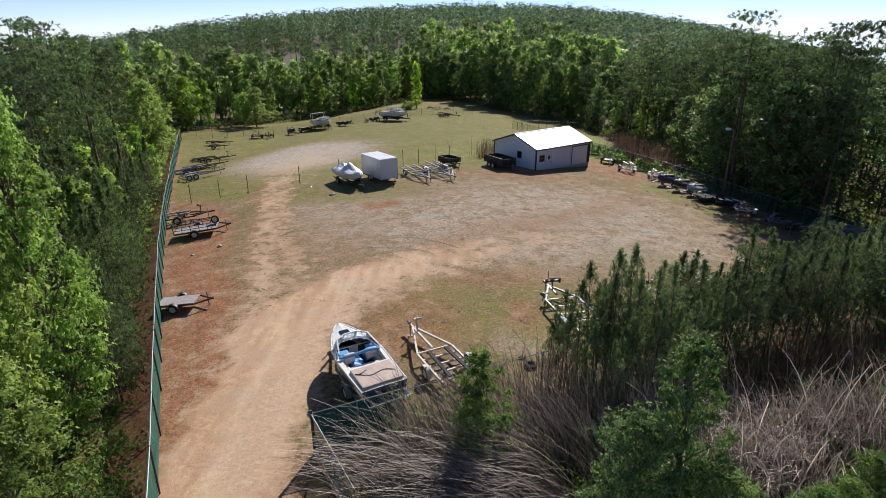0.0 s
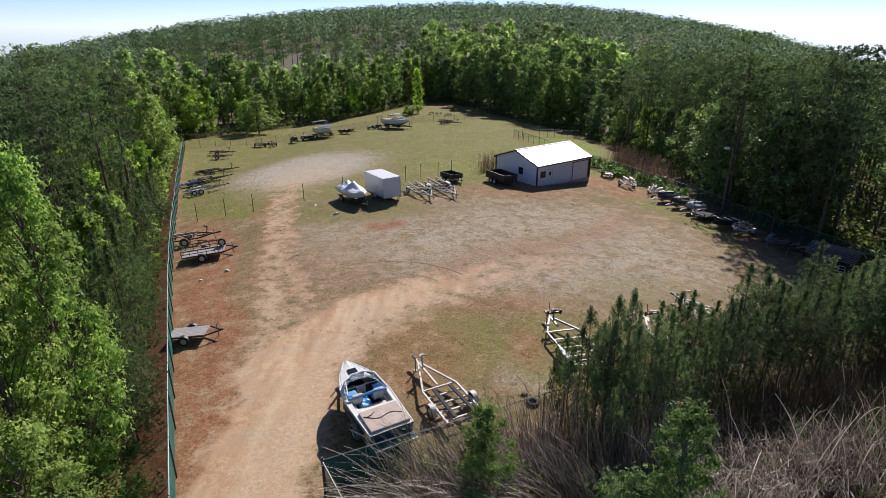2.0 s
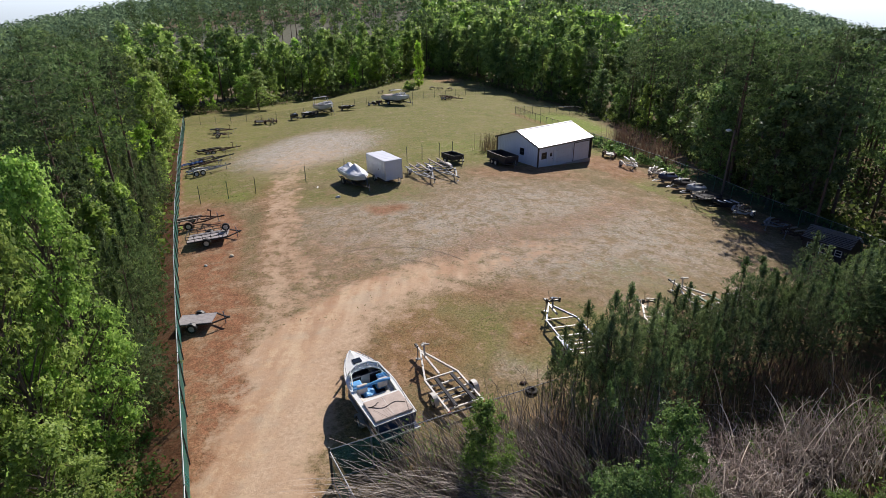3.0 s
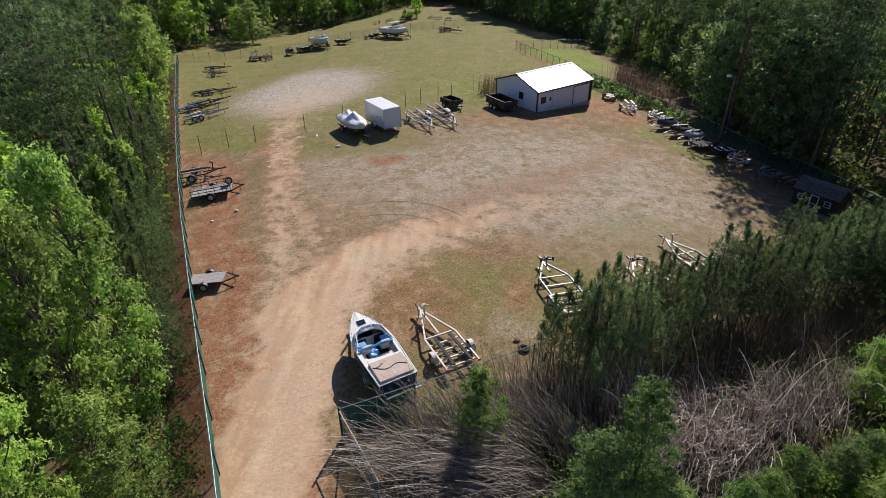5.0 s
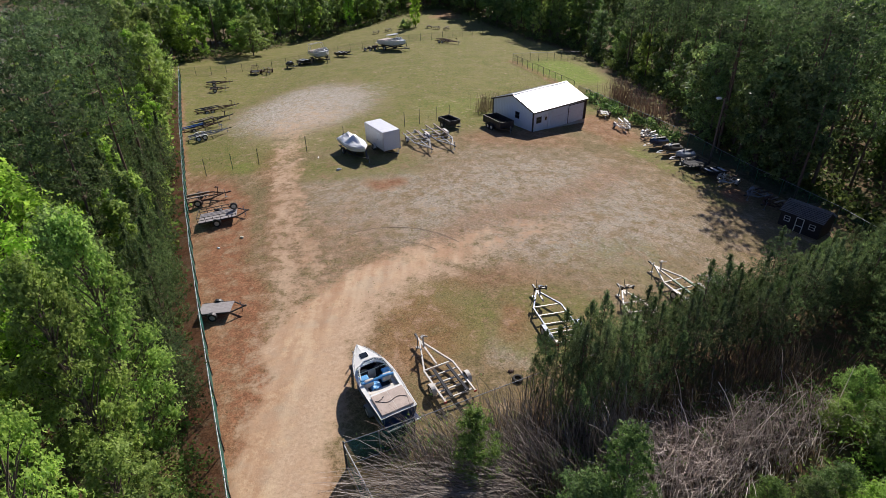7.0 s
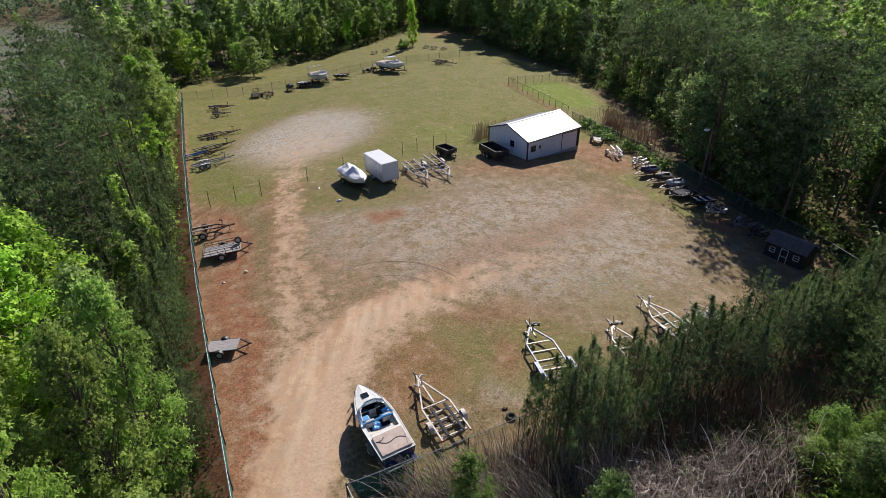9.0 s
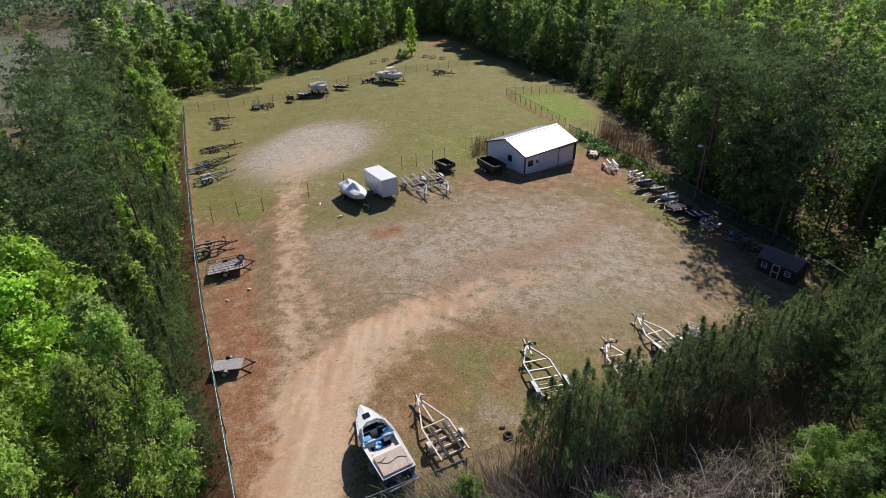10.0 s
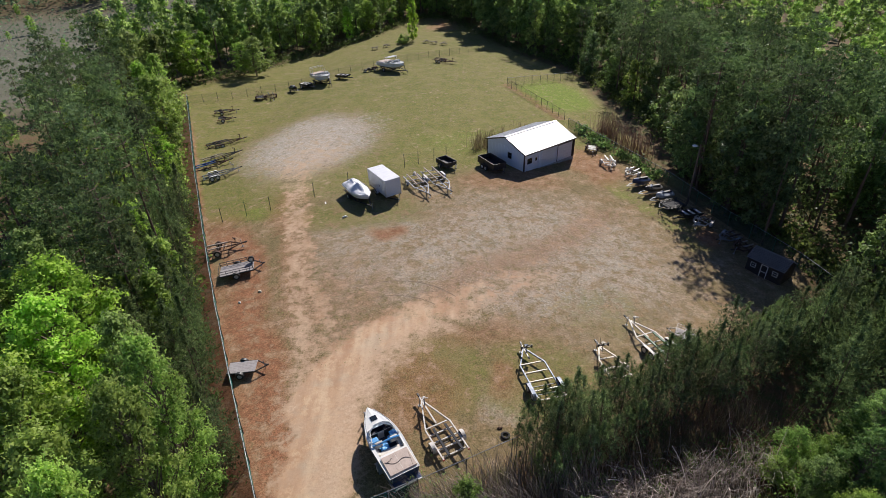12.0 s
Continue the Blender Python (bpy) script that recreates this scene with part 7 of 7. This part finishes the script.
def jet_ski(m, label, body, deck):
    e = thing("jet_ski", m, label, "jet ski", "watercraft at the side fence")
    L, W = 2.9, 1.1
    st = hull_parts(e, L, W, 0.5, 0.42, deck, body, 12)
    bm = bmesh.new()
    loft(bm, [[(x, -b, sh), (x, -b * 0.55, sh + 0.13), (x, 0, sh + (0.3 if -0.2 < x / L < 0.4 else 0.16)), (x, b * 0.55, sh + 0.13), (x, b, sh)] for x, b, bc, ch, md, sh in st], close=False, cap=False)
    part("deck", bm, body, e, smooth=True)
    bm = bmesh.new()
    box(bm, (-1.25, -0.18, 1.0), (0.1, 0.18, 1.27), 0.07)
    part("saddle", bm, BLACK, e)
    bm = bmesh.new()
    tube(bm, (0.3, 0, 1.2), (0.2, 0, 1.45), 0.05)
    tube(bm, (0.18, -0.33, 1.47), (0.18, 0.33, 1.47), 0.025)
    part("handlebar", bm, BLACK, e)
    bm = bmesh.new()
    loft(bm, [[(0.25, -0.25, 1.15), (0.25, 0.25, 1.15), (0.3, 0.18, 1.38), (0.3, -0.18, 1.38)], [(0.75, -0.2, 1.08), (0.75, 0.2, 1.08), (0.7, 0.14, 1.16), (0.7, -0.14, 1.16)]])
    part("cowl", bm, deck, e)
    bm = bmesh.new()
    for s in (-1, 1):
        bar(bm, (1.4, s * 0.35, 0.42), (-1.4, s * 0.4, 0.42), 0.07, 0.09)
        bar(bm, (2.3, 0, 0.42), (1.38, s * 0.35, 0.42), 0.07, 0.07)
        bar(bm, (0.8, s * 0.3, 0.5), (-1.3, s * 0.3, 0.55), 0.09, 0.14)
    bar(bm, (-0.5, -0.75, 0.3), (-0.5, 0.75, 0.3), 0.06, 0.06)
    part("trailer_frame", bm, STEEL, e)
    for s in (-1, 1):
        wheel(e, -0.5, s * 0.72, 0.27, 0.16)


jet_ski(on(25.4, 64.0, -150), "dark blue jet ski on a small trailer", NAVY, BLACK)
jet_ski(on(26.3, 61.9, -152), "black and grey jet ski on a trailer beside the fence", BLACK, GREYSKI)
jet_ski(on(27.2, 60.3, -150), "grey and dark blue jet ski on a trailer", GREYSKI, NAVY)
jet_ski(on(-31.2, 119.8, -50), "dark watercraft on a trailer by the back fence", BLACK, GREYSKI)


def small_flatboat(m, L, W, label, mat, bench):
    """A flat open boat with thwarts on a low trailer."""
    e = thing("flat_boat", m, label, "boat", "flat boats")
    bm = bmesh.new()
    sec = []
    for i in range(9):
        t = i / 8
        b = W / 2 * (1 - 0.3 * max(0, (t - 0.6) / 0.4) ** 2)
        x, up = -L / 2 + L * t, 0.3 * max(0, (t - 0.7) / 0.3) ** 2
        sec.append([(x, -b, 0.95 + up * 0.3), (x, -b * 0.85, 0.5 + up), (x, b * 0.85, 0.5 + up), (x, b, 0.95 + up * 0.3), (x, b - 0.05, 0.95 + up * 0.3), (x, b * 0.8, 0.54 + up), (x, -b * 0.8, 0.54 + up), (x, -b + 0.05, 0.95 + up * 0.3)])
    loft(bm, sec)
    part("hull", bm, mat, e)
    for x in (-0.38, -0.05, 0.25):
        bm = bmesh.new()
        box(bm, (x * L - 0.16, -W * 0.43, 0.82), (x * L + 0.16, W * 0.43, 0.9), 0.02)
        part("thwart", bm, bench, e)
    bm = bmesh.new()
    for s in (-1, 1):
        bar(bm, (L * 0.8, 0, 0.42), (-L * 0.45, s * W * 0.4, 0.42), 0.08, 0.1)
    bar(bm, (-L * 0.2, -W * 0.5, 0.33), (-L * 0.2, W * 0.5, 0.33), 0.06, 0.06)
    part("trailer_frame", bm, BLACK, e)
    for s in (-1, 1):
        wheel(e, -L * 0.2, s * (W * 0.5 + 0.1), 0.28, 0.16)


small_flatboat(on(-21.3, 125.6, -40), 4.0, 1.5, "dark flat boat with pale bench seats on a trailer", BLACK, PLASTIC)
small_flatboat(on(28.9, 56.0, -155), 3.2, 1.3, "small grey flat boat in the shade", BLACK, GREYSKI)
small_flatboat(on(-28.8, 122.0, -48), 4.4, 1.4, "dark flat boat with a white board across it", BLACK, PLASTIC)


def mower(m, label, body):
    """Small ride-on machine among the far boats."""
    e = thing("riding_mower", m, label, "mower")
    bm = bmesh.new()
    box(bm, (0.1, -0.3, 0.35), (0.85, 0.3, 0.85), 0.08)
    part("hood", bm, body, e)
    bm = bmesh.new()
    box(bm, (-0.75, -0.4, 0.3), (0.1, 0.4, 0.5), 0.05)
    part("body", bm, body, e)
    bm = bmesh.new()
    box(bm, (-0.6, -0.25, 0.5), (-0.15, 0.25, 0.62), 0.05)
    box(bm, (-0.65, -0.25, 0.58), (-0.52, 0.25, 0.95), 0.05)
    part("seat", bm, BLACK, e)
    for x, r in ((-0.5, 0.28), (0.6, 0.2)):
        for s in (-1, 1):
            wheel(e, x, s * 0.45, r, 0.18)


mower(on(-16.6, 130.2, 10), "dark ride-on mower near the back fence", BLACK)
mower(on(-15.0, 131.0, 60), "dark ride-on mower with worn hood", RUST)


# ---- loose things ----
def loose_tyre(m, label):
    e = thing("old_tyre", m, label, "tyre")
    bm = bmesh.new()
    R, r = 0.34, 0.12
    n = 20
    loft(bm, [[((R + r * math.cos(b)) * math.cos(a), (R + r * math.cos(b)) * math.sin(a), r + r * 0.95 * math.sin(b)) for b in (0, 0.8, 1.57, 2.4, 3.6, 4.71, 5.6)] for a in (2 * math.pi * i / n for i in range(n + 1))], cap=False)
    part("tread", bm, TYRE, e)


loose_tyre(on(4.17, 23.48) @ Matrix.Scale(0.72, 4), "old black tyre lying in dry grass")


def rubble(m, label, size, mat, seed):
    e = thing("debris", m, label, "debris", "scraps in the yard")
    bm = bmesh.new()
    bmesh.ops.create_icosphere(bm, subdivisions=2, radius=1)
    for v in bm.verts:
        k = 1 + 0.35 * noise.noise(v.co * 1.7 + Vector((seed, 0, 0)))
        v.co = Vector((v.co.x * size[0] * k, v.co.y * size[1] * k, max(-0.3, v.co.z) * size[2] * k + size[2] * 0.3))
    part("lump", bm, mat, e)


rubble(on(-11.0, 54.9, 30), "crumpled white plastic jug on the grass", (0.3, 0.15, 0.15), PLASTIC, 1)
rubble(on(-13.9, 58.9, 100), "scrap of pale plastic on the grass", (0.3, 0.09, 0.06), PLASTIC, 2)
rubble(on(-17.25, 41.4, -30), "pale block lying on red clay", (0.24, 0.14, 0.12), shader("pale_block", (0.6, 0.52, 0.38), 0.8), 3)
rubble(on(-18.75, 39.9, 60), "small white scrap on red clay", (0.1, 0.18, 0.08), PLASTIC, 4)
rubble(on(3.85, 24.15, 10), "reddish lump of wood beside the tyre", (0.2, 0.12, 0.1), RUST, 5)
rubble(on(-3.4, 66.0, 10), "pale bucket-sized scrap behind the trailers", (0.25, 0.25, 0.25), GREYSKI, 6)


def light_pole():
    e = thing("light_pole", pose(30.6, 60.6, gz(30.6, 60.6)), "tall dark wooden pole with a small pale lamp", "light pole")
    bm = bmesh.new()
    tube(bm, (0, 0, -0.5), (0, 0, 7.6), 0.14, 0.1, 10)
    part("pole", bm, BARK, e)
    bm = bmesh.new()
    tube(bm, (0, 0, 7.3), (-0.8, -0.4, 7.7), 0.03)
    a = part("arm", bm, STEEL, e)
    bm = bmesh.new()
    bmesh.ops.create_uvsphere(bm, u_segments=12, v_segments=8, radius=0.25, matrix=Matrix.Translation((-0.9, -0.45, 7.68)) @ Matrix.Diagonal((1.2, 1, 0.6, 1)))
    part("lamp_head", bm, PLASTIC, a, "pale lamp head")


light_pole()


def bench(m, label):
    e = thing("picnic_bench", m, label, "bench", "benches in the far field")
    for y, z, w in ((0, 0.74, 0.7), (-0.75, 0.45, 0.26), (0.75, 0.45, 0.26)):
        bm = bmesh.new()
        for k in range(max(1, round(w / 0.14))):
            n = max(1, round(w / 0.14))
            box(bm, (-0.9, y - w / 2 + w * k / n + 0.005, z - 0.04), (0.9, y - w / 2 + w * (k + 1) / n - 0.005, z))
        part("table_top" if z > 0.6 else "seat_plank", bm, GREYWOOD, e)
    for x in (-0.6, 0.6):
        bm = bmesh.new()
        bar(bm, (x, -0.75, 0.02), (x, -0.2, 0.7), 0.08, 0.05)
        bar(bm, (x, 0.75, 0.02), (x, 0.2, 0.7), 0.08, 0.05)
        bar(bm, (x, -0.8, 0.38), (x, 0.8, 0.38), 0.05, 0.08)
        part("leg_frame", bm, GREYWOOD, e)


for x, y, t in ((-1.5, 161, 20), (1.2, 159.5, 70), (-3.6, 163.5, 100), (-14.5, 161, 40), (-17.5, 158.5, 10)):
    bench(on(x, y, t), "dark weathered bench standing in the far field")


# ---- shrubs at the front ----
BUSH = [broadleaf(7.5, 1.8, 7000, 0.085, 81, SHRUB, 0.1, 60), broadleaf(5.5, 1.9, 7000, 0.085, 82, SHRUB, 0.06, 60), broadleaf(5.0, 1.15, 4500, 0.075, 83, SHRUB, 0.02, 60)]
BUSH += [broadleaf(6.0, 2.1, 7000, 0.095, 84, SHRUB_BRIGHT, 0.04, 70)]
PROTOS += BUSH
for k, x, y, s, q, lab in ((0, 6.9, 13.3, 0.97, 0.85, "leafy green sapling rising from dry canes"), (1, 5.4, 13.0, 0.98, 0.9, "leafy green shrub among dry canes"), (1, 7.6, 11.9, 0.8, 1.0, "leafy green shrub among dry canes"),
                           (2, 1.35, 16.3, 1.0, 1.0, "slim green shrub overgrown with vines at the fence"), (1, 13.5, 11.5, 0.6, 1.2, "low green shrub in the undergrowth"), (3, 17.4, 13.0, 0.55, 1.3, "leafy green shrub in the undergrowth"),
                           (3, 21.5, 14.6, 0.68, 1.2, "leafy green sapling in the undergrowth"), (1, 15.0, 11.4, 0.55, 1.2, "low green shrub in the undergrowth"), (1, 11.2, 13.0, 0.5, 1.1, "low green shrub in the undergrowth"), (0, 22.4, 19.0, 0.58, 1.35, "round leafy green shrub beside the pines"), (0, 27.2, 21.2, 0.8, 1.35, "round leafy green shrub beside the pines"), (0, 24.6, 19.2, 0.9, 1.1, "leafy green sapling in the undergrowth"),
                           (3, 23.2, 16.0, 0.8, 1.2, "leafy green sapling in the undergrowth"), (0, 27.0, 21.4, 0.95, 1.2, "leafy green sapling in the undergrowth"), (3, 19.4, 13.6, 0.72, 1.2, "leafy green shrub in the undergrowth"),
                           (1, 14.4, 15.2, 0.44, 1.25, "low green shrub in the undergrowth"), (1, 16.4, 15.2, 0.46, 1.2, "low green shrub in the undergrowth"), (1, 18.2, 16.0, 0.44, 1.3, "low green shrub in the undergrowth"), (1, 12.7, 14.0, 0.42, 1.2, "low green shrub in the undergrowth"), (3, 22.6, 21.8, 0.58, 1.0, "leafy green sapling in the undergrowth"), (3, 24.2, 20.8, 0.68, 1.0, "leafy green sapling in the undergrowth"), (3, 21.0, 20.6, 0.36, 1.4, "low green shrub in the undergrowth")):
    plant(BUSH[k], x, y, s, RT, lab, "shrub", "shrubs at the front", q)


# ---- the models that were copied ----
for proto in PROTOS:
    for o in (*proto.children_recursive, proto):
        bpy.data.objects.remove(o)
